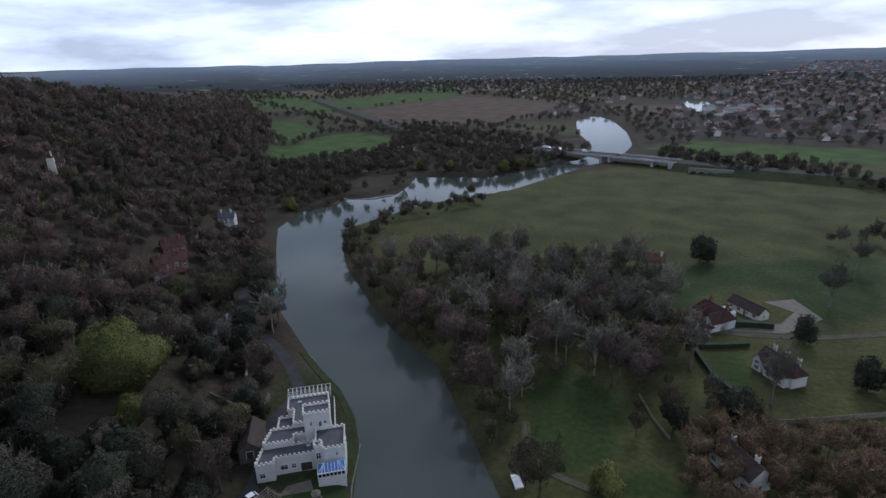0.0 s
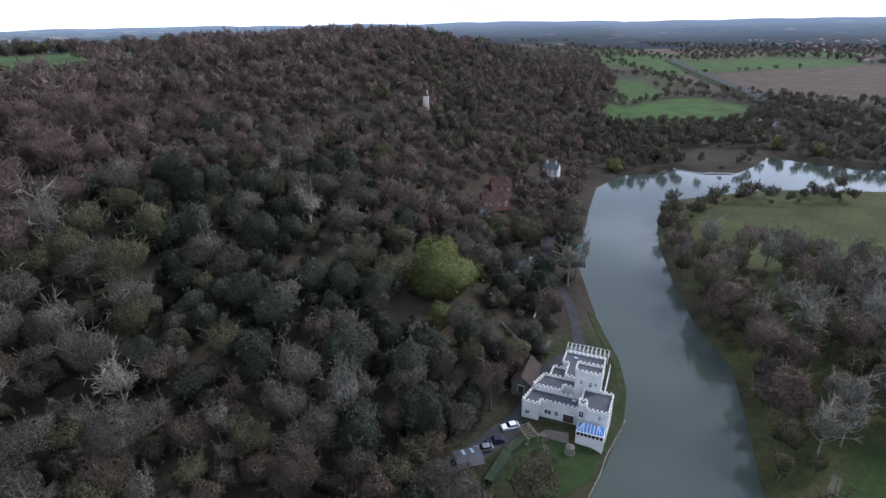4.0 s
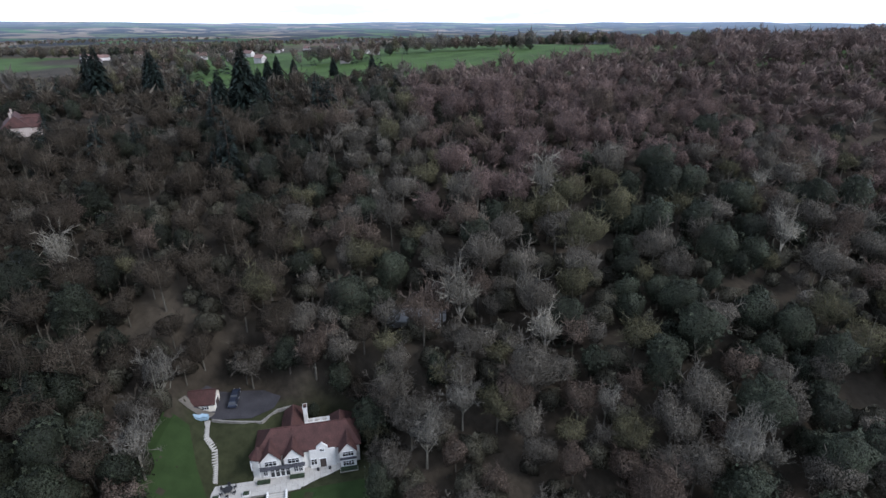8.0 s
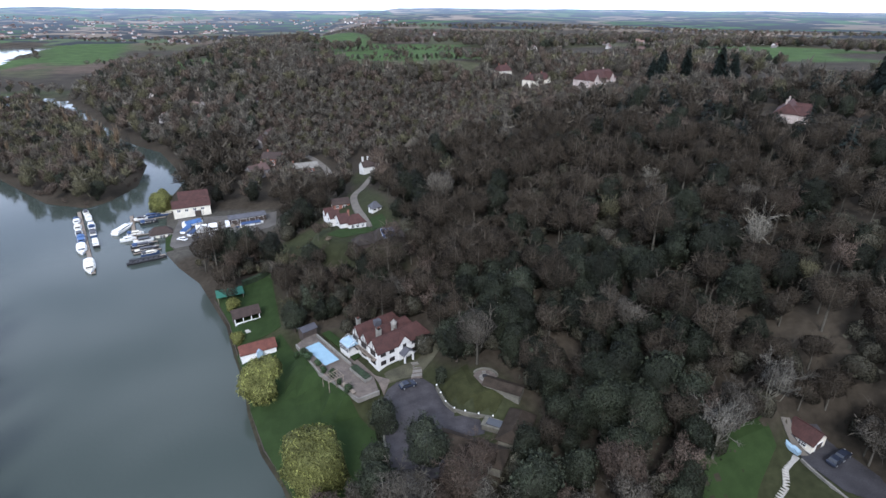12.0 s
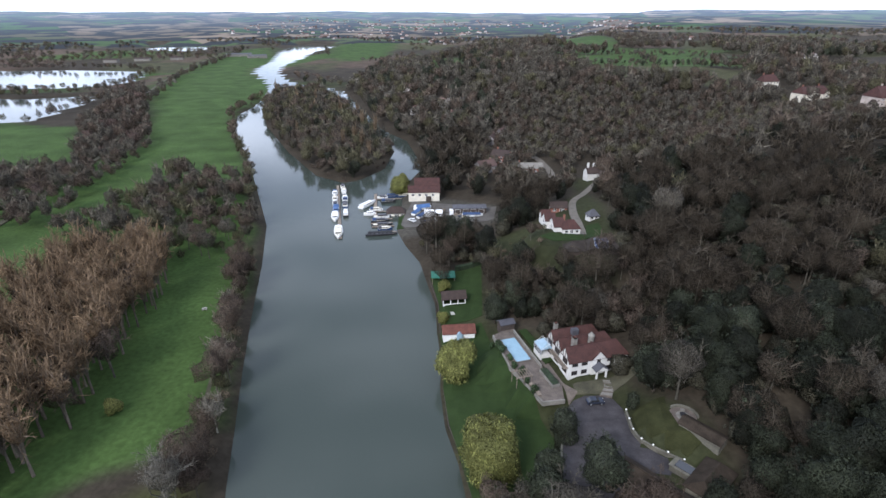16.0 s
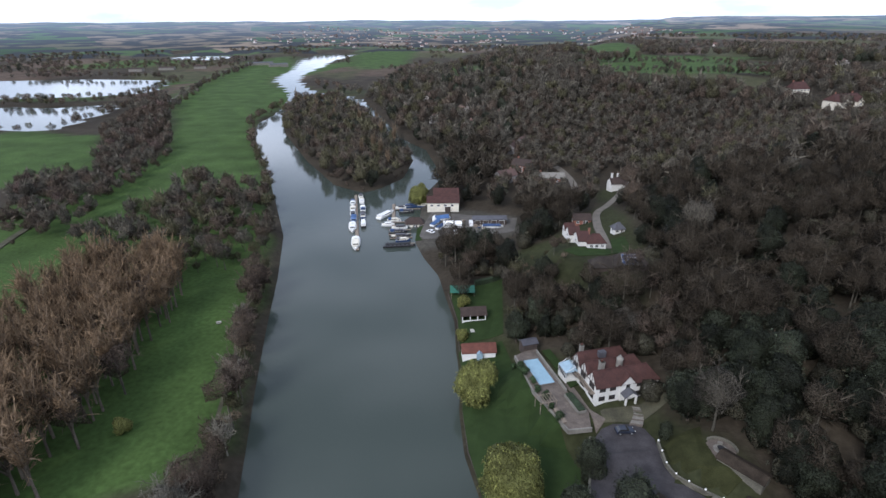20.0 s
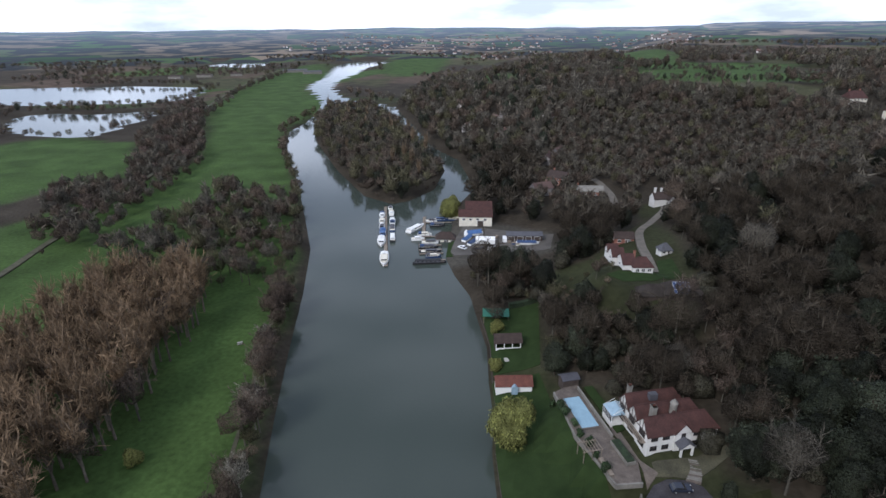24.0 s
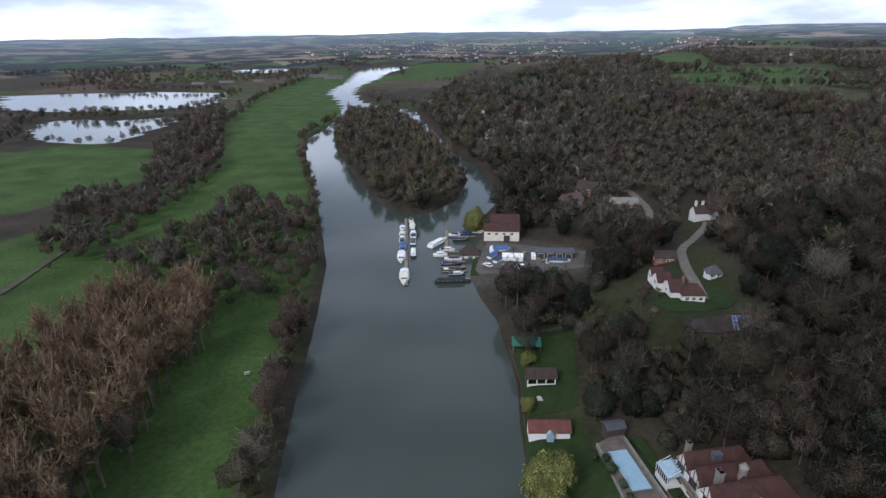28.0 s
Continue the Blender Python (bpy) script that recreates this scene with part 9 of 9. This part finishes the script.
# ---- far houses ----
def far_houses(name, label, spots, seed):
    """Many small far houses: walls, roofs and chimneys as one thing."""
    rng = random.Random(seed)
    walls, roofs = Shape(), Shape()
    zs = ground_height(np.array([s[0] for s in spots]), np.array([s[1] for s in spots]))
    for (x, y), z in zip(spots, zs):
        w, d, e = rng.uniform(7, 13), rng.uniform(6, 8), rng.uniform(3.2, 5.2)
        m = pose(x, y, float(z), 0, 0, rng.uniform(0, 180))
        a = Shape().box(-w / 2, w / 2, -d / 2, d / 2, -2, e).wedge(-w / 2, -w / 2 + 0.2, -d / 2, d / 2, e, e + 2.8).wedge(w / 2 - 0.2, w / 2, -d / 2, d / 2, e, e + 2.8)
        b = Shape().gable(-w / 2 - 0.4, w / 2 + 0.4, -d / 2 - 0.4, d / 2 + 0.4, e - 0.3, e + 3).box(w * 0.25, w * 0.25 + 1, -0.5, 0.5, e + 1, e + 4.2)
        for s, t in ((a, walls), (b, roofs)):
            t.add([tuple(m @ Vector(v)) for v in s.v], s.f)
    top = tagged(new(name), label, "houses", kind="stuff")
    FAR_WALL = material(name + "_walls", (0.40, 0.37, 0.35), 0.85, 0.02, 0.3, 5, per_island=0.7)
    FAR_ROOF = material(name + "_roofs", (0.13, 0.080, 0.068), 0.85, 0.02, 0.3, 5, per_island=0.6)
    part("walls", walls, FAR_WALL, top)
    part("roofs", roofs, FAR_ROOF, top)


def settle(poly, count, seed):
    rng = np.random.default_rng(seed)
    p = np.array(poly, float)
    X, Y = rng.uniform(p[:, 0].min(), p[:, 0].max(), count * 6), rng.uniform(p[:, 1].min(), p[:, 1].max(), count * 6)
    ok = (signed_distance(X, Y, poly) > 0) & (water_depth(X, Y) < -8)
    for q, c, s in COVER[2:]:
        ok &= signed_distance(X, Y, q) < -4
    return list(zip(X[ok][:count].tolist(), Y[ok][:count].tolist()))


far_houses("town", "riverside town of red-roofed houses across the valley", settle([(-130, -640), (-330, -620), (-900, -700), (-2400, -2300), (-1100, -2700), (-260, -1250)], 2100, 1), 11)
far_houses("village", "scattered village houses along the valley floor", settle([(-40, -900), (-20, -830), (300, -1500), (700, -2100), (100, -2400), (-200, -1300)], 140, 2), 12)
far_houses("hill_village", "scattered houses among trees on the high ground", settle([(420, 160), (520, 100), (900, 150), (1100, 900), (300, 1400), (250, 700), (380, 420)], 90, 3), 13)
far_houses("distant_town", "distant town at the head of the valley", settle([(-1200, 1900), (-300, 1700), (400, 1900), (300, 3000), (-1500, 3200)], 380, 4), 14)
far_houses("riverside_houses", "houses among bare trees beside the side channel", settle([(-60, 310), (-20, 330), (-60, 420), (-120, 520), (-200, 700), (-270, 760), (-240, 780), (-90, 600), (0, 420)], 18, 5), 15)
ch = thing("church", -330, -1205, 1.5, 30, "grey stone church with a tall slender spire", "church")
part("nave", Shape().box(-14, 6, -6, 6, -1, 9), STONE, ch)
part("nave_roof", Shape().gable(-14.4, 6, -6.5, 6.5, 9, 15), SLATE, ch)
part("tower", Shape().box(6, 12, -3, 3, -1, 20), STONE, ch)
part("spire", Shape().cylinder(9, 0, 20, 42, 3.2, 0.15, 8), STONE, ch)
for x, y, w in ((-262, -905, 26), (-290, -930, 30), (-246, -960, 18), (-310, -900, 22)):
    cottage("riverside_block", x, y, 20, w, 10, 8, 11, WHITE, SLATE, "large white riverside building in the town", (2, 2), 0, group="white riverside buildings")
